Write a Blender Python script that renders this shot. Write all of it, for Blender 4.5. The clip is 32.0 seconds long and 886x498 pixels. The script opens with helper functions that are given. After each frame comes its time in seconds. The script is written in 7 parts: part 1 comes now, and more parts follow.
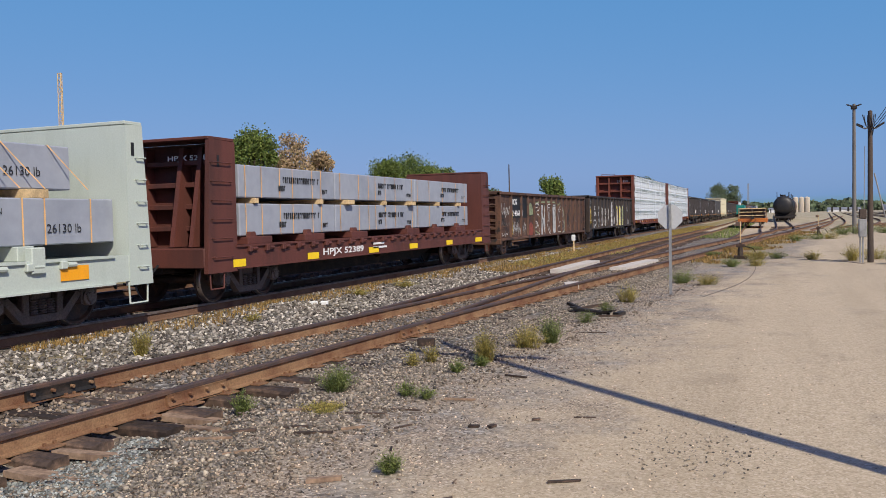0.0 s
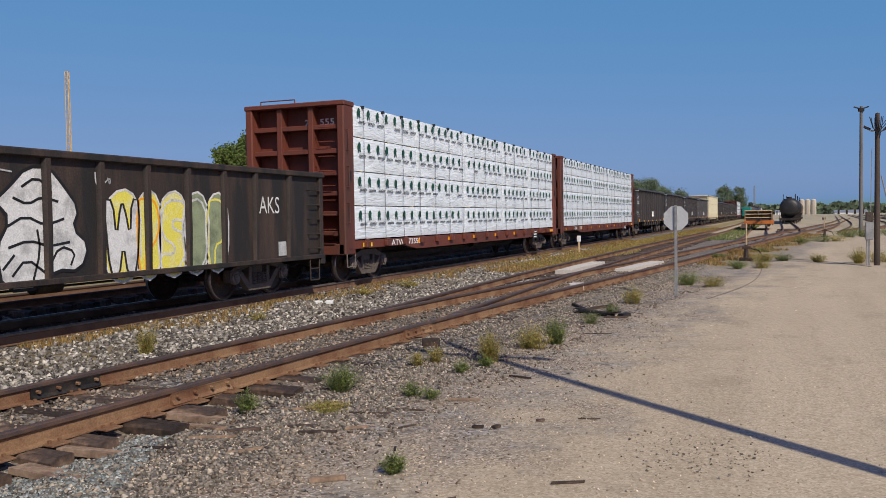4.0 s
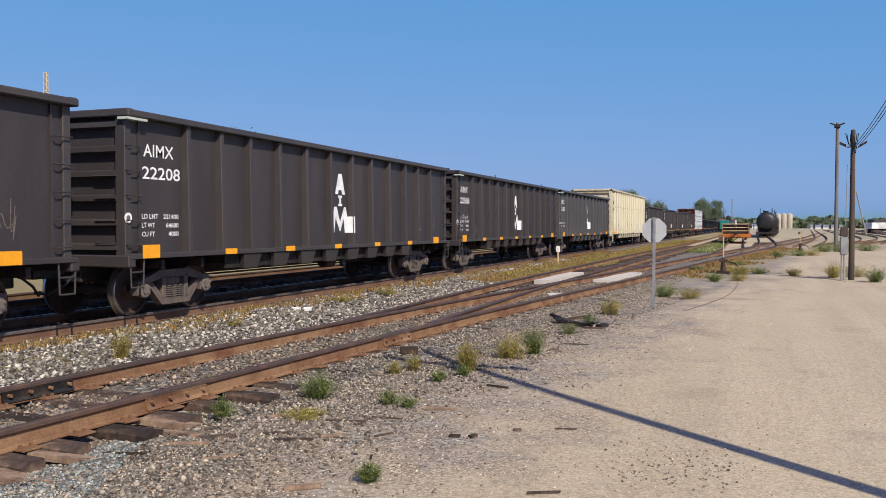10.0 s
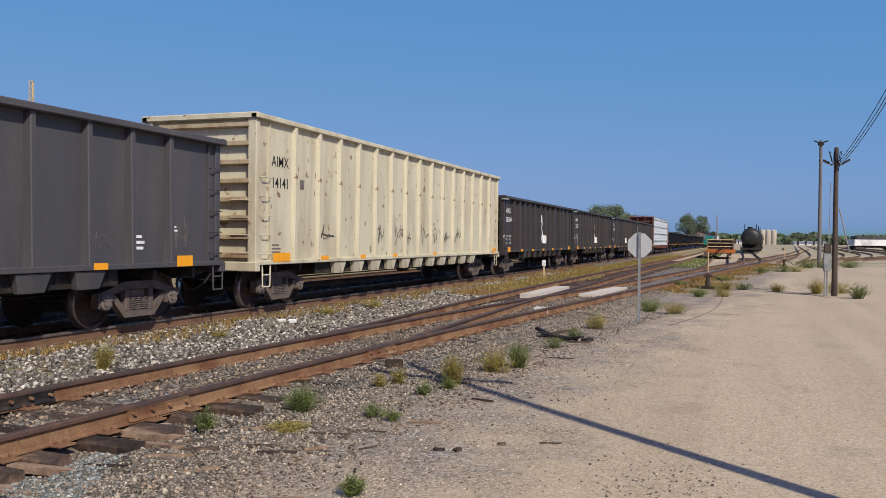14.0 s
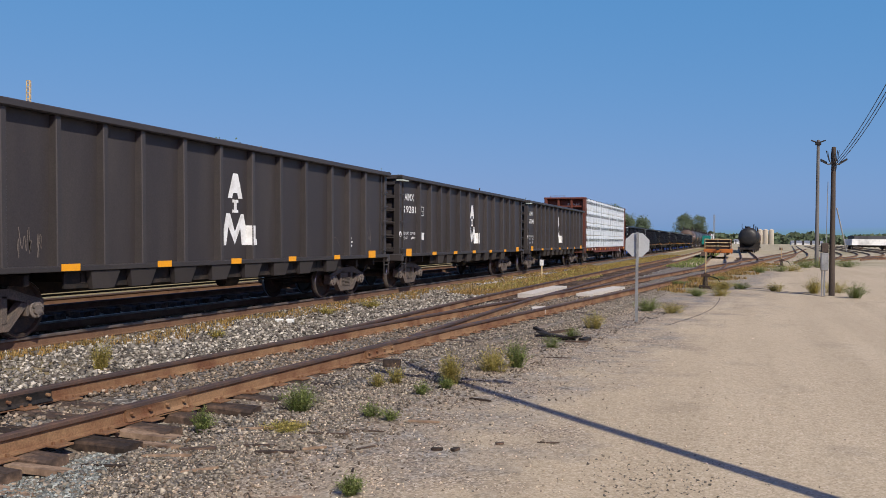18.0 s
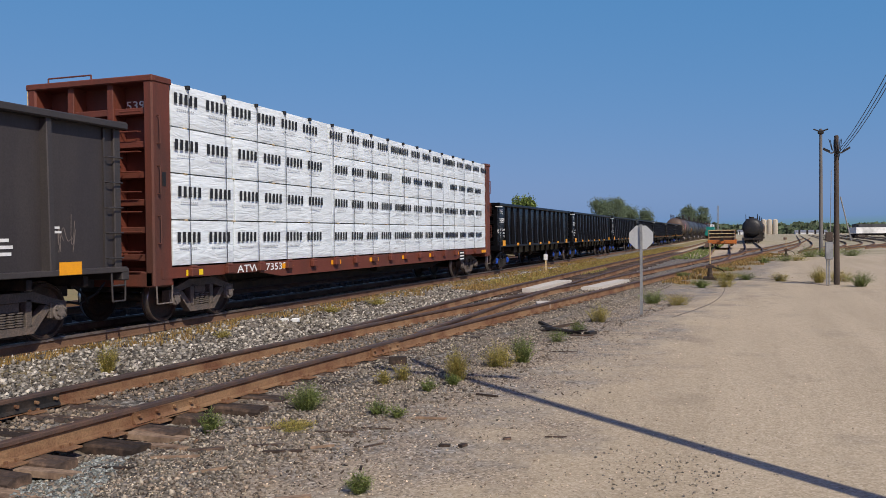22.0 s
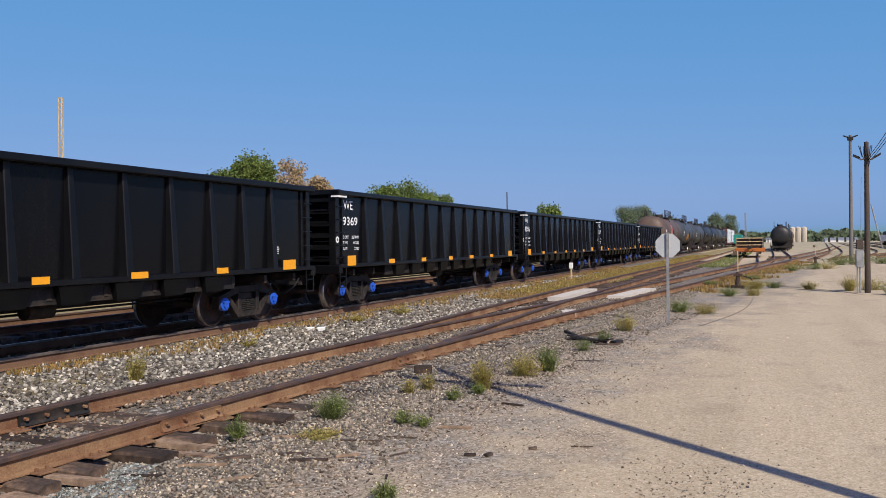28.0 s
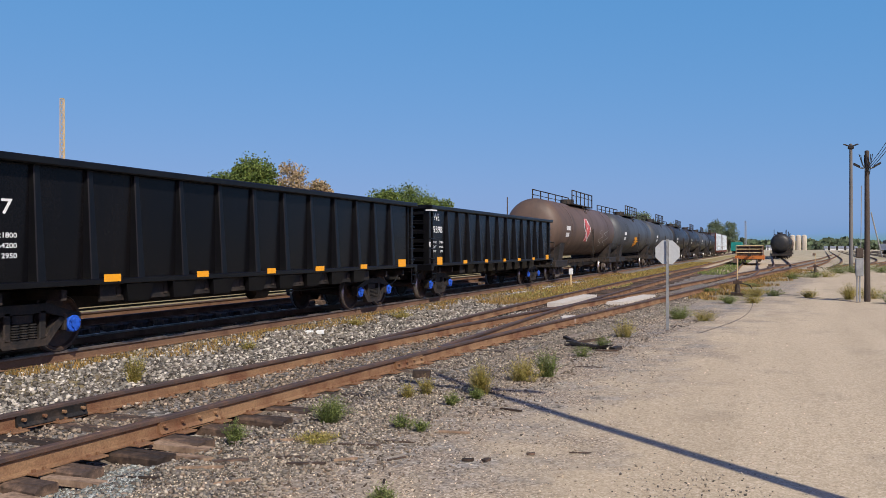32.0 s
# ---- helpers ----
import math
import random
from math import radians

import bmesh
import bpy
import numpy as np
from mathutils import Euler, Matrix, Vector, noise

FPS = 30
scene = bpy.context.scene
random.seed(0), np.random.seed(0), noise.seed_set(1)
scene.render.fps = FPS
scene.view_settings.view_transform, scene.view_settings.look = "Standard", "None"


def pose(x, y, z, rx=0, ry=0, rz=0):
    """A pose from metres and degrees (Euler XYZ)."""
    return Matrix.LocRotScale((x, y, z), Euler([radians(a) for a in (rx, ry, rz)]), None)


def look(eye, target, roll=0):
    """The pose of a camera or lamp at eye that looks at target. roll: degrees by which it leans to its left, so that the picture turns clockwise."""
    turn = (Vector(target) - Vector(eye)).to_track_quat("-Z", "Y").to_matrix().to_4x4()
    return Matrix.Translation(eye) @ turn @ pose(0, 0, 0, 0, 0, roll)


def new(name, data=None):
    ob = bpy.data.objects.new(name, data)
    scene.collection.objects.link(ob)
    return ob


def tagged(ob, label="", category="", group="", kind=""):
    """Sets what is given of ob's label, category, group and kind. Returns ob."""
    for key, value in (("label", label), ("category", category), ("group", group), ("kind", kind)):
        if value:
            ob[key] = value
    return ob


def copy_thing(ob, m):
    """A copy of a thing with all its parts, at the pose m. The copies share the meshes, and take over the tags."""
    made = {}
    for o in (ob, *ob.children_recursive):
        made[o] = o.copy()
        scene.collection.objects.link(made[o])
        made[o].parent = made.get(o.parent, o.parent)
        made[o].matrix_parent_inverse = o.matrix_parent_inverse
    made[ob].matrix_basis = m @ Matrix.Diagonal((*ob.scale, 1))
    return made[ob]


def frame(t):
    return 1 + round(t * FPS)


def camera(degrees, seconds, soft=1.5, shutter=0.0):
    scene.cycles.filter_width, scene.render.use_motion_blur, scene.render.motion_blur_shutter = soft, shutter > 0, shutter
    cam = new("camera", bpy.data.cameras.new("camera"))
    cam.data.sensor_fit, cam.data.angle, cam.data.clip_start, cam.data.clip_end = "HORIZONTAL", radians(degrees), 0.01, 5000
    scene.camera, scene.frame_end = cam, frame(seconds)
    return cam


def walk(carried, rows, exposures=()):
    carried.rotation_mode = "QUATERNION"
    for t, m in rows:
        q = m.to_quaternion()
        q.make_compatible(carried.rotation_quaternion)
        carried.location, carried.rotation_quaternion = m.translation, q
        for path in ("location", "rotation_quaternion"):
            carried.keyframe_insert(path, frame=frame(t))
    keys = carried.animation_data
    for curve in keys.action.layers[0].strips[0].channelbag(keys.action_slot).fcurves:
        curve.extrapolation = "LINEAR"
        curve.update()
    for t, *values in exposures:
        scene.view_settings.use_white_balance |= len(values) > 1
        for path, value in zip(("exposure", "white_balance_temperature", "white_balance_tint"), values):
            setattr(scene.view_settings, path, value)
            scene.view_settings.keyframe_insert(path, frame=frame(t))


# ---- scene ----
cam = camera(55.19, 32.0, soft=0.85)
EYE = (0.0, 0.0, 1.604)
# seconds, turn to the left of the track, downward tilt, lean
PAN = [
    (0, 21.39, 2.13, -1.25), (0.5, 21.45, 2.16, -1.40), (1, 21.61, 2.18, -1.41), (1.5, 21.69, 2.15, -1.47), (2, 21.99, 2.11, -1.70), (2.5, 22.01, 1.94, -1.52),
    (3, 22.00, 1.96, -1.28), (3.5, 21.85, 2.02, -1.12), (5.5, 21.69, 2.45, -0.43), (6, 21.84, 2.54, -0.62), (6.5, 21.85, 2.66, -0.58), (7, 21.78, 2.61, -0.75),
    (7.5, 21.41, 2.35, -0.71), (8, 21.23, 2.02, -0.70), (8.5, 21.07, 1.87, -0.47), (9, 20.94, 1.70, -0.33), (9.5, 20.83, 1.61, -0.10), (10, 20.35, 1.55, 0.02),
    (10.5, 20.22, 1.42, 0.33), (11, 20.01, 1.44, 0.35), (11.5, 19.75, 1.45, 0.82), (12, 19.69, 1.21, 0.71), (12.5, 19.38, 0.70, 0.86), (13, 19.27, 0.64, 0.75),
    (13.5, 19.27, 0.64, 0.80), (14, 19.42, 0.67, 0.56), (14.5, 19.52, 0.66, 0.35), (16.5, 19.12, 0.52, 0.26), (17, 19.14, 0.49, 0.37), (17.5, 19.24, 0.56, 0.36),
    (18, 19.27, 0.69, 0.54), (18.5, 19.28, 0.75, 0.59), (19, 19.30, 0.78, 0.52), (19.5, 19.28, 0.86, 0.47), (20, 19.30, 0.91, 0.39), (20.5, 19.26, 0.97, 0.25),
    (21, 19.20, 1.00, 0.32), (21.5, 19.20, 1.03, 0.26), (22, 19.52, 0.93, -0.59), (22.5, 19.87, 0.86, -0.68), (23, 19.91, 0.78, -0.91), (23.5, 20.01, 0.78, -1.00),
    (24, 20.23, 0.69, -1.01), (24.5, 20.39, 0.68, -0.82), (25, 20.41, 0.75, -1.42), (25.5, 20.82, 0.74, -1.57), (27.5, 21.13, 0.48, -0.92), (28, 21.20, 0.32, -0.75),
    (28.5, 21.44, 0.12, -0.92), (29, 21.71, -0.22, -0.81), (29.5, 21.82, -0.29, -0.52), (30, 21.79, -0.31, -0.42), (30.5, 21.75, -0.20, -0.42), (31, 21.61, -0.12, -0.23),
    (31.5, 21.43, -0.13, -0.16), (32, 21.19, 0.01, -0.19),
]

walk(cam, [(t, pose(*EYE, 90 - tilt, 0, turn) @ pose(0, 0, 0, 0, 0, lean)) for t, turn, tilt, lean in PAN],
     exposures=[(0, -0.03), (3.0, -0.10), (5.5, -0.45), (7.8, -0.45), (8.8, 0.02), (10.0, 0.12), (12.0, 0.0), (14.0, -0.10), (17.0, -0.06), (21.2, -0.08), (22.4, -0.35), (24.0, -0.50), (24.8, 0.13), (27.0, 0.09), (32, 0.06)])

# ---- sky and sun ----
SUN_WAY = Vector((0.734, -0.679, 0.0)).normalized()
SUN_UP = radians(42)
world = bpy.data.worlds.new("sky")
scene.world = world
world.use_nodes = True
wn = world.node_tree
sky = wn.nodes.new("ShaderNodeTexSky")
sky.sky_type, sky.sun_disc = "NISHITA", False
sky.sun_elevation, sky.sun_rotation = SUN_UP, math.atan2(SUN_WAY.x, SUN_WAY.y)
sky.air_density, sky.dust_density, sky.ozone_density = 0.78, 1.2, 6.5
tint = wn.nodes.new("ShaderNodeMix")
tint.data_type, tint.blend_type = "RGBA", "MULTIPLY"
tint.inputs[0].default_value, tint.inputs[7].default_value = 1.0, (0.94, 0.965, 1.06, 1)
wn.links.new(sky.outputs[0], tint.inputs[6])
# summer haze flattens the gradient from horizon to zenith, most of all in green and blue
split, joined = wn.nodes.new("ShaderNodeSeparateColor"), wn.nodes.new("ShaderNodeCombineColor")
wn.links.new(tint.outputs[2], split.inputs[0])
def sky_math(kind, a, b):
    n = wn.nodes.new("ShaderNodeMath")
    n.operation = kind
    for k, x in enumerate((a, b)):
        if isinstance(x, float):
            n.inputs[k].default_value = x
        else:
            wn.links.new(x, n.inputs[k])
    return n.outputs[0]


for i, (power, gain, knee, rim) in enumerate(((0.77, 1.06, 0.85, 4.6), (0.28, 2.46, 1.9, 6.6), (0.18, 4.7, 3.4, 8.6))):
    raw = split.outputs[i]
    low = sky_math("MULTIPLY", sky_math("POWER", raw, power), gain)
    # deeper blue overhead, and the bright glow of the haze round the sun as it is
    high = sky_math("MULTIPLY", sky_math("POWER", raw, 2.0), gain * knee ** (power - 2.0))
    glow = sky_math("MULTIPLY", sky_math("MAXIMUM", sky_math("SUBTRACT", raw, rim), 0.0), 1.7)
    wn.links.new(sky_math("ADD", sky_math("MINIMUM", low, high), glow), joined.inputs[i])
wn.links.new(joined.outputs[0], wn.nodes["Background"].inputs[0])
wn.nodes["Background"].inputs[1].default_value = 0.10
sun_data = bpy.data.lights.new("sun", "SUN")
sun_data.energy, sun_data.angle, sun_data.color = 4.7, radians(0.53), (1.0, 0.93, 0.80)
sun = new("sun", sun_data)
aim = SUN_WAY * math.cos(SUN_UP) + Vector((0, 0, math.sin(SUN_UP)))
sun.matrix_world = look(aim * 60, (0, 0, 0))


# ---- materials ----
def mat(name, col, rough=0.6, metal=0.0, var=0.25, scale=1.2, second=None, amount=0.45, fine=40.0, bump=0.15,
        streak=False, islands=False, objects=0.0, spots=None, gloss=0.35):
    """A surface of colour col that drifts at two scales towards second, with fine grain and relief."""
    m = bpy.data.materials.new(name)
    m.use_nodes = True
    nt = m.node_tree
    N, Lk = nt.nodes, nt.links
    bs = N["Principled BSDF"]
    tc = N.new("ShaderNodeTexCoord")
    src = tc.outputs["Object"]
    if streak:
        mp = N.new("ShaderNodeMapping")
        mp.inputs["Scale"].default_value = (1, 1, 0.18)
        Lk.new(src, mp.inputs[0])
        big_src = mp.outputs[0]
    else:
        big_src = src
    big = N.new("ShaderNodeTexNoise")
    big.inputs["Scale"].default_value, big.inputs["Detail"].default_value = scale, 6
    big.inputs["Roughness"].default_value = 0.65
    Lk.new(big_src, big.inputs[0])
    small = N.new("ShaderNodeTexNoise")
    small.inputs["Scale"].default_value, small.inputs["Detail"].default_value = fine, 3
    Lk.new(src, small.inputs[0])
    ramp = N.new("ShaderNodeMapRange")
    ramp.inputs[1].default_value, ramp.inputs[2].default_value = 0.62 - amount * 0.35, 0.80 - amount * 0.30
    if islands:
        ramp.inputs[1].default_value, ramp.inputs[2].default_value = 0.05, 0.95
        wob = N.new("ShaderNodeMath")
        wob.operation = "FRACT"
        pick = N.new("ShaderNodeMath")
        pick.operation = "MULTIPLY"
        pick.inputs[1].default_value = 7.31
        Lk.new(N.new("ShaderNodeNewGeometry").outputs["Random Per Island"], pick.inputs[0])
        Lk.new(pick.outputs[0], wob.inputs[0]), Lk.new(wob.outputs[0], ramp.inputs[0])
    else:
        Lk.new(big.outputs[0], ramp.inputs[0])
    mix = N.new("ShaderNodeMix")
    mix.data_type = "RGBA"
    mix.inputs[6].default_value = (*col, 1)
    mix.inputs[7].default_value = (*(second or [c * 0.6 for c in col]), 1)
    Lk.new(ramp.outputs[0], mix.inputs[0])
    hsv = N.new("ShaderNodeHueSaturation")
    val = N.new("ShaderNodeMapRange")
    val.inputs[1].default_value, val.inputs[2].default_value = 0.25, 0.75
    val.inputs[3].default_value, val.inputs[4].default_value = 1 - var, 1 + var
    Lk.new(small.outputs[0], val.inputs[0])
    last = val.outputs[0]
    rnd = None
    if islands:
        rnd = N.new("ShaderNodeNewGeometry").outputs["Random Per Island"]
    elif objects:
        rnd = N.new("ShaderNodeObjectInfo").outputs["Random"]
    if rnd is not None:
        r2 = N.new("ShaderNodeMapRange")
        spread = 0.6 if islands else objects
        r2.inputs[3].default_value, r2.inputs[4].default_value = 1 - spread, 1 + spread
        Lk.new(rnd, r2.inputs[0])
        mul = N.new("ShaderNodeMath")
        mul.operation = "MULTIPLY"
        Lk.new(last, mul.inputs[0]), Lk.new(r2.outputs[0], mul.inputs[1])
        last = mul.outputs[0]
    Lk.new(last, hsv.inputs["Value"])
    Lk.new(mix.outputs[2], hsv.inputs["Color"])
    colour = hsv.outputs[0]
    if spots:
        vs = N.new("ShaderNodeTexNoise")
        vs.inputs["Scale"].default_value, vs.inputs["Detail"].default_value = spots[1], 8
        Lk.new(src, vs.inputs[0])
        sr = N.new("ShaderNodeMapRange")
        sr.inputs[1].default_value, sr.inputs[2].default_value = spots[2], spots[2] + 0.06
        Lk.new(vs.outputs[0], sr.inputs[0])
        mx = N.new("ShaderNodeMix")
        mx.data_type = "RGBA"
        mx.inputs[7].default_value = (*spots[0], 1)
        Lk.new(sr.outputs[0], mx.inputs[0]), Lk.new(colour, mx.inputs[6])
        colour = mx.outputs[2]
    Lk.new(colour, bs.inputs["Base Color"])
    bs.inputs["Metallic"].default_value = metal
    bs.inputs["Specular IOR Level"].default_value = gloss
    rr = N.new("ShaderNodeMapRange")
    rr.inputs[3].default_value, rr.inputs[4].default_value = max(rough - 0.12, 0.05), min(rough + 0.15, 1)
    Lk.new(big.outputs[0], rr.inputs[0]), Lk.new(rr.outputs[0], bs.inputs["Roughness"])
    if bump:
        bp = N.new("ShaderNodeBump")
        bp.inputs["Strength"].default_value, bp.inputs["Distance"].default_value = bump, 0.02
        Lk.new(small.outputs[0], bp.inputs["Height"]), Lk.new(bp.outputs[0], bs.inputs["Normal"])
    return m


RUST = (0.16, 0.065, 0.03)
M = {}
M["black_paint"] = mat("black_car_paint", (0.004, 0.004, 0.005), 0.22, var=0.3, scale=0.9, second=(0.007, 0.006, 0.006), bump=0.02, streak=True, gloss=0.14)
M["black_rib"] = mat("black_rib_paint", (0.004, 0.004, 0.005), 0.34, var=0.25, scale=1.5, second=(0.007, 0.007, 0.007), bump=0.03, objects=0.15, gloss=0.22)
M["aim_paint"] = mat("dark_grey_car_paint", (0.040, 0.034, 0.034), 0.5, var=0.16, scale=0.8, second=(0.055, 0.047, 0.044), bump=0.05, streak=True, spots=((0.085, 0.055, 0.045), 5.0, 0.74))
M["aim_faded"] = mat("faded_grey_car_paint", (0.066, 0.064, 0.068), 0.5, var=0.16, scale=0.8, second=(0.092, 0.085, 0.082), bump=0.05, streak=True, spots=((0.13, 0.09, 0.07), 5.0, 0.72))
M["aim_rib"] = mat("dark_grey_rib_paint", (0.046, 0.040, 0.039), 0.42, var=0.16, scale=1.5, second=(0.055, 0.047, 0.043), bump=0.04, objects=0.12)
M["yellow_paint"] = mat("faded_cream_paint", (0.57, 0.53, 0.385), 0.6, var=0.14, scale=1.4, second=(0.43, 0.375, 0.26), amount=0.5, bump=0.08, streak=True, spots=((0.24, 0.15, 0.085), 4.5, 0.635))
M["cream_dirty"] = mat("dirty_cream_paint", (0.42, 0.34, 0.22), 0.7, var=0.2, scale=2.0, second=(0.24, 0.16, 0.095), amount=0.55, bump=0.1, streak=True)
M["rail_brown"] = mat("dark_rusty_rail", (0.17, 0.095, 0.055), 0.8, var=0.2, scale=1.6, second=(0.11, 0.055, 0.034), fine=60, bump=0.25)
M["pole_grey"] = mat("bleached_pole_wood", (0.16, 0.15, 0.14), 0.85, var=0.2, scale=2, second=(0.10, 0.092, 0.085), fine=25, bump=0.4, streak=True)
M["brown_paint"] = mat("boxcar_brown_paint", (0.112, 0.037, 0.027), 0.6, var=0.22, scale=1.3, second=(0.070, 0.027, 0.021), bump=0.08, streak=True)
M["red_paint"] = mat("centerbeam_red_paint", (0.145, 0.040, 0.024), 0.6, var=0.22, scale=1.2, second=(0.085, 0.034, 0.024), bump=0.06, streak=True)
M["icg_paint"] = mat("rusty_brown_side", (0.060, 0.034, 0.025), 0.7, var=0.35, scale=2.2, second=(0.13, 0.065, 0.040), amount=0.6, bump=0.15, streak=True, spots=((0.028, 0.022, 0.020), 2.6, 0.56))
M["ic_paint"] = mat("worn_black_side", (0.022, 0.019, 0.017), 0.65, var=0.35, scale=2.0, second=(0.065, 0.042, 0.030), amount=0.55, bump=0.15, streak=True)
M["sage_paint"] = mat("pale_green_grey_paint", (0.45, 0.50, 0.44), 0.5, var=0.08, scale=1.0, second=(0.37, 0.41, 0.36), bump=0.03, streak=True)
M["grime"] = mat("greasy_black_steel", (0.015, 0.013, 0.012), 0.7, var=0.4, scale=3, second=(0.05, 0.035, 0.026), bump=0.3)
M["truck_rust"] = mat("dusty_truck_steel", (0.10, 0.082, 0.070), 0.7, var=0.35, scale=4, second=(0.15, 0.11, 0.085), bump=0.3)
M["wheel"] = mat("wheel_steel", (0.05, 0.035, 0.028), 0.6, metal=0.2, var=0.3, scale=4, second=(0.10, 0.055, 0.035), bump=0.15)
M["tread"] = mat("polished_wheel_tread", (0.45, 0.43, 0.42), 0.3, metal=0.9, var=0.1, scale=5, bump=0.05)
M["blue_cap"] = mat("blue_bearing_paint", (0.02, 0.10, 0.55), 0.4, var=0.15, scale=6, bump=0.05)
M["grey_cap"] = mat("dusty_bearing_cap", (0.17, 0.14, 0.12), 0.6, var=0.3, scale=8, bump=0.2)
M["white_paint"] = mat("white_stencil_paint", (0.80, 0.80, 0.78), 0.6, var=0.08, scale=5, second=(0.62, 0.61, 0.58), bump=0)
M["black_stencil"] = mat("black_stencil_paint", (0.015, 0.015, 0.016), 0.6, var=0.1, bump=0)
M["reflector"] = mat("orange_yellow_reflector", (0.86, 0.36, 0.012), 0.45, var=0.06, scale=6, second=(0.80, 0.33, 0.02), bump=0)
M["reflector_yellow"] = mat("yellow_reflector", (0.86, 0.60, 0.015), 0.45, var=0.06, scale=6, second=(0.8, 0.55, 0.02), bump=0)
M["wrap"] = mat("white_lumber_wrap", (0.76, 0.81, 0.82), 0.40, var=0.04, scale=2.0, second=(0.68, 0.73, 0.745), amount=0.5, fine=9, bump=0.0)


def crease(material, scale, strength):
    """Long shallow creases in taut plastic, on top of what the material has."""
    nt = material.node_tree
    N, Lk = nt.nodes, nt.links
    tc = N.new("ShaderNodeTexCoord")
    mp = N.new("ShaderNodeMapping")
    mp.inputs["Rotation"].default_value = (0.75, 0.0, 0.0)
    mp.inputs["Scale"].default_value = (1, 0.42, 2.1)
    info = N.new("ShaderNodeObjectInfo")
    Lk.new(tc.outputs["Object"], mp.inputs[0]), Lk.new(info.outputs["Random"], mp.inputs["Location"])
    n1 = N.new("ShaderNodeTexNoise")
    n1.inputs["Scale"].default_value, n1.inputs["Detail"].default_value, n1.inputs["Distortion"].default_value = scale, 2.5, 0.25
    Lk.new(mp.outputs[0], n1.inputs[0])
    mid, rid = N.new("ShaderNodeMath"), N.new("ShaderNodeMath")
    mid.operation, rid.operation = "SUBTRACT", "ABSOLUTE"
    mid.inputs[1].default_value = 0.5
    Lk.new(n1.outputs[0], mid.inputs[0]), Lk.new(mid.outputs[0], rid.inputs[0])
    bp = N.new("ShaderNodeBump")
    bp.inputs["Strength"].default_value, bp.inputs["Distance"].default_value = strength, 0.09
    Lk.new(rid.outputs[0], bp.inputs["Height"])
    Lk.new(bp.outputs[0], N["Principled BSDF"].inputs["Normal"])


crease(M["wrap"], 3.4, 0.6)
M["green_ink"] = mat("green_ink", (0.010, 0.068, 0.040), 0.6, var=0.1, bump=0)
M["word_ink"] = mat("faded_dark_ink", (0.10, 0.11, 0.115), 0.6, var=0.1, bump=0)
M["black_ink"] = mat("black_ink", (0.02, 0.02, 0.022), 0.6, var=0.1, bump=0)
M["grey_ink"] = mat("pale_grey_ink", (0.42, 0.43, 0.45), 0.6, var=0.1, bump=0)
M["strap"] = mat("black_steel_strap", (0.03, 0.03, 0.035), 0.4, var=0.1, bump=0)
M["orange_strap"] = mat("orange_strap", (0.82, 0.46, 0.17), 0.5, var=0.1, bump=0)
M["board_bundle"] = mat("grey_plastic_bundle", (0.30, 0.32, 0.36), 0.4, var=0.06, scale=0.9, second=(0.25, 0.27, 0.31), fine=6, bump=0.05)
M["lumber"] = mat("pale_lumber", (0.62, 0.45, 0.24), 0.7, var=0.2, scale=3, bump=0.1)
M["rail_side"] = mat("rusty_rail", (0.25, 0.145, 0.075), 0.8, var=0.3, scale=1.6, second=(0.14, 0.060, 0.030), amount=0.55, fine=60, bump=0.3)
M["rail_head"] = mat("worn_rail_head", (0.075, 0.052, 0.045), 0.6, metal=0.1, var=0.25, scale=3, second=(0.13, 0.075, 0.05), fine=80, bump=0.1)
M["rail_main"] = mat("polished_rail_head", (0.20, 0.16, 0.14), 0.4, metal=0.5, var=0.15, scale=6, second=(0.12, 0.09, 0.07), fine=80, bump=0.05)
M["tie"] = mat("weathered_tie", (0.050, 0.034, 0.026), 0.9, var=0.4, scale=4, second=(0.16, 0.10, 0.066), amount=0.35, fine=24, bump=0.4, objects=0.5)
M["old_plank"] = mat("split_weathered_plank", (0.28, 0.19, 0.125), 0.9, var=0.3, scale=5, second=(0.12, 0.075, 0.05), fine=24, bump=0.4, streak=True)
M["stones"] = mat("ballast_stones", (0.43, 0.385, 0.325), 0.85, var=0.2, scale=9, second=(0.055, 0.045, 0.037), fine=60, bump=0.3, islands=True)
M["grey_stones"] = mat("grey_tan_stones", (0.35, 0.295, 0.225), 0.85, var=0.2, scale=9, second=(0.115, 0.10, 0.085), fine=60, bump=0.3, islands=True)
M["gravel"] = mat("grey_green_gravel", (0.30, 0.31, 0.285), 0.85, var=0.2, scale=9, second=(0.12, 0.13, 0.12), fine=60, bump=0.3, islands=True)
M["lot_stones"] = mat("tan_pebbles", (0.60, 0.49, 0.36), 0.9, var=0.2, scale=9, second=(0.38, 0.30, 0.22), fine=60, bump=0.3, islands=True)
M["chips"] = mat("old_wood_chips", (0.20, 0.14, 0.095), 0.9, var=0.2, scale=9, second=(0.07, 0.05, 0.037), fine=60, bump=0.3, islands=True)
M["brown_stones"] = mat("rust_stained_stones", (0.31, 0.24, 0.175), 0.9, var=0.2, scale=9, second=(0.10, 0.078, 0.06), fine=60, bump=0.3, islands=True)
M["concrete"] = mat("pale_concrete", (0.54, 0.49, 0.43), 0.85, var=0.15, scale=3, second=(0.48, 0.43, 0.38), bump=0.3)
M["pole_wood"] = mat("weathered_pole_wood", (0.075, 0.056, 0.044), 0.9, var=0.3, scale=2, second=(0.04, 0.03, 0.025), fine=25, bump=0.5, streak=True)
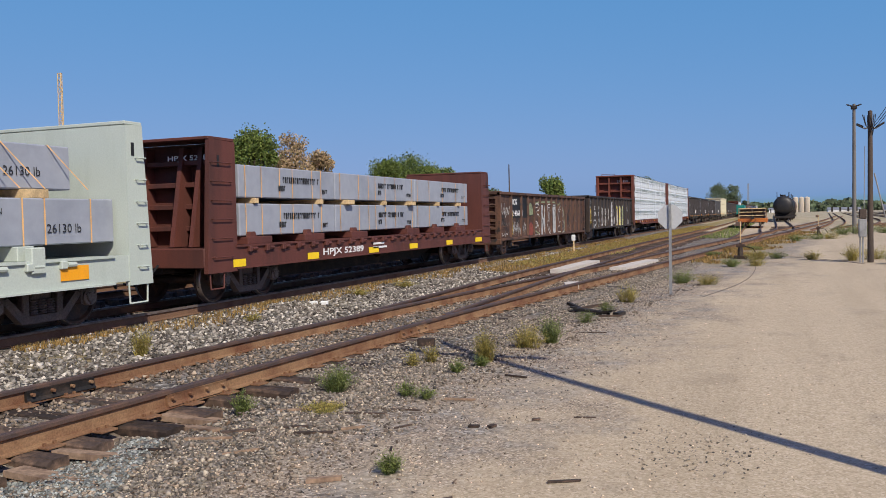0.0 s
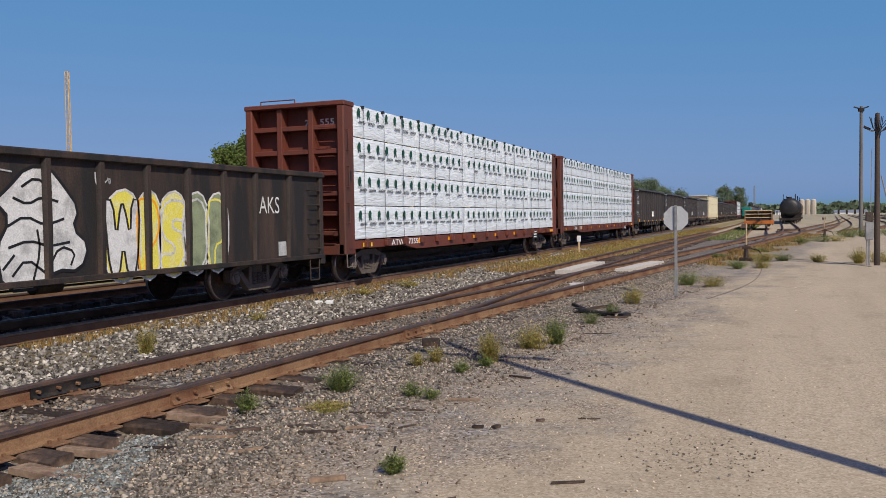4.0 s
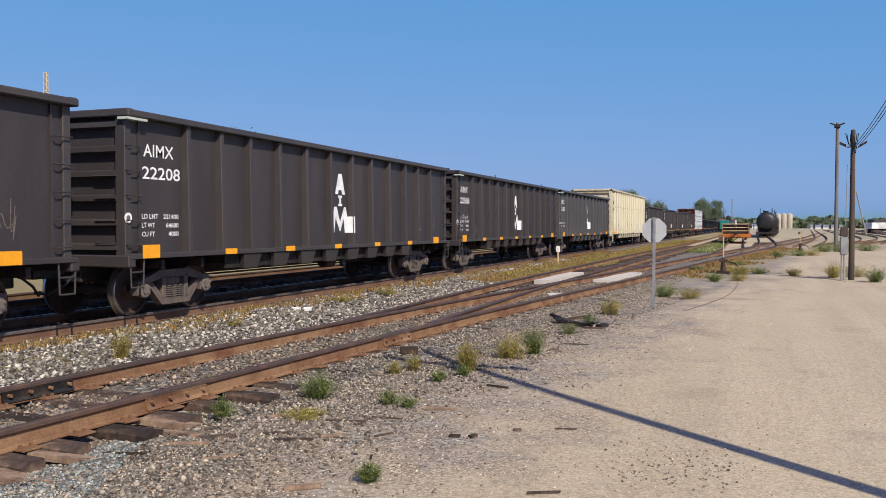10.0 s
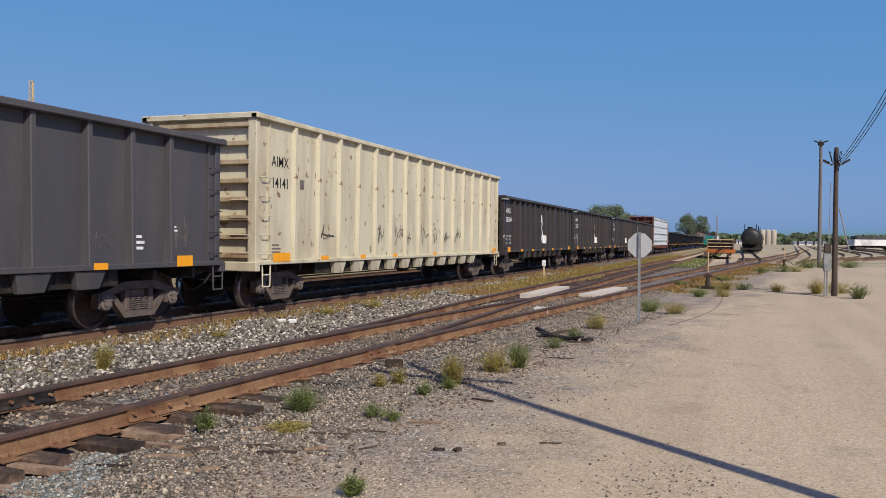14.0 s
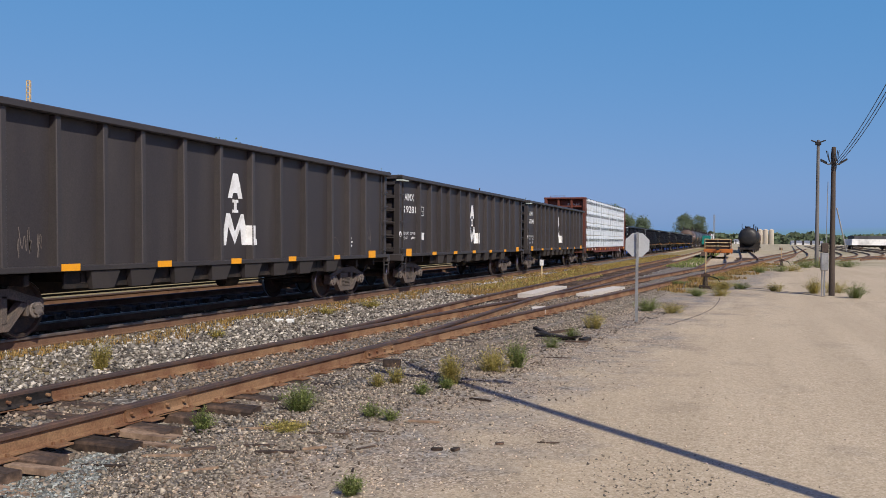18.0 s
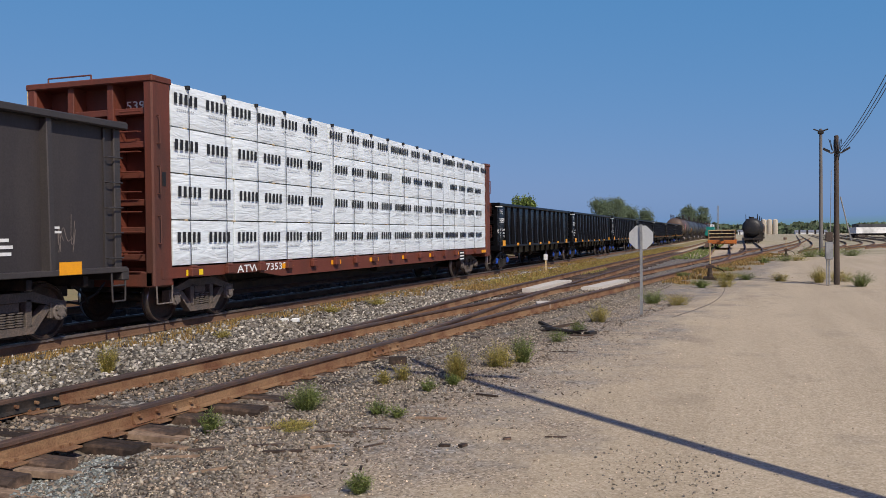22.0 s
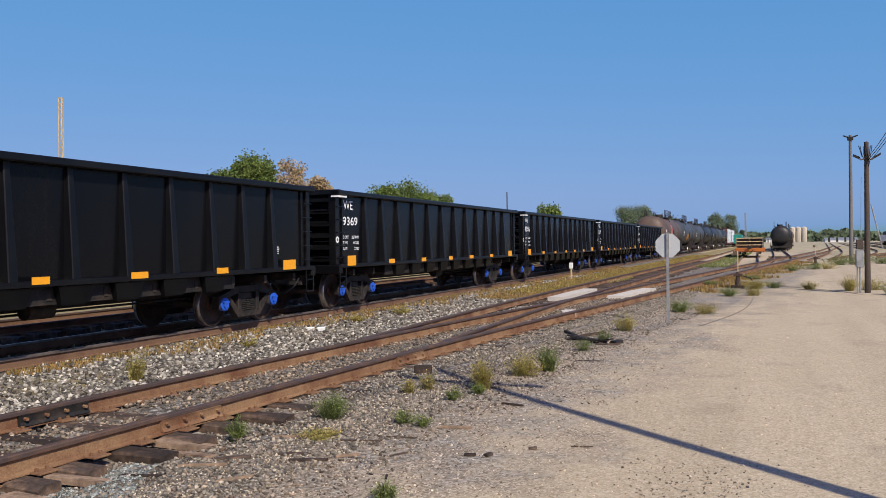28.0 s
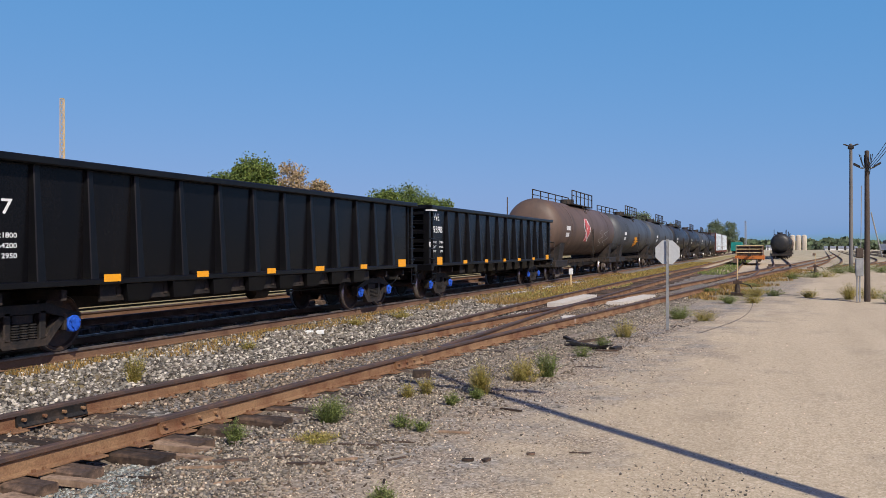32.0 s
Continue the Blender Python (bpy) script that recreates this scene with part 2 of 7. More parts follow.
M["pole_steel"] = mat("galvanised_steel", (0.36, 0.36, 0.35), 0.5, metal=0.4, var=0.15, scale=2, bump=0.05)
M["sign_back"] = mat("bare_aluminium_sign", (0.50, 0.51, 0.50), 0.55, metal=0.15, var=0.06, scale=3, second=(0.42, 0.42, 0.41), bump=0.02)
M["cable"] = mat("black_cable", (0.015, 0.015, 0.016), 0.6, var=0.1, bump=0)
M["bark"] = mat("bark", (0.10, 0.075, 0.055), 0.9, var=0.35, scale=3, bump=0.6, streak=True)
M["leaf_green"] = mat("green_leaves", (0.075, 0.125, 0.026), 0.6, var=0.2, scale=0.6, second=(0.17, 0.21, 0.045), bump=0, islands=True)
M["leaf_brown"] = mat("browning_leaves", (0.48, 0.34, 0.21), 0.7, var=0.2, scale=0.6, second=(0.26, 0.21, 0.10), bump=0, islands=True)
# distant foliage, paler and greyer: the haze of distance is in its colour
M["leaf_hazed"] = mat("hazed_far_leaves", (0.075, 0.105, 0.055), 0.7, var=0.2, scale=0.1, second=(0.09, 0.115, 0.065), bump=0, islands=True)
M["weed_green"] = mat("green_weed", (0.13, 0.185, 0.05), 0.6, var=0.2, scale=3, second=(0.26, 0.28, 0.09), bump=0, islands=True)
M["weed_yellow"] = mat("yellowing_weed", (0.31, 0.29, 0.075), 0.65, var=0.2, scale=3, second=(0.48, 0.37, 0.12), bump=0, islands=True)
M["grass_dry"] = mat("orange_dry_grass", (0.40, 0.23, 0.075), 0.7, var=0.2, scale=2, second=(0.29, 0.22, 0.08), bump=0, islands=True)
M["orange_car"] = mat("rusty_orange_paint", (0.42, 0.13, 0.025), 0.6, var=0.2, scale=2, second=(0.25, 0.08, 0.03), bump=0.1)
M["tank_black"] = mat("black_tank_paint", (0.018, 0.018, 0.019), 0.45, var=0.25, scale=0.8, second=(0.04, 0.035, 0.03), bump=0.04)
M["tank_brown"] = mat("brown_dusty_tank_paint", (0.115, 0.075, 0.055), 0.55, var=0.15, scale=0.8, second=(0.07, 0.05, 0.042), bump=0.05, streak=True)
M["tank_grey"] = mat("dark_grey_tank_paint", (0.06, 0.064, 0.07), 0.5, var=0.18, scale=0.8, second=(0.035, 0.034, 0.034), bump=0.05, streak=True)
M["teal"] = mat("teal_paint", (0.01, 0.20, 0.17), 0.5, var=0.15, scale=2, bump=0.03)
M["silo"] = mat("cream_silo_concrete", (0.55, 0.48, 0.38), 0.8, var=0.1, scale=0.2, bump=0.05, streak=True)
M["white_wall"] = mat("white_metal_wall", (0.72, 0.72, 0.70), 0.6, var=0.06, scale=0.3, bump=0.02)
M["pink_tag"] = mat("pink_spray", (0.55, 0.10, 0.10), 0.6, var=0.2, scale=4, bump=0)
M["yellow_tag"] = mat("yellow_spray", (0.75, 0.66, 0.10), 0.6, var=0.2, scale=4, second=(0.7, 0.66, 0.35), bump=0)
M["silver_tag"] = mat("silver_spray", (0.50, 0.50, 0.49), 0.5, var=0.2, scale=4, bump=0)
M["white_tag"] = mat("white_spray", (0.66, 0.65, 0.62), 0.6, var=0.2, scale=4, bump=0)
M["red_tag"] = mat("red_spray", (0.25, 0.065, 0.045), 0.6, var=0.25, scale=4, bump=0)
M["icg_block"] = mat("brown_spray", (0.13, 0.062, 0.034), 0.7, var=0.3, scale=3, second=(0.085, 0.042, 0.026), bump=0.05, streak=True)
M["green_tag"] = mat("pale_green_spray", (0.27, 0.31, 0.18), 0.6, var=0.2, scale=4, bump=0)



def let_light_through(material, share):
    """Thin leaves pass part of the light on to their other side."""
    nt = material.node_tree
    N, Lk = nt.nodes, nt.links
    tr, mx = N.new("ShaderNodeBsdfTranslucent"), N.new("ShaderNodeMixShader")
    bs = N["Principled BSDF"]
    Lk.new(bs.inputs["Base Color"].links[0].from_socket, tr.inputs[0])
    mx.inputs[0].default_value = share
    Lk.new(bs.outputs[0], mx.inputs[1]), Lk.new(tr.outputs[0], mx.inputs[2])
    Lk.new(mx.outputs[0], N["Material Output"].inputs[0])


for leaf in ("leaf_green", "leaf_brown", "weed_green", "weed_yellow", "grass_dry"):
    let_light_through(M[leaf], 0.4)


# ---- mesh helpers ----
class Shape:
    """Collects corners and faces of one mesh."""

    def __init__(self):
        self.v, self.f = [], []

    def add(self, v, f):
        n = len(self.v)
        self.v += [tuple(p) for p in v]
        self.f += [tuple(i + n for i in q) for q in f]
        return self

    def box(self, x0, x1, y0, y1, z0, z1, c=0.0):
        if not c:
            v = [(x, y, z) for x in (x0, x1) for y in (y0, y1) for z in (z0, z1)]
            return self.add(v, [(0, 1, 3, 2), (4, 6, 7, 5), (0, 4, 5, 1), (2, 3, 7, 6), (0, 2, 6, 4), (1, 5, 7, 3)])
        v, ids = [], {}
        for i, sx in enumerate((0, 1)):
            for j, sy in enumerate((0, 1)):
                for l, sz in enumerate((0, 1)):
                    p = (x1 if sx else x0, y1 if sy else y0, z1 if sz else z0)
                    s = [(-c if a else c) for a in (sx, sy, sz)]
                    for ax in range(3):
                        q = [p[n] + (0 if n == ax else s[n]) for n in range(3)]
                        ids[i, j, l, ax] = len(v)
                        v.append(q)
        f = []
        for ax in range(3):
            b, d = [n for n in range(3) if n != ax]
            for s in (0, 1):
                q = []
                for u, w in ((0, 0), (1, 0), (1, 1), (0, 1)):
                    k = [0, 0, 0]
                    k[ax], k[b], k[d] = s, u, w
                    q.append(ids[(*k, ax)])
                f.append(q if (s == 1) == (ax != 1) else q[::-1])
        for ax in range(3):
            b, d = [n for n in range(3) if n != ax]
            for u in (0, 1):
                for w in (0, 1):
                    k0, k1 = [0, 0, 0], [0, 0, 0]
                    k0[b], k0[d], k1[b], k1[d], k1[ax] = u, w, u, w, 1
                    q = [ids[(*k0, b)], ids[(*k0, d)], ids[(*k1, d)], ids[(*k1, b)]]
                    f.append(q)
        for i in (0, 1):
            for j in (0, 1):
                for l in (0, 1):
                    f.append([ids[i, j, l, 0], ids[i, j, l, 1], ids[i, j, l, 2]])
        return self.add(v, f)

    def tube(self, p0, p1, r0, r1=None, n=10, caps=True):
        p0, p1 = Vector(p0), Vector(p1)
        r1 = r0 if r1 is None else r1
        d = (p1 - p0).normalized()
        a = d.orthogonal().normalized()
        b = d.cross(a)
        v = []
        for p, r in ((p0, r0), (p1, r1)):
            v += [p + (a * math.cos(2 * math.pi * i / n) + b * math.sin(2 * math.pi * i / n)) * r for i in range(n)]
        f = [(i, (i + 1) % n, n + (i + 1) % n, n + i) for i in range(n)]
        if caps:
            f += [tuple(range(n))[::-1], tuple(range(n, 2 * n))]
        return self.add(v, f)

    def pipe(self, pts, r, n=6):
        for a, b in zip(pts, pts[1:]):
            self.tube(a, b, r, n=n)
        return self

    def prism(self, prof, a0, a1, ax=1):
        """Extrudes a closed outline along an axis; prof holds the two other coordinates in axis order."""
        def put(p, a):
            q = list(p)
            q.insert(ax, a)
            return q
        n = len(prof)
        v = [put(p, a0) for p in prof] + [put(p, a1) for p in prof]
        f = [(i, (i + 1) % n, n + (i + 1) % n, n + i) for i in range(n)]
        return self.add(v, f + [tuple(range(n))[::-1], tuple(range(n, 2 * n))])

    def lathe(self, prof, n=24, ax=0, centre=(0, 0, 0)):
        """Turns an outline of (along, radius) round an axis through centre."""
        v, m = [], len(prof)
        o = [i for i in range(3) if i != ax]
        for i in range(n):
            c, s = math.cos(2 * math.pi * i / n), math.sin(2 * math.pi * i / n)
            for a, r in prof:
                p = [0, 0, 0]
                p[ax], p[o[0]], p[o[1]] = a, r * c, r * s
                v.append([p[k] + centre[k] for k in range(3)])
        f = [(i * m + j, i * m + j + 1, (i + 1) % n * m + j + 1, (i + 1) % n * m + j) for i in range(n) for j in range(m - 1)]
        return self.add(v, f)

    def mesh(self, name):
        me = bpy.data.meshes.new(name)
        me.from_pydata(self.v, [], self.f)
        bm = bmesh.new()
        bm.from_mesh(me)
        bmesh.ops.recalc_face_normals(bm, faces=bm.faces)
        bm.to_mesh(me)
        bm.free()
        me.shade_smooth()
        me.set_sharp_from_angle(angle=radians(32))
        return me


def part(name, shape, material, parent=None, label="", at=None):
    """Links a shape, or a mesh that is shared, as one mesh object under a thing or a part."""
    me = shape if isinstance(shape, bpy.types.Mesh) else shape.mesh(name)
    if not me.materials:
        me.materials.append(M[material] if isinstance(material, str) else material)
    ob = new(name, me)
    ob.parent = parent
    if at is not None:
        ob.matrix_basis = at if isinstance(at, Matrix) else Matrix.Translation(at)
    return tagged(ob, label)


def thing(name, label, category, group="", kind="", at=None):
    ob = new(name)
    ob.empty_display_size = 0.2
    if at is not None:
        ob.matrix_basis = at if isinstance(at, Matrix) else Matrix.Translation(at)
    return tagged(ob, label, category, group, kind)


def lettering_mesh(text, size, material, width=None, bold=0.0):
    cu = bpy.data.curves.new("lettering", "FONT")
    cu.body, cu.size, cu.extrude, cu.offset = text, 1.0, 0.0, bold
    cu.resolution_u = 3
    ob = bpy.data.objects.new("lettering", cu)
    me = bpy.data.meshes.new_from_object(ob)
    bpy.data.objects.remove(ob)
    xs = [v.co.x for v in me.vertices]
    ys = [v.co.y for v in me.vertices]
    w, h = max(xs) - min(xs), max(ys) - min(ys)
    sx, sy = (width / w if width else size / h), size / h
    for v in me.vertices:
        v.co = Vector(((v.co.x - min(xs)) * sx, (v.co.y - min(ys)) * sy, 0))
    me.materials.clear()
    me.materials.append(M[material])
    return me


SIDE = Matrix(((0, 0, 1, 0), (1, 0, 0, 0), (0, 1, 0, 0), (0, 0, 0, 1)))  # text that faces +x, read along +y
FRONT = Matrix(((1, 0, 0, 0), (0, 0, -1, 0), (0, 1, 0, 0), (0, 0, 0, 1)))  # text that faces -y


def write(text, parent, x, y, z, size, material="white_paint", width=None, turn=SIDE, bold=0.0, name="lettering"):
    me = lettering_mesh(text, size, material, width, bold)
    return part(name, me, material, parent, at=Matrix.Translation((x, y, z)) @ turn)


def bars(parent, x, y, z, w, rows, h=0.035, gap=0.06, material="white_paint", name="small_print"):
    s = Shape()
    for i in range(rows):
        s.box(x - 0.001, x + 0.004, y, y + w * (0.75 + 0.25 * ((i * 37) % 10) / 10), z - i * gap - h, z - i * gap)
    return part(name, s, material, parent)


# ---- the plan ----
TRACK_X = -11.32          # centre line of the running track; rail tops are at z = 0
GAUGE = 0.754             # half the distance between the rail heads' centres
LOT_Z = -0.22


def gone(t):
    """How far the train has rolled towards -y after t seconds."""
    return 11.693 * t - 0.01108 * t * t


def smooth_path(pts, step=0.5):
    """A curve through (y, x) points, sampled along y."""
    ys, xs = [p[0] for p in pts], [p[1] for p in pts]
    n = max(2, int((ys[-1] - ys[0]) / step))
    y = np.linspace(ys[0], ys[-1], n)
    x = np.interp(y, ys, xs)
    ker = np.ones(9) / 9
    pad = np.concatenate([[x[0] - (4 - i) * (x[1] - x[0]) for i in range(4)], x, [x[-1] + (i + 1) * (x[-1] - x[-2]) for i in range(4)]])
    for _ in range(2):
        x = np.convolve(pad, ker, "valid")
        pad = np.concatenate([[x[0] - (4 - i) * (x[1] - x[0]) for i in range(4)], x, [x[-1] + (i + 1) * (x[-1] - x[-2]) for i in range(4)]])
    return np.stack([x, y], 1)


NEAR = smooth_path([(-30, -8.6), (4.85, -6.32), (9.4, -6.05), (15.5, -5.60), (18, -5.30), (27.65, -4.22), (50, -1.95), (73.4, 0.55), (94, 2.9), (140, 7.6), (230, 15)])
LEFT_LEG = smooth_path([(13, -5.86), (17, -5.98), (22, -6.12), (30, -6.10), (50, -5.95), (80, -5.4), (120, -5.2), (260, -6.0)])
FLAT_TRACK = smooth_path([(52, -1.8), (64, -1.6), (80, -1.9), (95, -2.1), (260, -4.5)])
TANK_TRACK = smooth_path([(62, -0.7), (70, 0.6), (84, 0.95), (104, 1.0), (300, 0.4)])
BACK_TRACK = smooth_path([(-30, TRACK_X - 4.4), (300, TRACK_X - 4.4)], 10)
MAIN = smooth_path([(-60, TRACK_X), (700, TRACK_X)], 10)


def near_x(y):
    return float(np.interp(y, NEAR[:, 1], NEAR[:, 0]))


# ---- ground ----
def ground_z(x, y):
    z = LOT_Z + 0.02 * noise.noise((x * 0.15, y * 0.15, 3.0))
    d = abs(x - TRACK_X)
    if d < 3.4:
        z = -0.20 if d < 0.65 else -0.185 - max(0, d - 1.3) * 0.06
    dn = x - near_x(y)
    if -4 < dn < 2.6 and y < 120:
        side = max(0, abs(dn) - 1.5)
        z = max(z, -0.215 - side * 0.03)
        if abs(dn) < 0.66:
            z = -0.165 if y > 7.5 else -0.20
        elif 0.7 < dn < 1.45 and y < 8.0:
            z = -0.27
    if x < -14:
        z -= min(0.5, (-14 - x) * 0.06)
    if 0.72 < dn < 1.5 and 8.4 < y < 60:
        z = max(z, -0.168 - 0.02 * (1 + noise.noise((x * 2.0, y * 1.3, 1.0))))
    return z


def spaced(a, fine, b, grow=1.18):
    """Grid lines from a to b, fine near zero and growing outwards."""
    out, s, p = [0.0], fine, 0.0
    while p < b:
        p += s
        out.append(p)
        if p > 26:
            s *= grow
    out2, s, p = [], fine, 0.0
    while p > a:
        p -= s
        out2.append(p)
        if p < -20:
            s *= grow
    return out2[::-1] + out


gx, gy = spaced(-3000, 0.3, 3000), spaced(-3000, 0.4, 3000)
gv = [(x, y, ground_z(x, y)) for y in gy for x in gx]
nx = len(gx)
gf = [(j * nx + i, j * nx + i + 1, (j + 1) * nx + i + 1, (j + 1) * nx + i) for j in range(len(gy) - 1) for i in range(nx - 1)]
gm = bpy.data.meshes.new("ground")
gm.from_pydata(gv, [], gf)
gm.shade_smooth()
# share of ballast (red), dry grass (green) and far field (blue) at each corner
col = gm.color_attributes.new("zones", "FLOAT_COLOR", "POINT")


def zone(x, y):
    n = noise.noise((x * 0.5, y * 0.5, 0)) * 0.6 + noise.noise((x * 1.7, y * 1.7, 5)) * 0.35
    dn = x - near_x(y)
    edge = 2.5 if y < 9 else max(1.4, 2.5 - (y - 9) * 0.05)
    bal = 1 / (1 + math.exp(max(-30, min(30, (dn - edge + n * 0.9) * 3.2))))
    if y > 62:
        bal = max(0, 1 - abs(dn) / 3 + n * 0.4)
    bal = max(bal, 1.0 if abs(x - TRACK_X) < 3.0 else 0)
    if x < -14.3:
        bal = 1.0 if x > -18.2 else 0.0
    gr = 0.0
    if -9.4 < x < -6.9 and y > 26:
        gr = min(1, (y - 26) / 6) * (0.85 + n)
    if -9.7 < x < -8.6 and 8 < y <= 30:
        gr = 0.1 + n
    if x > near_x(y) + 1.6 and 30 < y < 60:
        gr = max(gr, max(0, 1 - (x - near_x(y) - 1.6) / 1.6) * 0.8 + n * 0.4)
    if x < -18.2:
        gr = 0.9
    far = 1.0 if (y > 75 and x > near_x(min(y, 140)) + 3.0) or y > 130 else 0.0
    dirt = max(0, min(1, 1.22 - max(0, dn - 2.4) / 3.3 + n * 0.7)) if y < 60 else 0.0
    return max(0, min(1, bal)), max(0, min(1, gr)), far, dirt


zones = np.array([zone(x, y) for y in gy for x in gx], dtype=np.float32)
dirt_share = zones[:, 3].copy()
zones[:, 3] = 1.0
col.data.foreach_set("color", zones.ravel())
gm.attributes.new("earthy", "FLOAT", "POINT")
gm.attributes["earthy"].data.foreach_set("value", dirt_share)


def ground_material():
    m = bpy.data.materials.new("ground_gravel")
    m.use_nodes = True
    N, Lk = m.node_tree.nodes, m.node_tree.links
    bs = N["Principled BSDF"]
    tc = N.new("ShaderNodeTexCoord").outputs["Object"]
    at = N.new("ShaderNodeVertexColor")
    at.layer_name = "zones"
    sp = N.new("ShaderNodeSeparateColor")
    Lk.new(at.outputs[0], sp.inputs[0])

    def nz(scale, detail=4, rough=0.6):
        n = N.new("ShaderNodeTexNoise")
        n.inputs["Scale"].default_value, n.inputs["Detail"].default_value, n.inputs["Roughness"].default_value = scale, detail, rough
        Lk.new(tc, n.inputs[0])
        return n.outputs[0]

    def ramp(src, stops):
        r = N.new("ShaderNodeValToRGB")
        while len(r.color_ramp.elements) < len(stops):
            r.color_ramp.elements.new(0.5)
        for e, (p, c) in zip(r.color_ramp.elements, stops):
            e.position, e.color = p, (*c, 1)
        Lk.new(src, r.inputs[0])
        return r.outputs[0]

    def mixc(fac, a, b, mode="MIX"):
        x = N.new("ShaderNodeMix")
        x.data_type, x.blend_type = "RGBA", mode
        if isinstance(fac, float):
            x.inputs[0].default_value = fac
        else:
            Lk.new(fac, x.inputs[0])
        for s, i in ((a, 6), (b, 7)):
            if isinstance(s, tuple):
                x.inputs[i].default_value = (*s, 1)
            else:
                Lk.new(s, x.inputs[i])
        return x.outputs[2]

    def vor(scale):
        v = N.new("ShaderNodeTexVoronoi")
        v.inputs["Scale"].default_value = scale
        Lk.new(tc, v.inputs[0])
        return v
    v1, v2 = vor(26), vor(60)
    # sandy lot
    lot = ramp(nz(0.35, 6), [(0.30, (0.485, 0.385, 0.25)), (0.5, (0.535, 0.425, 0.278)), (0.72, (0.58, 0.47, 0.317))])
    lot = mixc(0.5, lot, ramp(v2.outputs["Color"], [(0.1, (0.19, 0.148, 0.10)), (0.35, (0.40, 0.315, 0.22)), (0.7, (0.56, 0.45, 0.33)), (0.95, (0.72, 0.63, 0.51))]))
    speck = ramp(nz(55.0, 2), [(0.66, (0, 0, 0)), (0.74, (1, 1, 1))])
    lot = mixc(speck, lot, (0.30, 0.23, 0.16))
    # coarser grit, wheel lines along the lot and faint stains
    lot = mixc(ramp(nz(15.0, 5, 0.75), [(0.40, (1, 1, 1)), (0.60, (0, 0, 0))]), lot, (0.88, 0.87, 0.85), "MULTIPLY")
    along = N.new("ShaderNodeMapping")
    along.inputs["Scale"].default_value, along.inputs["Rotation"].default_value = (1.5, 0.07, 1), (0, 0, 0.12)
    wheel_lines = N.new("ShaderNodeTexNoise")
    wheel_lines.inputs["Scale"].default_value, wheel_lines.inputs["Detail"].default_value = 1.0, 5
    Lk.new(tc, along.inputs[0]), Lk.new(along.outputs[0], wheel_lines.inputs[0])
    lot = mixc(ramp(wheel_lines.outputs[0], [(0.42, (0, 0, 0)), (0.62, (1, 1, 1))]), lot, (0.91, 0.905, 0.895), "MULTIPLY")
    lot = mixc(ramp(nz(0.7, 7, 0.7), [(0.56, (0, 0, 0)), (0.68, (1, 1, 1))]), lot, (0.80, 0.80, 0.81), "MULTIPLY")
    earth = ramp(v2.outputs["Color"], [(0.1, (0.06, 0.045, 0.035)), (0.35, (0.20, 0.155, 0.11)), (0.7, (0.37, 0.29, 0.21)), (0.95, (0.68, 0.60, 0.50))])
    earth = mixc(ramp(nz(1.6, 6), [(0.46, (0, 0, 0)), (0.60, (1, 1, 1))]), earth, ramp(v1.outputs["Color"], [(0.15, (0.075, 0.065, 0.055)), (0.5, (0.21, 0.185, 0.155)), (0.9, (0.45, 0.41, 0.36))]))
    soft = N.new("ShaderNodeMath")
    soft.operation = "MULTIPLY_ADD"
    Lk.new(nz(1.1, 7, 0.7), soft.inputs[0])
    soft.inputs[1].default_value = 1.6
    less = N.new("ShaderNodeMath")
    less.operation = "SUBTRACT"
    ea = N.new("ShaderNodeAttribute")
    ea.attribute_name = "earthy"
    Lk.new(ea.outputs["Fac"], less.inputs[0])
    less.inputs[1].default_value = 1.05
    Lk.new(less.outputs[0], soft.inputs[2])
    lot = mixc(ramp(soft.outputs[0], [(0.25, (0, 0, 0)), (0.75, (1, 1, 1))]), lot, earth)
    # ballast
    bal = ramp(v1.outputs["Color"], [(0.15, (0.03, 0.026, 0.022)), (0.45, (0.095, 0.083, 0.07)), (0.7, (0.22, 0.195, 0.165)), (0.95, (0.46, 0.42, 0.37))])
    bal = mixc(ramp(nz(0.8, 5), [(0.45, (0, 0, 0)), (0.7, (1, 1, 1))]), bal, (0.22, 0.16, 0.11))
    grass = ramp(nz(3.0, 6), [(0.3, (0.16, 0.125, 0.045)), (0.5, (0.26, 0.19, 0.07)), (0.7, (0.17, 0.18, 0.06))])
    field = ramp(nz(0.09, 6, 0.7), [(0.34, (0.20, 0.185, 0.085)), (0.45, (0.32, 0.27, 0.165)), (0.55, (0.44, 0.365, 0.255)), (0.66, (0.22, 0.21, 0.095))])
    c = mixc(sp.outputs[0], lot, bal)
    c = mixc(sp.outputs[2], c, field)
    c = mixc(sp.outputs[1], c, grass)
    Lk.new(c, bs.inputs["Base Color"])
    bs.inputs["Roughness"].default_value = 0.95
    bp = N.new("ShaderNodeBump")
    bp.inputs["Distance"].default_value = 0.03
    stony = N.new("ShaderNodeMath")
    stony.operation = "MULTIPLY"
    stony.inputs[1].default_value = 0.6
    Lk.new(sp.outputs[0], stony.inputs[0]), Lk.new(stony.outputs[0], bp.inputs["Strength"])
    Lk.new(v1.outputs["Distance"], bp.inputs["Height"])
    b2 = N.new("ShaderNodeBump")
    b2.inputs["Strength"].default_value, b2.inputs["Distance"].default_value = 0.5, 0.012
    Lk.new(nz(70.0, 3, 0.7), b2.inputs["Height"]), Lk.new(bp.outputs[0], b2.inputs["Normal"])
    Lk.new(b2.outputs[0], bs.inputs["Normal"])
    return m


gm.materials.append(ground_material())
tagged(new("ground", gm), "sandy gravel lot, grey ballast and dry grass strips", "ground", kind="structure")


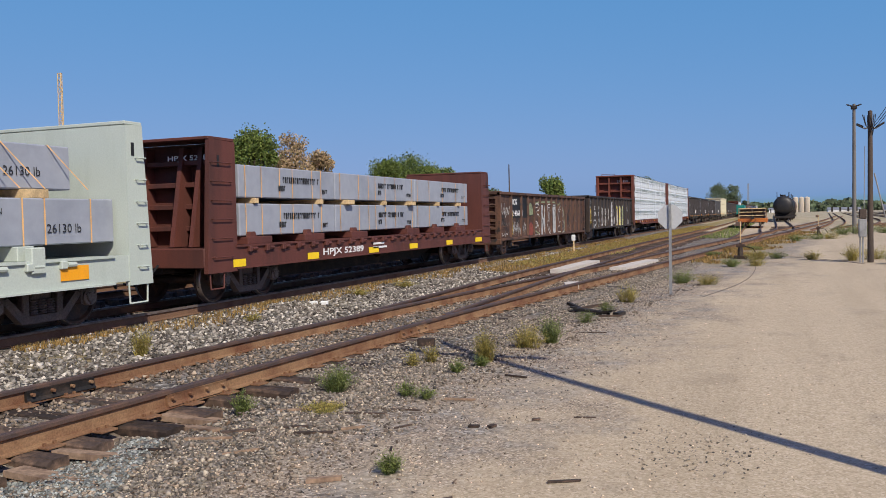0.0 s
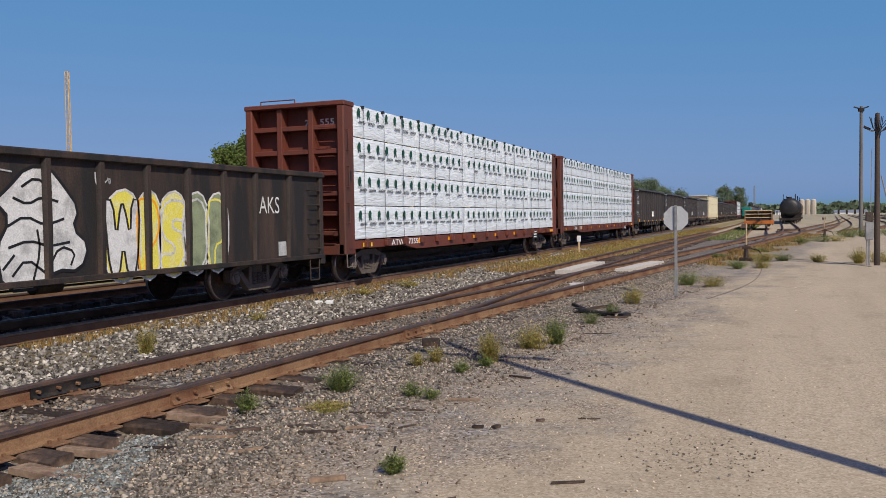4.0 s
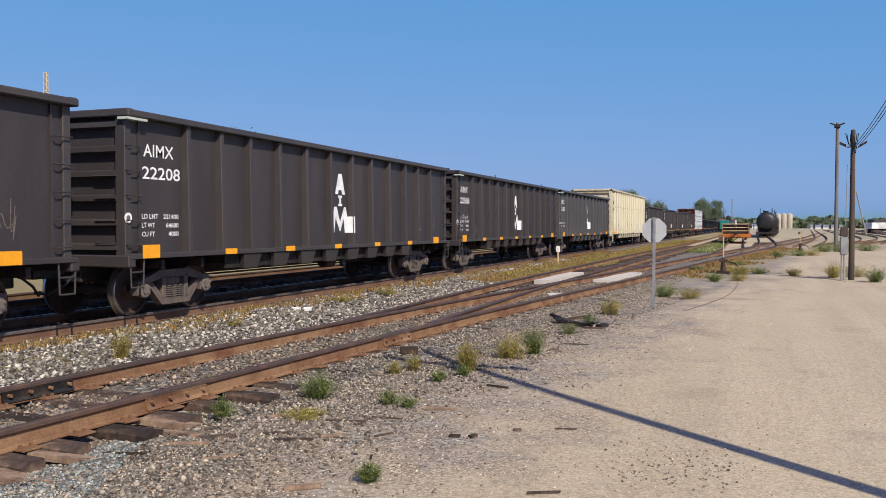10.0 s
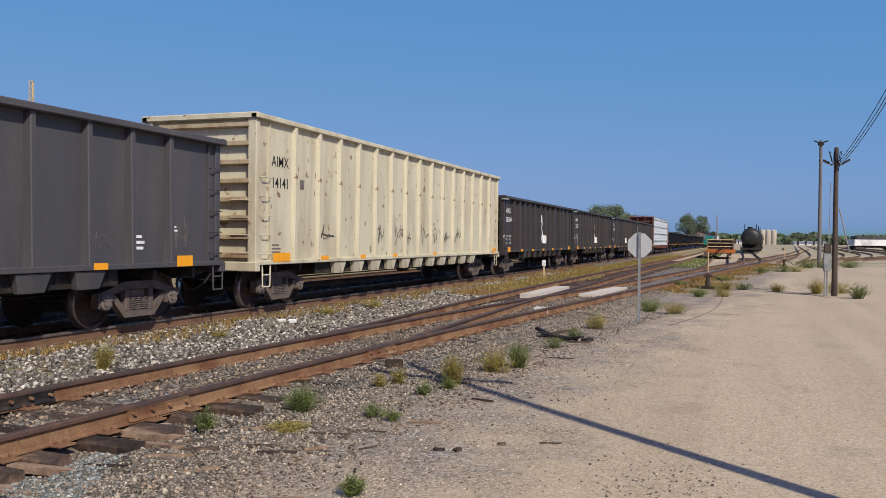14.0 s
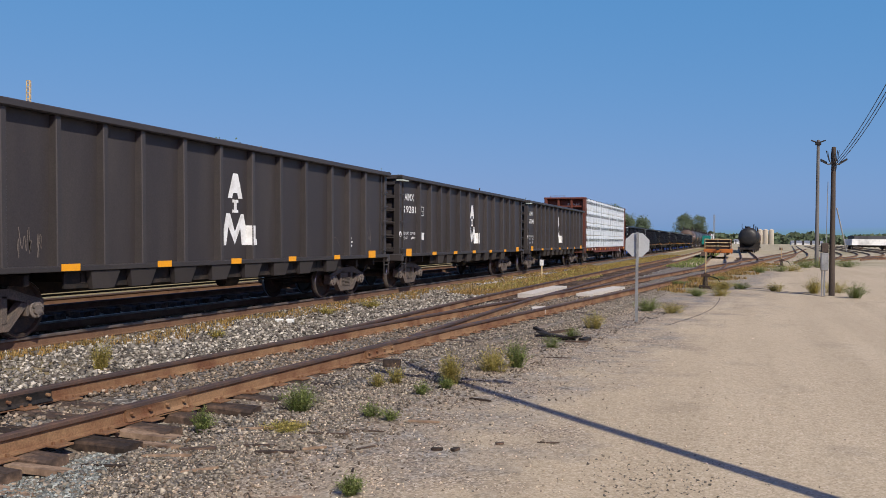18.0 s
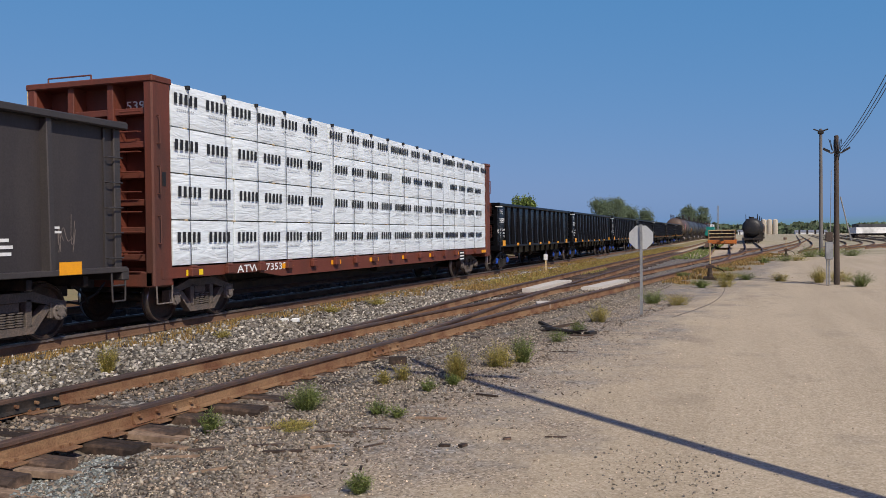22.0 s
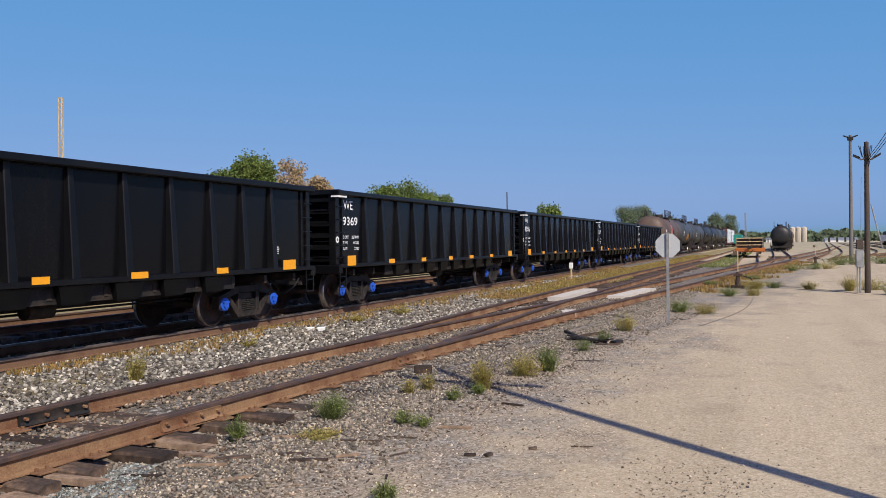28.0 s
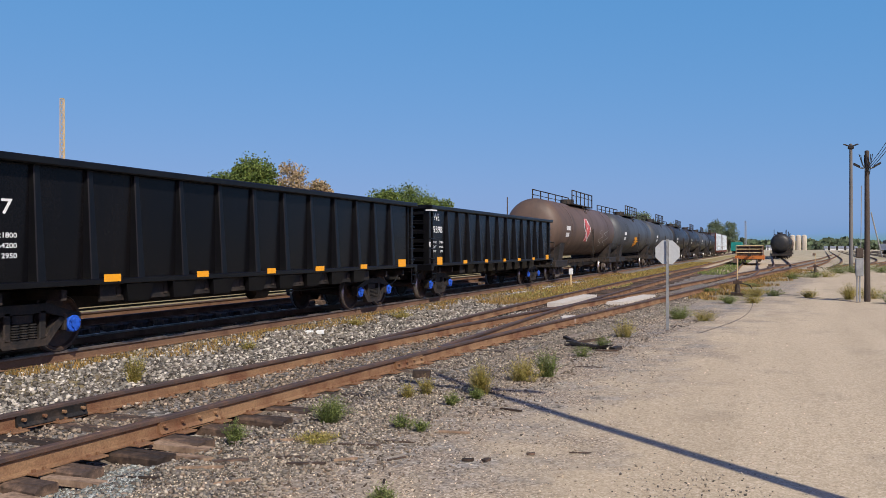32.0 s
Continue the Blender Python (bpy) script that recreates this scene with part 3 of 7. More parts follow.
# ---- tracks ----
RAIL_PROFILE = [(-0.07, -0.172), (0.07, -0.172), (0.07, -0.16), (0.014, -0.148), (0.010, -0.05), (0.034, -0.036), (0.036, -0.006), (0.028, 0.0),
                (-0.028, 0.0), (-0.036, -0.006), (-0.034, -0.036), (-0.010, -0.05), (-0.014, -0.148), (-0.07, -0.16)]


def rail(path, off, parent, head, y0=None, y1=None, dz=0.0, side="rail_side"):
    """One rail swept along a centre line at a sideways offset; its running face is a part of its own."""
    pts = [p for p in path if (y0 is None or p[1] >= y0) and (y1 is None or p[1] <= y1)]
    s = Shape()
    n = len(RAIL_PROFILE)
    top = []
    for i, p in enumerate(pts):
        q, r = pts[max(0, i - 1)], pts[min(len(pts) - 1, i + 1)]
        d = Vector((r[0] - q[0], r[1] - q[1])).normalized()
        nrm = Vector((d.y, -d.x))
        c = Vector(p) + nrm * off
        s.v += [(c.x + nrm.x * a, c.y + nrm.y * a, z + dz) for a, z in RAIL_PROFILE]
        top.append([(c.x + nrm.x * a, c.y + nrm.y * a, dz + z) for a, z in ((-0.039, -0.036), (-0.0385, -0.006), (-0.029, 0.003), (0.029, 0.003), (0.0385, -0.006), (0.039, -0.036))])
    for i in range(len(pts) - 1):
        s.f += [(i * n + j, i * n + (j + 1) % n, (i + 1) * n + (j + 1) % n, (i + 1) * n + j) for j in range(n)]
    s.f += [tuple(range(n)), tuple(range((len(pts) - 1) * n, len(pts) * n))]
    r = part("rail", s, side, parent)
    h = Shape()
    for a in top:
        h.v += a
    h.f = [(6 * i + j, 6 * i + j + 1, 6 * i + j + 7, 6 * i + j + 6) for i in range(len(top) - 1) for j in range(5)]
    part("running_face", h, head, r)
    return r


def tie_mesh(seed):
    """A squared timber with flat faces, ragged ends, a few splits along its top and one crumbled edge."""
    rnd = random.Random(seed)
    s = Shape()
    w, l, c = 0.112, 1.28, 0.012
    xs = sorted([-l + rnd.uniform(0, 0.08), l - rnd.uniform(0, 0.10)] + [rnd.uniform(-l * 0.9, l * 0.9) for _ in range(4)])
    cut = rnd.uniform(-0.05, 0.05)
    for i, x in enumerate(xs):
        end = i in (0, len(xs) - 1)
        lost = rnd.uniform(0.0, 0.035) if end or rnd.random() < 0.4 else 0.0
        k = rnd.uniform(-0.03, 0.03)
        s.v += [(x + k, -w, -0.17), (x + k, -w, -c - lost), (x, -w + c + lost * 0.6, -lost * 0.5), (x, cut - 0.008, -0.002), (x, cut, -0.022), (x, cut + 0.009, -0.001),
                (x - k, w - c, -rnd.uniform(0, 0.008)), (x - k, w, -c), (x - k, w, -0.17)]
    n = 9
    for i in range(len(xs) - 1):
        s.f += [(i * n + j, i * n + (j + 1) % n, (i + 1) * n + (j + 1) % n, (i + 1) * n + j) for j in range(n)]
    s.f += [tuple(range(n)), tuple(range((len(xs) - 1) * n, len(xs) * n))]
    me = s.mesh("tie")
    me.materials.append(M["tie"])
    return me


TIES = [tie_mesh(i) for i in range(6)]


def track(name, path, label, head="rail_head", ties=0.54, y0=-8, y1=90, rails=True, dz=0.0, side="rail_side", sunk=0.0):
    top = thing(name, label, "railway track", kind="structure")
    if rails:
        rail(path, -GAUGE, top, head, dz=dz, side=side)
        rail(path, GAUGE, top, head, dz=dz, side=side)
    rnd = random.Random(len(name))
    y = max(y0, path[0][1])
    while ties and y < min(y1, path[-1][1]):
        x = float(np.interp(y, path[:, 1], path[:, 0]))
        x2 = float(np.interp(y + 0.5, path[:, 1], path[:, 0]))
        a = -math.degrees(math.atan2(x2 - x, 0.5)) + rnd.uniform(-1.5, 1.5)
        part("tie", TIES[rnd.randrange(6)], "tie", top, at=pose(x + rnd.uniform(-0.16, 0.20), y, -0.176 + dz - sunk, 0, 0, a + rnd.uniform(-1.5, 1.5)))
        y += ties + rnd.uniform(-0.07, 0.09)
    return top


main_track = track("track_main", MAIN, "running track with polished rails on dark ties and grey ballast", "rail_main", y0=-6, y1=110, side="rail_brown", sunk=0.02)
back_track = track("track_behind", BACK_TRACK, "rusty parallel track behind the running track", ties=0.6, y0=0, y1=70, side="rail_brown")
near_track = track("track_siding", NEAR, "rusty siding track with worn ties and a turnout", y0=-4, y1=75)
left_leg = track("track_turnout_leg", LEFT_LEG, "rusty turnout leg in dry grass", ties=0.6, y0=24, y1=80)
flat_track = track("track_flat_car", FLAT_TRACK, "rusty stub track in dry grass", ties=0)
tank_track = track("track_tank_car", TANK_TRACK, "rusty yard track under a parked tank car", ties=0.7, y0=66, y1=100)
for i, x0 in enumerate((7.5, 12.5, 17, 21.5, 26)):
    far_path = smooth_path([(75 + 6 * i, 3.5 + i * 2.4), (110 + 6 * i, x0), (420, x0 + 16)], 6)
    track("track_yard_%d" % (i + 1), far_path, "rusty yard track in sandy ground", ties=0)


# ---- rolling stock parts ----
WHEEL_R = 0.457
WHEELSET = Shape()
WHEELSET.tube((-1.0, 0, 0), (1.0, 0, 0), 0.085, n=12)
for sgn in (-1, 1):
    prof = [(0.66, 0.0), (0.66, 0.13), (0.70, 0.15), (0.715, 0.36), (0.685, 0.40), (0.685, 0.485), (0.712, 0.49), (0.722, 0.462), (0.80, 0.452), (0.815, 0.44), (0.815, 0.395),
            (0.765, 0.37), (0.745, 0.16), (0.80, 0.13), (0.80, 0.0)]
    WHEELSET.lathe([(sgn * a, r) for a, r in prof], 32, 0)
WHEELSET_ME = WHEELSET.mesh("wheelset")
WHEELSET_ME.materials.append(M["wheel"])
WHEELSET_ME.materials.append(M["tread"])
for p in WHEELSET_ME.polygons:
    rim = [math.hypot(WHEELSET_ME.vertices[k].co.y, WHEELSET_ME.vertices[k].co.z) for k in p.vertices]
    if 0.43 < min(rim) and max(rim) < 0.47:
        p.material_index = 1


def sideframe_mesh():
    s = Shape()
    t0, t1 = -0.07, 0.07
    top = [(-1.06, 0.50), (-1.02, 0.62), (-0.72, 0.70), (-0.42, 0.80), (0.42, 0.80), (0.72, 0.70), (1.02, 0.62), (1.06, 0.50), (0.78, 0.50), (0.70, 0.58), (0.36, 0.66),
           (-0.36, 0.66), (-0.70, 0.58), (-0.78, 0.50)]
    low = [(-0.76, 0.54), (-0.40, 0.16), (0.40, 0.16), (0.76, 0.54), (0.64, 0.58), (0.34, 0.28), (-0.34, 0.28), (-0.64, 0.58)]
    for poly in (top, low):
        n = len(poly)
        half = n // 2
        v = [(t0, y, z) for y, z in poly] + [(t1, y, z) for y, z in poly]
        f = [(i, (i + 1) % n, n + (i + 1) % n, n + i) for i in range(n)]
        for i in range(half - 1):
            q = (i, i + 1, n - 2 - i, n - 1 - i)
            f += [q, tuple(n + k for k in q)]
        s.add(v, f)
    for y in (-0.32, 0.32):
        s.box(t0, t1, y - 0.06, y + 0.06, 0.26, 0.70, 0.012)
    for y in (-0.89, 0.89):
        s.box(-0.09, 0.09, y - 0.17, y - 0.12, 0.36, 0.62, 0.01)
        s.box(-0.09, 0.09, y + 0.12, y + 0.17, 0.36, 0.62, 0.01)
        s.box(-0.10, 0.10, y - 0.13, y + 0.13, 0.56, 0.62, 0.01)
    # the casting is one piece: join its members inside
    heads = [0, 28, 44, 68, 92, 116, 140, 164, 188, 212]
    s.f += [(a, a + 1, b) for a, b in zip(heads, heads[1:]) if b + 1 < len(s.v)]
    return s.mesh("sideframe")


def springs_mesh():
    s = Shape()
    for y in (-0.16, 0.0, 0.16):
        coil = []
        for i in range(6):
            z = 0.29 + i * 0.038
            coil += [(z, 0.046), (z + 0.008, 0.072), (z + 0.022, 0.072), (z + 0.03, 0.046)]
        s.lathe(coil, 12, 2, (0.02, y, 0))
    s.f += [(0, 1, 288), (288, 289, 576)]
    return s.mesh("spring_nest")


def cap_mesh():
    s = Shape()
    s.lathe([(0.0, 0.0), (0.0, 0.135), (0.09, 0.135), (0.10, 0.12), (0.10, 0.085), (0.125, 0.075), (0.125, 0.0)], 16, 0)
    for i in range(3):
        a = 2.1 * i + 0.5
        s.tube((0.10, 0.095 * math.cos(a), 0.095 * math.sin(a)), (0.13, 0.095 * math.cos(a), 0.095 * math.sin(a)), 0.022, n=6)
    return s.mesh("bearing_cap")


FRAMES = {}


def truck(car, y, frame_mat="truck_rust", cap_mat="grey_cap"):
    """A two-axle truck under a car: bolster, side frames, springs, bearing caps and two wheelsets."""
    key = (frame_mat, cap_mat)
    if key not in FRAMES:
        b = Shape()
        b.box(-1.02, 1.02, -0.19, 0.19, 0.50, 0.66, 0.02)
        b.tube((0, 0, 0.64), (0, 0, 0.80), 0.2, n=14)
        for e in (-0.52, 0.52):
            b.box(-0.85, 0.85, e - 0.05, e + 0.05, 0.36, 0.44)
        me = [b.mesh("truck"), sideframe_mesh(), springs_mesh(), cap_mesh()]
        for x, k in zip(me, (frame_mat, frame_mat, frame_mat, cap_mat)):
            x.materials.append(M[k])
        FRAMES[key] = me
    bol, fr, spr, cap = FRAMES[key]
    tr = part("truck", bol, frame_mat, car, at=(0, y, 0))
    for sx in (-1, 1):
        part("sideframe", fr, frame_mat, tr, at=(sx * 1.0, 0, 0))
        part("spring_nest", spr, frame_mat, tr, at=(sx * 1.0, 0, 0))
        for a in (-0.89, 0.89):
            part("bearing_cap", cap, cap_mat, tr, at=pose(sx * 1.02, a, WHEEL_R, 0, 0, 0 if sx > 0 else 180))
    for a in (-0.89, 0.89):
        part("wheelset", WHEELSET_ME, "wheel", tr, at=(0, a, WHEEL_R))
    return tr


def coupler(car, y, sgn):
    s = Shape()
    s.box(-0.10, 0.10, min(y, y + sgn * 0.42), max(y, y + sgn * 0.42), 0.78, 0.96, 0.02)
    e = y + sgn * 0.42
    s.prism([(-0.16, min(e, e + sgn * 0.24)), (0.17, min(e, e + sgn * 0.24)), (0.20, max(e, e + sgn * 0.24)), (-0.12, max(e, e + sgn * 0.24))], 0.72, 1.00, 2)
    part("coupler", s, "grime", car)
    h = Shape()
    h.pipe([(0.32, y, 0.80), (0.34, y + sgn * 0.25, 0.62), (0.20, y + sgn * 0.5, 0.45), (0.06, y + sgn * 0.66, 0.50)], 0.022)
    part("air_hose", h, "cable", car)


def stirrup(car, x, y, w, z0, z1, material):
    s = Shape()
    s.pipe([(x, y, z1), (x, y + 0.02, z0), (x, y + w - 0.02, z0), (x, y + w, z1)], 0.016)
    return part("stirrup_step", s, material, car)


CROSS_ME = Shape().box(-1.35, 1.35, -0.05, 0.05, 0.84, 1.0).mesh("crossbearer")
CROSS_ME.materials.append(M["grime"])


def underframe(car, L, material="grime", trucks=(1.7, 1.7), cap="grey_cap", frame_mat="truck_rust", belly=0.0):
    if belly:
        s = Shape()
        s.prism([(3.0, 0.62), (4.2, belly), (L - 4.2, belly), (L - 3.0, 0.62)], -0.36, 0.36, 0)
        part("belly_sill", s, material, car)
    s = Shape()
    s.box(-0.33, 0.33, 0.1, L - 0.1, 0.62, 0.98, 0.02)
    for y in np.arange(1.0, L - 0.6, 1.15):
        part("crossbearer", CROSS_ME, material, car, at=(0, y, 0))
    part("center_sill", s, material, car)
    r = Shape()
    r.tube((-0.8, L * 0.45, 0.72), (-0.8, L * 0.45 + 1.0, 0.72), 0.2, n=12)
    r.tube((0.7, L * 0.52, 0.66), (0.7, L * 0.52 + 0.5, 0.66), 0.14, n=12)
    r.pipe([(0.5, 2.6, 0.6), (0.5, L - 2.6, 0.6)], 0.02)
    part("brake_gear", r, material, car)
    truck(car, trucks[0], frame_mat, cap)
    truck(car, L - trucks[1], frame_mat, cap)
    coupler(car, 0.0, -1)
    coupler(car, L, 1)


def rib_mesh(h, depth, width, flare=0.0, taper=0.0):
    """An upright hat-section rib with bevelled corners; its foot can stand wider and deeper than its head."""
    s = Shape()
    w0, w1, c = width / 2 + flare, width / 2, 0.014
    levels = ((0, w0, depth), (h, w1, taper)) if taper else ((0, w0, depth * 0.75), (h * 0.35, w1 + flare * 0.4, depth), (h, w1, depth))
    v, f = [], []
    for z, w, d in levels:
        v += [(0, -w - 0.02, z), (d - c, -w, z), (d, -w + c, z), (d, w - c, z), (d - c, w, z), (0, w + 0.02, z)]
    for i in range(0, len(v) - 6, 6):
        f += [(i + j, i + j + 1, i + j + 7, i + j + 6) for j in range(5)]
    f += [tuple(range(6)), tuple(range(len(v) - 6, len(v)))]
    return s.add(v, f).mesh("rib")


def gondola(label, L, z0, z1, ribs, paint, rib_paint, group, tabs=True, cap="grey_cap", rib_w=0.11, flare=0.0, hw=1.50, rough_end=6, frame_mat="truck_rust", tab_ys=None, inset=0.10, stile=0.0, trucks=(1.7, 2.0), taper=0.0, end_paint=""):
    """An open gondola: side sheets, ribs, chords, ribbed ends, ladders, floor and running gear. Its leading end is at y = 0."""
    car = thing("gondola_car", label, "freight car", group)
    px = hw - inset
    for sx in (-1, 1):
        s = Shape()
        a, b = sorted((sx * (px - 0.02), sx * px))
        s.box(a, b, 0.05, L - 0.05, z0, z1 - 0.05)
        part("side_sheet", s, paint, car)
        c = Shape()
        a, b = sorted((sx * (px - 0.06), sx * (hw + 0.02)))
        c.box(a, b, -0.06, L + 0.06, z1 - 0.12, z1, 0.02)
        part("top_chord", c, rib_paint, car)
        c = Shape()
        a, b = sorted((sx * (px - 0.1), sx * (hw + 0.01)))
        c.box(a, b, 0.0, L, z0 - 0.02, z0 + 0.07, 0.01)
        part("side_sill", c, rib_paint, car)
    key = rib_mesh(z1 - z0 - 0.19, inset, rib_w, flare, taper)
    if stile:
        st = Shape().box(px - 0.01, px + 0.035, -0.02, 0.02, z0 + 0.07, z1 - 0.12).mesh("ladder_stile")
        for y in (stile, L - stile):
            part("ladder_stile", st, rib_paint, car, at=(0, y, 0))
    for y in ribs:
        part("rib", key, rib_paint, car, at=(px, y, z0 + 0.07))
        part("rib", key, rib_paint, car, at=pose(-px, y, z0 + 0.07, 0, 0, 180))
    for y, sg in ((0.0, 1), (L, -1)):
        e = Shape()
        a, b = sorted((y + sg * 0.10, y + sg * 0.13))
        e.box(-px, px, a, b, z0, z1 - 0.05)
        part("end_sheet", e, paint, car)
        for i in range(rough_end):
            z = z0 + 0.18 + (z1 - z0 - 0.42) * i / (rough_end - 1)
            r = Shape()
            zz = 0.075
            r.prism([(y + sg * 0.11, z - zz), (y - sg * 0.03, z - zz * 0.55), (y - sg * 0.03, z + zz * 0.55), (y + sg * 0.11, z + zz)], -px + 0.35, px - 0.12, 0)
            part("end_rib", r, end_paint or rib_paint, car)
        c = Shape()
        a, b = sorted((y - sg * 0.06, y + sg * 0.12))
        c.box(-hw, hw, a, b, z1 - 0.12, z1 + 0.015, 0.02)
        part("end_chord", c, rib_paint, car)
        part("end_beam", Shape().box(-hw, hw, a, b, z0 - 0.16, z0 + 0.05, 0.02), rib_paint, car)
        for sx in (-1, 1):
            c = Shape()
            a, b = sorted((sx * (px - 0.16), sx * (px + 0.05 if stile else hw - 0.01)))
            ya, yb = sorted((y - sg * 0.01, y + sg * 0.15))
            c.box(a, b, ya, yb, z0, z1 - 0.1, 0.015)
            part("corner_post", c, rib_paint, car)
    wide, out = (0.34, px + 0.10) if stile else (0.42, hw + 0.02)
    for ya in ((stile - 0.35, L - stile + 0.01) if stile else (0.16, L - 0.60)):
        g = Shape().pipe([(px, 0, 0), (out, 0, 0), (out, wide, 0), (px, wide, 0)], 0.012, 5).mesh("ladder_rung")
        for i in range(5):
            part("ladder_rung", g, rib_paint, car, at=(0, ya, z0 + 0.22 + i * (min(z1 - z0, 2.4) - 0.3) / 5))
        yy, d = (-0.05, 0.05) if ya < 1 else (L + 0.05, -0.05)
        g2 = Shape().pipe([(px - 0.55, d, 0), (px - 0.55, 0, 0), (px - 0.13, 0, 0), (px - 0.13, d, 0)], 0.012, 5).mesh("end_rung")
        for i in range(4):
            part("end_rung", g2, rib_paint, car, at=(0, yy, z0 + 0.25 + i * 0.38))
        stirrup(car, hw - 0.03, ya, wide, z0 - 0.50, z0, rib_paint)
        stirrup(car, hw - 0.03, ya, wide, z0 - 0.24, z0 - 0.02, rib_paint)
    fl = Shape()
    fl.box(-px + 0.02, px - 0.02, 0.12, L - 0.12, z0 - 0.02, z0 + 0.04)
    part("floor", fl, "grime", car)
    if tabs:
        # sloped pockets hang below the sill, in front of a plain inner sill
        t = Shape()
        t.add([(0.0, -0.34, -0.02), (0.0, 0.34, -0.02), (-0.05, 0.25, -0.31), (-0.05, -0.25, -0.31), (-0.13, -0.34, -0.02), (-0.13, 0.34, -0.02), (-0.13, 0.25, -0.31), (-0.13, -0.25, -0.31)],
              [(0, 1, 2, 3), (4, 7, 6, 5), (0, 4, 5, 1), (3, 2, 6, 7), (0, 3, 7, 4), (1, 5, 6, 2)])
        tm = t.mesh("sill_tab")
        for sx in (-1, 1):
            a, b = sorted((sx * (hw - 0.16), sx * (hw - 0.20)))
            part("inner_sill", Shape().box(a, b, 2.9, L - 2.9, z0 - 0.30, z0 - 0.03), "grime", car)
        for y in (tab_ys if tab_ys is not None else [q for q in ribs if 3.0 < q < L - 3.0]):
            part("sill_tab", tm, rib_paint, car, at=(hw - 0.02, y, z0 - 0.01))
            part("sill_tab", tm, rib_paint, car, at=pose(-hw + 0.02, y, z0 - 0.01, 0, 0, 180))
    underframe(car, L, cap=cap, frame_mat=frame_mat, trucks=trucks)
    return car


def reflector(car, x, y, z, w=0.26, h=0.10, material="reflector"):
    s = Shape()
    s.box(x - 0.002, x + 0.005, y, y + w, z, z + h)
    return part("reflector", s, material, car)


def poly_mark(car, x, y, z, outlines, material="white_paint", name="painted_mark", scale=1.0):
    """Flat painted shapes on a side that faces +x; outlines of (along, up) points."""
    s = Shape()
    for o in outlines:
        n = len(s.v)
        s.v += [(x, y + a * scale, z + b * scale) for a, b in o]
        s.f.append(tuple(range(n, n + len(o))))
    return part(name, s, material, car)


TOWER_MARK = [  # two stacked peaks with a bar between them, above a stepped foot
    [(0.33, 0.98), (0.52, 1.50), (0.70, 1.50), (0.88, 0.98), (0.72, 0.98), (0.68, 1.09), (0.53, 1.09), (0.49, 0.98)],
    [(0.50, 0.95), (0.72, 0.95), (0.72, 0.89), (0.66, 0.89), (0.66, 0.74), (0.72, 0.74), (0.72, 0.68), (0.50, 0.68), (0.50, 0.74), (0.56, 0.74), (0.56, 0.89), (0.50, 0.89)],
    [(0.10, 0.0), (0.28, 0.66), (0.42, 0.66), (0.60, 0.28), (0.82, 0.66), (0.92, 0.66), (1.0, 0.42), (1.04, 0.42), (1.04, 0.0), (0.86, 0.0), (0.80, 0.36), (0.60, 0.02),
     (0.36, 0.38), (0.28, 0.0)],
]


# ---- the train, from its leading end: cars and where each starts along the train ----
TRAIN = []   # (thing, start along the train, length)


def couple(car, start, L):
    TRAIN.append((car, start, L))
    return car


AIM_RIBS = [1.62, 2.66, 3.68] + [4.84 + 1.184 * i for i in range(6)] + [11.92, 12.94, 13.98]
WE_RIBS = [1.60, 2.64, 3.68] + [4.83 + 1.158 * i for i in range(6)] + [11.77, 12.81, 13.85]


def car_marks(car, mark, number, x, lines=(), material="white_paint"):
    write(mark, car, x, 0.50, 2.81, 0.22, material, bold=0.009, width=0.81)
    write(number, car, x, 0.47, 2.42, 0.22, material, bold=0.012, width=1.02)
    for i, (a, b) in enumerate(lines):
        write(a, car, x, 0.45, 1.73 - i * 0.155, 0.085, material, bold=0.012, width=0.43 if len(a) > 5 else 0.34)
        write(b, car, x, 1.44 - 0.07 * len(b), 1.73 - i * 0.155, 0.085, material, bold=0.012, width=0.07 * len(b))


# sprayed pieces ----
def ribbon(s, pts, x, r, close=False):
    """A flat stroke along (along, up) points on a side that faces +x, joined at its bends."""
    P = [Vector(q) for q in pts]
    n = len(P)
    m = len(s.v)
    for i, q in enumerate(P):
        a = P[i - 1] if (i or close) else q
        b = P[(i + 1) % n] if (i < n - 1 or close) else q
        d = (b - a)
        d = d.normalized() if d.length > 1e-6 else Vector((1, 0))
        k = Vector((-d.y, d.x)) * r
        s.v += [(x, q.x + k.x, q.y + k.y), (x, q.x - k.x, q.y - k.y)]
    for i in range(n - 1 + close):
        j = (i + 1) % n
        s.f.append((m + 2 * i, m + 2 * i + 1, m + 2 * j + 1, m + 2 * j))


def soft(pts, closed):
    """Rounds the corners of a hand-drawn outline."""
    for _ in range(1):
        out = [] if closed else [pts[0]]
        for i in range(len(pts) if closed else len(pts) - 1):
            (a, b), (c, d) = pts[i], pts[(i + 1) % len(pts)]
            out += [(a * 0.75 + c * 0.25, b * 0.75 + d * 0.25), (a * 0.25 + c * 0.75, b * 0.25 + d * 0.75)]
        pts = out if closed else out + [pts[-1]]
    return pts


def piece(car, x, y, z, outline, fill, line="white_tag", r=0.026, w=1.0, h=1.0, inner=()):
    """A sprayed block: a filled outline, its contour and loose strokes inside it."""
    pts = soft([(y + a * w, z + b * h) for a, b in outline], True)
    if fill:
        poly_mark(car, x, 0, 0, [pts], fill, "graffiti")
    s = Shape()
    ribbon(s, pts, x + 0.003, r, True)
    part("graffiti_line", s, line, car)
    for k in inner:
        s = Shape()
        ribbon(s, soft([(y + a * w, z + b * h) for a, b in k], False), x + 0.004, r * 0.8)
        part("graffiti_line", s, line, car)


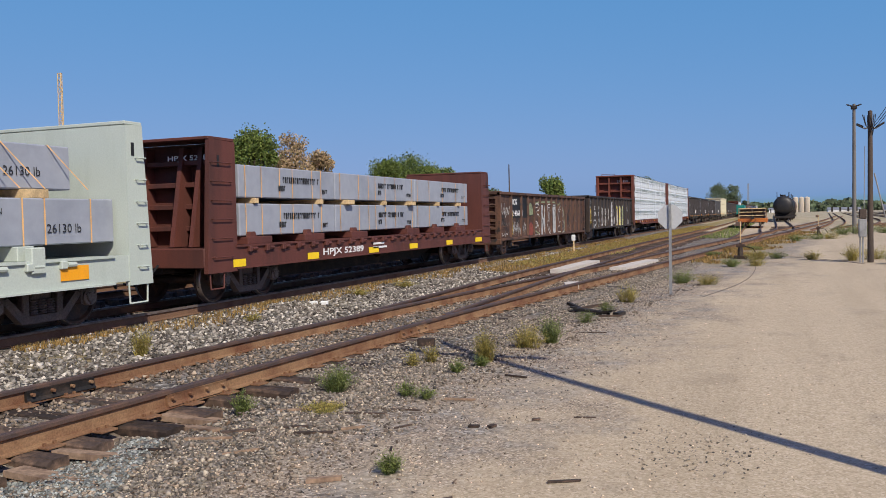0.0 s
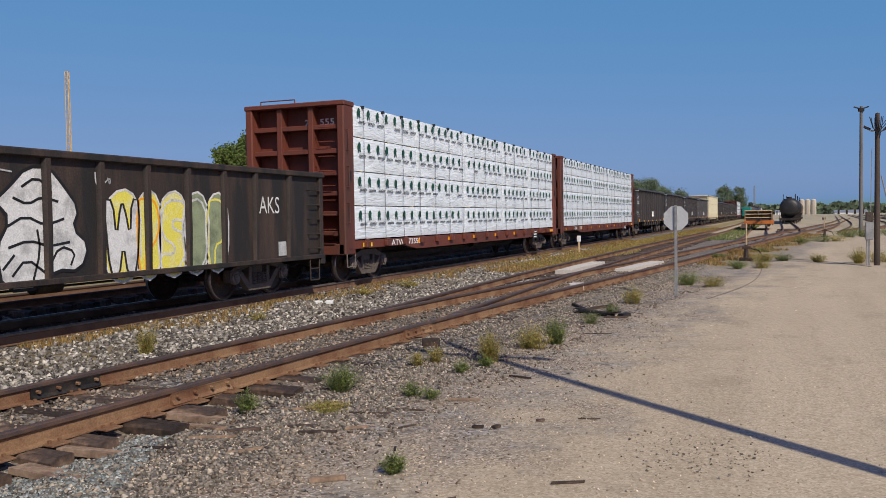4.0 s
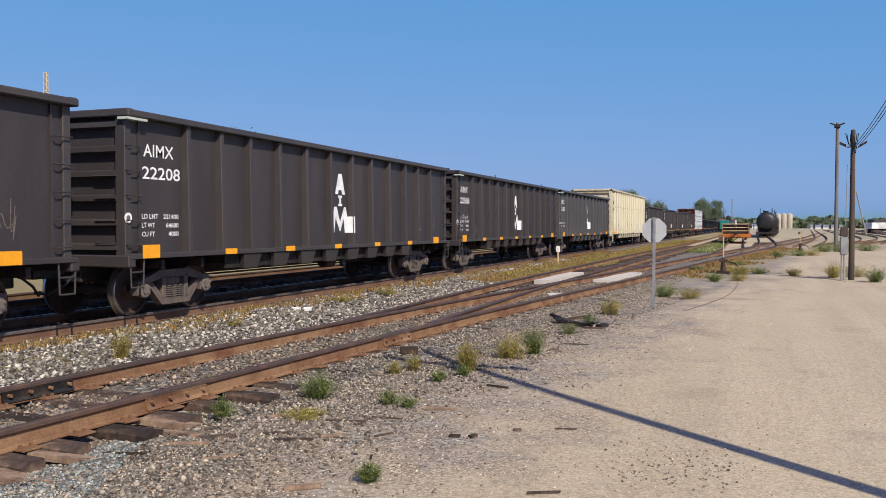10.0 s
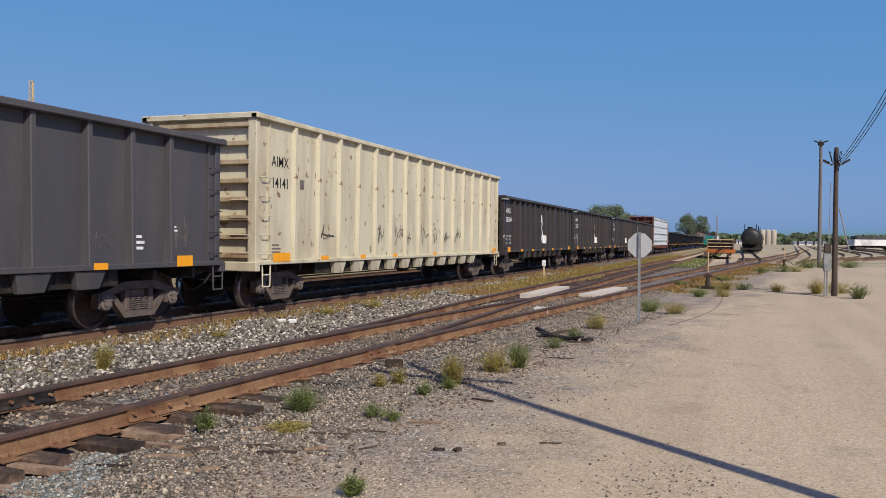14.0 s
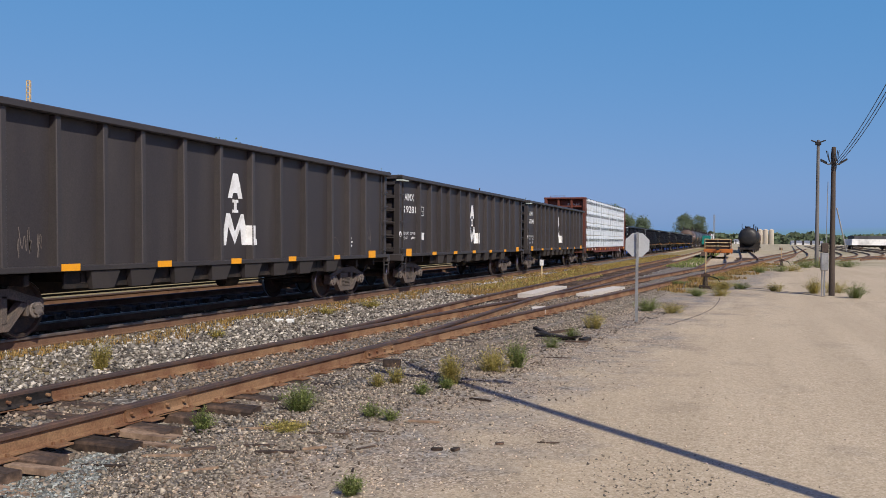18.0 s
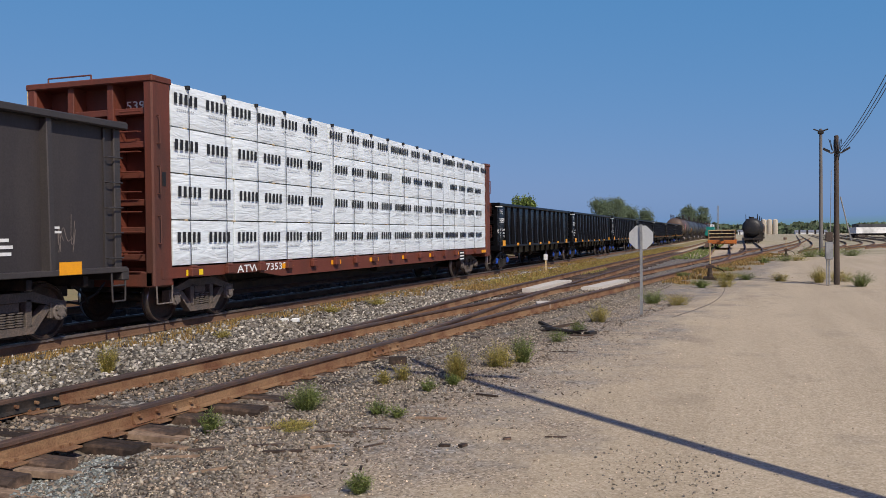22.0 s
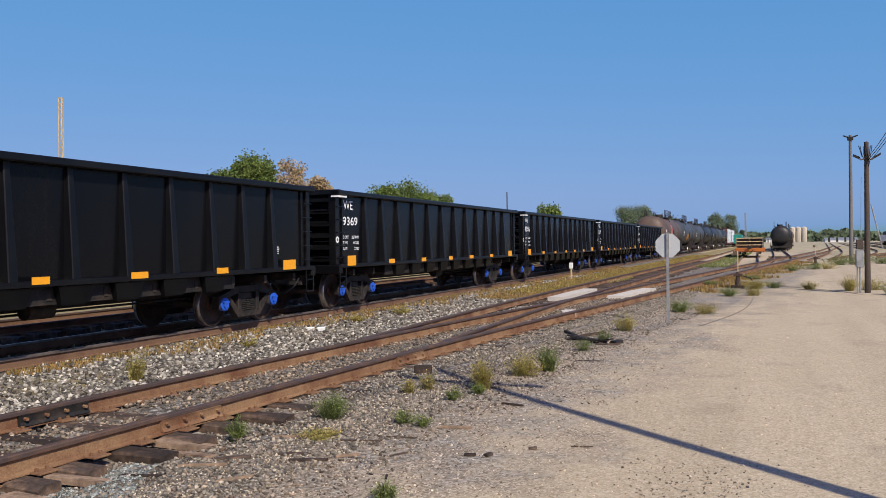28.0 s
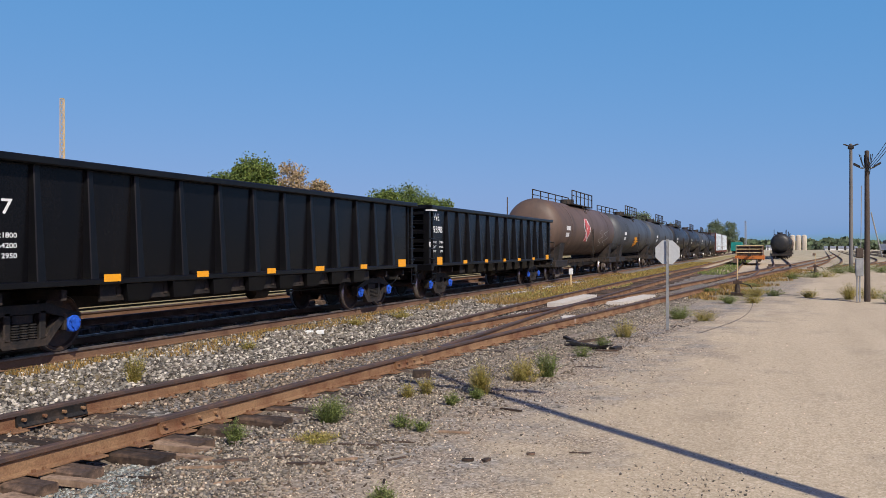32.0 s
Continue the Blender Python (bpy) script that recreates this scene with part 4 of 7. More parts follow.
def tags(car, x, y0, y1, z0, z1, n, seed, materials, r=0.03):
    """Quick sprayed scrawls: a few loose letter-like strokes for each one, with round bends."""
    rnd = random.Random(seed)
    w, h = (y1 - y0) / n, z1 - z0
    for i in range(n):
        cy = y0 + i * w
        for stroke in range(2):
            u, v, pts = rnd.uniform(0.0, 0.3), rnd.choice((0.0, 1.0)), []
            for k in range(rnd.randint(4, 6)):
                pts.append((cy + w * (u + 0.12 * rnd.uniform(-1, 1)), z0 + h * v))
                u = min(1.0, max(0.0, u + rnd.uniform(-0.25, 0.5)))
                v = min(1.0, max(0.0, (1.0 - v) * rnd.uniform(0.35, 1.0) + rnd.uniform(-0.1, 0.2)))
            s = Shape()
            ribbon(s, soft(soft(pts, False), False), x + 0.0004 * stroke, r * rnd.uniform(0.7, 1.1))
            part("graffiti", s, materials[(i + stroke) % len(materials)], car)


aim_base = gondola("dark grey open gondola car with ribbed sides and white lettering", 15.6, 1.06, 3.555, AIM_RIBS, "aim_paint", "aim_rib", "dark grey gondolas of the train", stile=0.36, inset=0.16, taper=0.12)
AIM_START = 110.5
for y, w, h in ((0.27, 0.38, 0.23), (2.67, 0.33, 0.11), (4.95, 0.33, 0.11), (7.28, 0.30, 0.11), (9.62, 0.28, 0.11), (11.95, 0.26, 0.11), (14.08, 0.40, 0.20)):
    reflector(aim_base, 1.512, y, 1.05, w + 0.06, h)
poly_mark(aim_base, 1.346, 7.27, 1.43, TOWER_MARK, name="white_emblem")
poly_mark(aim_base, 1.346, 7.27, 1.43, [[(1.20, 0.0), (1.20, 0.42), (1.32, 0.42), (1.38, 0.14), (1.46, 0.12), (1.46, 0.0)]], name="white_emblem")
foot = Shape()
foot.v = [(1.34 + 0.16 - 0.04 * (z - 1.13) / 2.30 + 0.005, y, z) for y, z in ((8.352, 1.43), (8.432, 1.43), (8.432, 1.85), (8.352, 1.85))]
foot.f = [(0, 1, 2, 3)]
part("white_emblem", foot, "white_paint", aim_base)
cheek = Shape()
cheek.v = [(1.346, 8.311, 1.43), (1.483, 8.330, 1.43), (1.475, 8.330, 1.85), (1.346, 8.311, 1.85)]
cheek.f = [(0, 1, 2, 3)]
part("white_emblem", cheek, "white_paint", aim_base)
bars(aim_base, 1.345, 13.0, 1.62, 0.40, 3, 0.05, 0.10)
bars(aim_base, 1.345, 14.1, 1.80, 0.22, 2, 0.035, 0.07)
tags(aim_base, 1.346, 12.1, 12.7, 1.35, 1.75, 1, 31, ["grey_cap"], 0.006)
tags(aim_base, 1.346, 14.25, 14.75, 1.4, 2.0, 2, 32, ["grey_cap"], 0.008)
disc = Shape()
disc.lathe([(1.388, 0.0), (1.395, 0.0), (1.395, 0.09), (1.388, 0.09)], 18, 0, (0, 0.06, 1.74))
part("round_decal", disc, "white_paint", aim_base)
part("decal_emblem", Shape().lathe([(1.394, 0.0), (1.399, 0.0), (1.399, 0.045), (1.394, 0.045)], 10, 0, (0, 0.06, 1.74)), "grey_cap", aim_base)
tip = Shape()
tip.box(1.30, 1.51, -0.08, 0.42, 3.385, 3.425)
part("corner_cap", tip, "sage_paint", aim_base)
AIM = [("22216", 110.5, "221400", "64600", "4000"), ("22208", 127.3, "", "", ""), ("22368", 144.0, "", "", ""), ("19153", 160.55, "222900", "63400", ""),
       ("22304", 197.75, "", "", ""), ("22285", 214.55, "", "", ""), ("19281", 231.2, "221100", "64901", ""), ("22043", 248.0, "", "", "")]
for i, (num, start, *lims) in enumerate(AIM):
    car = copy_thing(aim_base, Matrix())
    lines = [(a, b) for a, b in zip(("LD LMT", "LT WT", "CU FT"), lims) if b] or [("LD LMT", "221400"), ("LT WT", "64600"), ("CU FT", "4000")]
    car_marks(car, "AIMX", num, 1.346, lines=lines)
    if num in ("22368", "22285"):
        tags(car, 1.3465, 0.5, 1.45, 1.82, 2.06, 4, i + 60, ["silver_tag"], 0.008)
        tags(car, 1.3465, 2.0, 2.5, 1.26, 1.72, 3, i + 70, ["grey_cap"], 0.007)
    if num[0] == "1":
        p = Shape().box(1.343, 1.35, 1.98, 2.20, 2.36, 2.66)
        part("plate_mark", p, "white_paint", car)
        p = Shape().box(1.348, 1.353, 2.0, 2.18, 2.38, 2.64)
        part("plate_ground", p, "black_stencil", car)
        write("C", car, 1.356, 2.05, 2.42, 0.09)
        p = Shape().box(1.343, 1.35, 2.0, 2.26, 1.56, 1.80)
        part("white_decal", p, "white_paint", car)
    if start > 190:
        # the later cars carry their middle ribs and emblem a little nearer the leading end
        for o in car.children:
            kind = o.name.split(".")[0]
            if kind == "white_emblem" or kind in ("rib", "sill_tab") and 4.0 < o.location.y < 11.3:
                o.location.y -= 0.22
    if start == 160.55:
        for o in car.children_recursive:
            if o.type == "MESH" and o.data.materials[0] in (M["aim_paint"], M["aim_rib"]):
                o.material_slots[0].link = "OBJECT"
                o.material_slots[0].material = M["aim_faded"]
    couple(car, start, 15.6)
for o in [aim_base, *aim_base.children_recursive]:
    bpy.data.objects.remove(o)

we_base = gondola("glossy black open gondola car with white lettering and orange reflectors", 15.45, 1.08, 2.965, WE_RIBS, "black_paint", "black_rib", "black gondolas of the train", stile=0.35,
                  cap="blue_cap", flare=0.03, frame_mat="grime", inset=0.16, taper=0.06)
for y, w, h in ((0.35, 0.44, 0.25), (2.80, 0.37, 0.12), (5.12, 0.34, 0.11), (7.44, 0.32, 0.11), (9.45, 0.40, 0.11), (11.75, 0.36, 0.11), (14.1, 0.50, 0.21)):
    reflector(we_base, 1.512, y, 1.10, w, h)
bars(we_base, 1.346, 14.05, 1.60, 0.16, 4, 0.02, 0.045)
ring = Shape()
ring.lathe([(1.342, 0.045), (1.347, 0.045), (1.347, 0.075), (1.342, 0.075)], 16, 0, (0, 13.9, 1.66))
part("round_mark", ring, "white_paint", we_base)
disc = Shape()
disc.lathe([(1.388, 0.0), (1.395, 0.0), (1.395, 0.08), (1.388, 0.08)], 18, 0, (0, 0.05, 1.75))
part("round_decal", disc, "white_paint", we_base)
part("decal_emblem", Shape().lathe([(1.394, 0.0), (1.399, 0.0), (1.399, 0.04), (1.394, 0.04)], 10, 0, (0, 0.05, 1.75)), "grey_cap", we_base)
tip = Shape()
tip.box(1.30, 1.51, -0.08, 0.36, 2.79, 2.83)
part("corner_cap", tip, "white_paint", we_base)
for i, num in enumerate(("9399", "9337", "9342", "9369", "9396", "9397", "9398")):
    car = copy_thing(we_base, Matrix())
    write("WE", car, 1.346, 0.47, 2.51, 0.22, width=0.50, bold=0.008)
    write(num, car, 1.346, 0.43, 2.11, 0.22, width=0.80, bold=0.014)
    for j, (a, b) in enumerate((("LD LMT", "221800"), ("LT WT", "64200"), ("CU FT", "2950"))):
        write(a, car, 1.346, 0.38, 1.78 - 0.145 * j, 0.075, bold=0.014)
        write(b, car, 1.346, 1.30 - 0.066 * len(b), 1.78 - 0.145 * j, 0.075, bold=0.014, width=0.066 * len(b))
    couple(car, 286.95 + 16.72 * i, 15.45)
for o in [we_base, *we_base.children_recursive]:
    bpy.data.objects.remove(o)

cream = gondola("tall faded cream gondola car with rust stains and black lettering", 19.2, 1.02, 4.29, [1.68] + [2.88 + 1.15 * i for i in range(14)], "yellow_paint", "yellow_paint",
                "", rib_w=0.12, rough_end=8, stile=0.58, end_paint="cream_dirty")
write("AIMX", cream, 1.406, 0.70, 3.20, 0.24, "black_stencil", width=0.76, bold=0.006)
write("14141", cream, 1.406, 0.76, 2.72, 0.24, "black_stencil", width=0.66, bold=0.015)
for y, w, h in ((0.62, 0.75, 0.20), (2.9, 0.40, 0.10), (5.2, 0.32, 0.10), (7.5, 0.28, 0.10), (11.0, 0.28, 0.10), (18.2, 0.4, 0.2)):
    reflector(cream, 1.512, y, 1.06, w, h)
for i, y in enumerate((3.1, 6.55, 7.7, 8.85, 10.0, 11.15, 12.3, 13.45)):
    tags(cream, 1.406, y, y + 0.75, 1.45, 1.95 + 0.15 * (i % 3), 1, 50 + i, ["grime", "grey_cap"], 0.018)
part("stencil_frame", Shape().box(1.402, 1.406, 2.0, 2.2, 2.75, 2.98), "grey_cap", cream)
bars(cream, 1.405, 0.75, 1.45, 0.4, 3, 0.03, 0.08, "grey_cap")
couple(cream, 177.4, 19.2)


BLOCK_A = [(0.05, 0.0), (0.62, 0.02), (0.95, 0.25), (0.9, 0.55), (0.45, 0.62), (0.5, 0.75), (0.95, 0.72), (1.0, 1.0), (0.3, 1.02), (0.05, 0.8), (0.1, 0.5), (0.55, 0.38), (0.5, 0.25), (0.0, 0.28)]
BLOCK_B = [(0.1, 0.0), (0.35, 0.0), (0.5, 0.45), (0.62, 0.0), (0.9, 0.02), (1.05, 1.0), (0.78, 1.02), (0.72, 0.5), (0.55, 0.95), (0.45, 0.95), (0.3, 0.5), (0.22, 1.0), (-0.05, 1.0)]
BLOCK_C = [(0.15, 0.05), (0.6, -0.02), (0.95, 0.2), (1.0, 0.8), (0.7, 1.05), (0.25, 1.0), (0.0, 0.75), (0.02, 0.25)]
BLOCK_D = [(0.05, 0.0), (0.33, 0.02), (0.36, 0.35), (0.75, 0.4), (1.0, 0.65), (0.9, 0.95), (0.55, 1.05), (0.0, 1.0)]
DROP = [(0.15, 0.0), (0.85, 0.02), (1.0, 0.35), (0.85, 0.62), (0.98, 0.85), (0.6, 1.02), (0.35, 0.8), (0.1, 0.95), (-0.02, 0.5)]


# brown gondola and worn black gondola, both covered in graffiti
icg = gondola("rusty brown gondola car covered in graffiti", 15.6, 0.66, 2.56, [1.55, 3.02] + [4.05 + 1.02 * i for i in range(11)], "icg_paint", "icg_paint", "", tabs=False, rough_end=6, inset=0.08)
for y in (1.64, 5.12, 9.2, 12.3, 14.25):
    reflector(icg, 1.436, y, 0.95 if y > 3 else 0.85, 0.16 if y < 3 else 0.12, 0.95 if y < 2 or y > 14 else 0.45, "reflector_yellow")
bk = Shape().box(1.421, 1.426, 1.72, 4.0, 1.52, 2.36)
part("black_patch", bk, "black_stencil", icg)
write("ICG", icg, 1.43, 1.85, 2.06, 0.23, bold=0.02, width=0.62)
write("2 4664", icg, 1.43, 1.78, 1.60, 0.24, bold=0.02, width=1.12)
write("3", icg, 1.43, 3.16, 1.60, 0.24, bold=0.02, width=0.2)
piece(icg, 1.428, 4.1, 0.72, [(0.1, 0.0), (0.85, 0.0), (0.9, 0.35), (0.68, 0.6), (0.25, 0.6), (0.02, 0.3)], "red_tag", "black_stencil", 0.018)
piece(icg, 1.428, 4.2, 1.62, [(0.0, 0.0), (0.72, -0.02), (0.80, 0.18), (0.55, 0.52), (0.2, 0.56), (0.05, 0.3)], "green_tag", "black_stencil", 0.015, inner=[[(0.2, 0.05), (0.3, 0.4)], [(0.45, 0.05), (0.5, 0.4)]])
# one large piece of five block letters in brown and silver, edged pale green and white
backing = [(5.05, 0.68), (5.0, 1.9), (5.38, 2.19), (7.3, 2.22), (9.3, 2.22), (9.6, 2.05), (10.2, 2.27), (10.85, 1.66), (10.8, 1.5), (11.05, 0.95), (10.75, 0.68)]
piece(icg, 1.4255, 0, 0, backing, "icg_block", "green_tag", 0.03)
for outline, fill, line, inner in (
        ([(5.12, 0.74), (5.06, 1.0), (5.7, 1.12), (5.72, 1.3), (5.2, 1.38), (5.1, 1.95), (5.4, 2.12), (5.98, 2.12), (6.02, 1.85), (5.55, 1.8), (5.6, 1.68), (6.05, 1.6), (6.2, 1.15), (6.1, 0.70)], "icg_paint", "white_tag",
         [[(5.15, 1.75), (5.3, 1.95), (5.8, 1.97)], [(5.2, 1.2), (5.5, 1.3), (5.95, 1.1), (6.0, 0.85)]]),
        ([(6.2, 2.08), (6.78, 2.11), (6.58, 1.6), (6.84, 1.44), (6.91, 2.1), (7.29, 2.12), (7.31, 1.47), (7.22, 0.72), (6.9, 0.70), (6.62, 1.44), (6.54, 1.42), (6.67, 0.69), (6.22, 0.71), (6.35, 1.4)], "silver_tag", "black_stencil",
         [[(6.3, 1.98), (6.6, 1.98), (6.45, 1.5)], [(7.0, 1.95), (7.18, 1.95), (7.18, 1.2)]]),
        ([(7.42, 2.1), (8.22, 2.13), (8.36, 1.55), (8.38, 0.74), (7.83, 0.75), (7.59, 0.99), (7.35, 1.32), (7.75, 1.35), (7.62, 1.75)], "icg_paint", "white_tag",
         [[(7.6, 1.95), (8.0, 1.97), (7.85, 1.3), (7.65, 1.28)], [(7.75, 1.1), (7.9, 0.85), (8.2, 0.85)], [(8.1, 1.9), (8.25, 1.4)]]),
        ([(8.44, 2.12), (9.24, 2.14), (9.49, 1.77), (9.39, 1.29), (9.05, 1.07), (9.08, 0.71), (8.44, 0.74), (8.52, 1.4)], "silver_tag", "black_stencil",
         [[(8.8, 1.85), (8.8, 1.3), (9.0, 1.4), (9.05, 1.75), (8.8, 1.85)], [(8.55, 2.02), (9.15, 2.04)]]),
        ([(9.5, 1.75), (10.19, 2.14), (10.72, 1.66), (10.65, 1.52), (10.2, 1.5), (10.15, 1.38), (10.7, 1.3), (10.91, 0.98), (10.68, 0.70), (9.91, 0.79), (9.44, 0.78), (9.5, 1.05), (10.1, 1.08), (9.75, 1.3), (9.6, 1.5)], "icg_paint", "white_tag",
         [[(9.75, 1.72), (10.2, 1.95), (10.55, 1.62)], [(10.0, 1.3), (10.4, 1.2), (10.65, 1.0), (10.5, 0.85)]])):
    piece(icg, 1.428, 0, 0, outline, fill, line, 0.020, inner=inner)
tags(icg, 1.433, 0.15, 1.35, 1.55, 2.1, 2, 5, ["white_tag"], 0.014)
tags(icg, 1.433, 0.25, 1.2, 0.78, 1.0, 2, 15, ["white_tag"], 0.010)
tags(icg, 1.433, 1.85, 2.9, 0.78, 1.42, 3, 6, ["white_tag", "silver_tag"], 0.010)
tags(icg, 1.433, 3.12, 3.9, 0.78, 1.5, 2, 16, ["silver_tag", "white_tag"], 0.010)
tags(icg, 1.433, 13.25, 14.0, 1.45, 2.0, 1, 7, ["white_tag"], 0.018)
tags(icg, 1.4335, 1.9, 3.9, 0.85, 1.35, 4, 26, ["grey_cap", "silver_tag"], 0.014)
tags(icg, 1.4335, 0.2, 1.4, 1.15, 1.5, 2, 27, ["grey_cap"], 0.012)
tags(icg, 1.4335, 11.4, 13.2, 0.8, 1.3, 3, 28, ["icg_block", "grey_cap"], 0.02)
part("white_decal", Shape().box(1.422, 1.428, 13.3, 13.62, 1.12, 1.30), "white_paint", icg)
part("stencil_frame", Shape().box(1.422, 1.427, 12.1, 12.45, 0.9, 1.25), "silver_tag", icg)
couple(icg, 31.25, 15.6)

ic = gondola("worn black gondola car covered in white and yellow graffiti", 15.7, 0.74, 2.68, [1.15, 2.52] + [3.6 + 1.05 * i for i in range(10)] + [14.31], "ic_paint", "ic_paint", "", tabs=False, rough_end=5, inset=0.08)
for y in (0.30, 3.55, 6.73, 9.88, 11.96):
    reflector(ic, 1.436 if y > 0.5 else 1.5, y, 1.08, 0.12, 0.90 if y < 1 else 0.45, "reflector_yellow")
write("IC", ic, 1.43, 1.69, 1.85, 0.23, bold=0.015, width=0.27)
write("294", ic, 1.43, 1.69, 1.50, 0.25, bold=0.015, width=0.55)
write("932", ic, 1.43, 2.62, 1.50, 0.25, bold=0.015, width=0.58)
part("number_patch", Shape().box(1.421, 1.4255, 2.60, 3.30, 1.46, 1.80), "black_stencil", ic)
write("THE", ic, 1.431, 0.25, 1.92, 0.15, "silver_tag", width=0.5)
write("RAKE", ic, 1.431, 0.13, 1.62, 0.20, "silver_tag", width=0.75)
# three outlined letters, each a white contour with a grey shade inside
for outline, inner in (
        ([(3.72, 0.95), (3.80, 1.9), (4.15, 1.98), (4.45, 1.80), (4.35, 1.5), (4.50, 1.2), (4.30, 0.92)], [[(3.95, 1.15), (4.2, 1.2), (3.98, 1.32), (3.95, 1.15)], [(4.0, 1.6), (4.2, 1.72), (4.02, 1.8), (4.0, 1.6)], [(3.85, 1.0), (3.9, 1.8)]]),
        ([(4.78, 1.05), (5.1, 0.86), (5.42, 1.0), (5.48, 1.28), (5.05, 1.5), (5.1, 1.62), (5.42, 1.6), (5.45, 1.82), (5.05, 1.93), (4.78, 1.72), (4.82, 1.42), (5.2, 1.22), (5.1, 1.12), (4.85, 1.25)], [[(4.9, 1.7), (5.3, 1.75)], [(5.0, 1.0), (5.3, 1.1), (5.35, 1.2)]]),
        ([(5.66, 1.95), (6.1, 1.98), (6.42, 1.75), (6.38, 1.4), (6.08, 1.22), (6.0, 0.8), (5.85, 0.82), (5.75, 1.4)], [[(5.9, 1.75), (6.15, 1.72), (6.1, 1.5), (5.92, 1.45), (5.9, 1.75)]])):
    piece(ic, 1.4265, 0, 0, outline, "grey_cap", "white_tag", 0.045, inner=inner)
piece(ic, 1.4275, 1.46, 0.78, BLOCK_D, None, "silver_tag", 0.04, 0.85, 0.45, inner=[[(0.2, 0.1), (0.5, 0.5), (0.9, 0.2)]])
piece(ic, 1.4275, 2.55, 0.78, BLOCK_B, None, "silver_tag", 0.02, 0.95, 0.55)
tags(ic, 1.433, 2.7, 3.4, 1.85, 2.15, 2, 41, ["silver_tag"], 0.014)
tags(ic, 1.433, 4.75, 5.2, 1.97, 2.2, 1, 42, ["white_tag"], 0.018)
# a sprayed cluster of white rounded shapes
piece(ic, 1.428, 6.92, 0.68, [(0.1, 0.0), (0.75, 0.0), (1.0, 0.25), (1.5, 0.2), (1.68, 0.6), (1.35, 0.85), (1.5, 1.15), (1.2, 1.5), (0.95, 1.75), (0.55, 1.74), (0.25, 1.45), (0.0, 1.25), (0.25, 1.0), (0.0, 0.6)], "white_tag", "black_stencil", 0.024,
      inner=[[(0.2, 0.9), (0.5, 1.05), (0.85, 0.9), (1.2, 1.0)], [(0.3, 1.3), (0.55, 1.2), (0.8, 1.32), (1.1, 1.25)], [(0.25, 0.2), (0.5, 0.45), (0.85, 0.2)], [(0.2, 0.6), (0.55, 0.7), (0.9, 0.6), (1.3, 0.65)],
             [(0.9, 0.3), (1.1, 0.6), (1.4, 0.5), (1.3, 0.3)], [(0.45, 1.45), (0.7, 1.6), (0.95, 1.45)], [(0.1, 0.3), (0.3, 0.5)], [(0.6, 0.1), (0.75, 0.55), (0.7, 0.85)]])
for a, w, shape, fill, line in ((8.95, 0.75, BLOCK_B, "white_tag", "grime"), (9.65, 0.55, BLOCK_D, "yellow_tag", "reflector"), (10.2, 0.7, BLOCK_A, "yellow_tag", "white_tag"), (10.85, 0.65, BLOCK_C, "green_tag", "white_tag"), (11.5, 0.6, BLOCK_D, "green_tag", "yellow_tag")):
    piece(ic, 1.4265, a - 0.05, 0.64, BLOCK_C, "yellow_tag" if a < 10.8 else "green_tag", "white_tag", 0.02, w + 0.12, 1.45)
    piece(ic, 1.429, a, 0.72, shape, fill, line, 0.022, w, 1.25)
write("AKS", ic, 1.431, 13.2, 1.75, 0.35, "white_tag", width=0.75)
part("stencil_frame", Shape().box(1.422, 1.427, 13.9, 14.2, 0.85, 1.15), "silver_tag", ic)
for k, (y0, y1, z0, z1, n) in enumerate(((0.1, 0.9, 2.15, 2.45, 2), (0.1, 0.9, 1.1, 1.5, 3), (6.7, 7.2, 2.25, 2.5, 1), (8.7, 9.1, 2.15, 2.4, 1))):
    tags(ic, 1.433, y0, y1, z0, z1, n, 12 + k, ["silver_tag"], 0.012)
couple(ic, 48.1, 15.7)


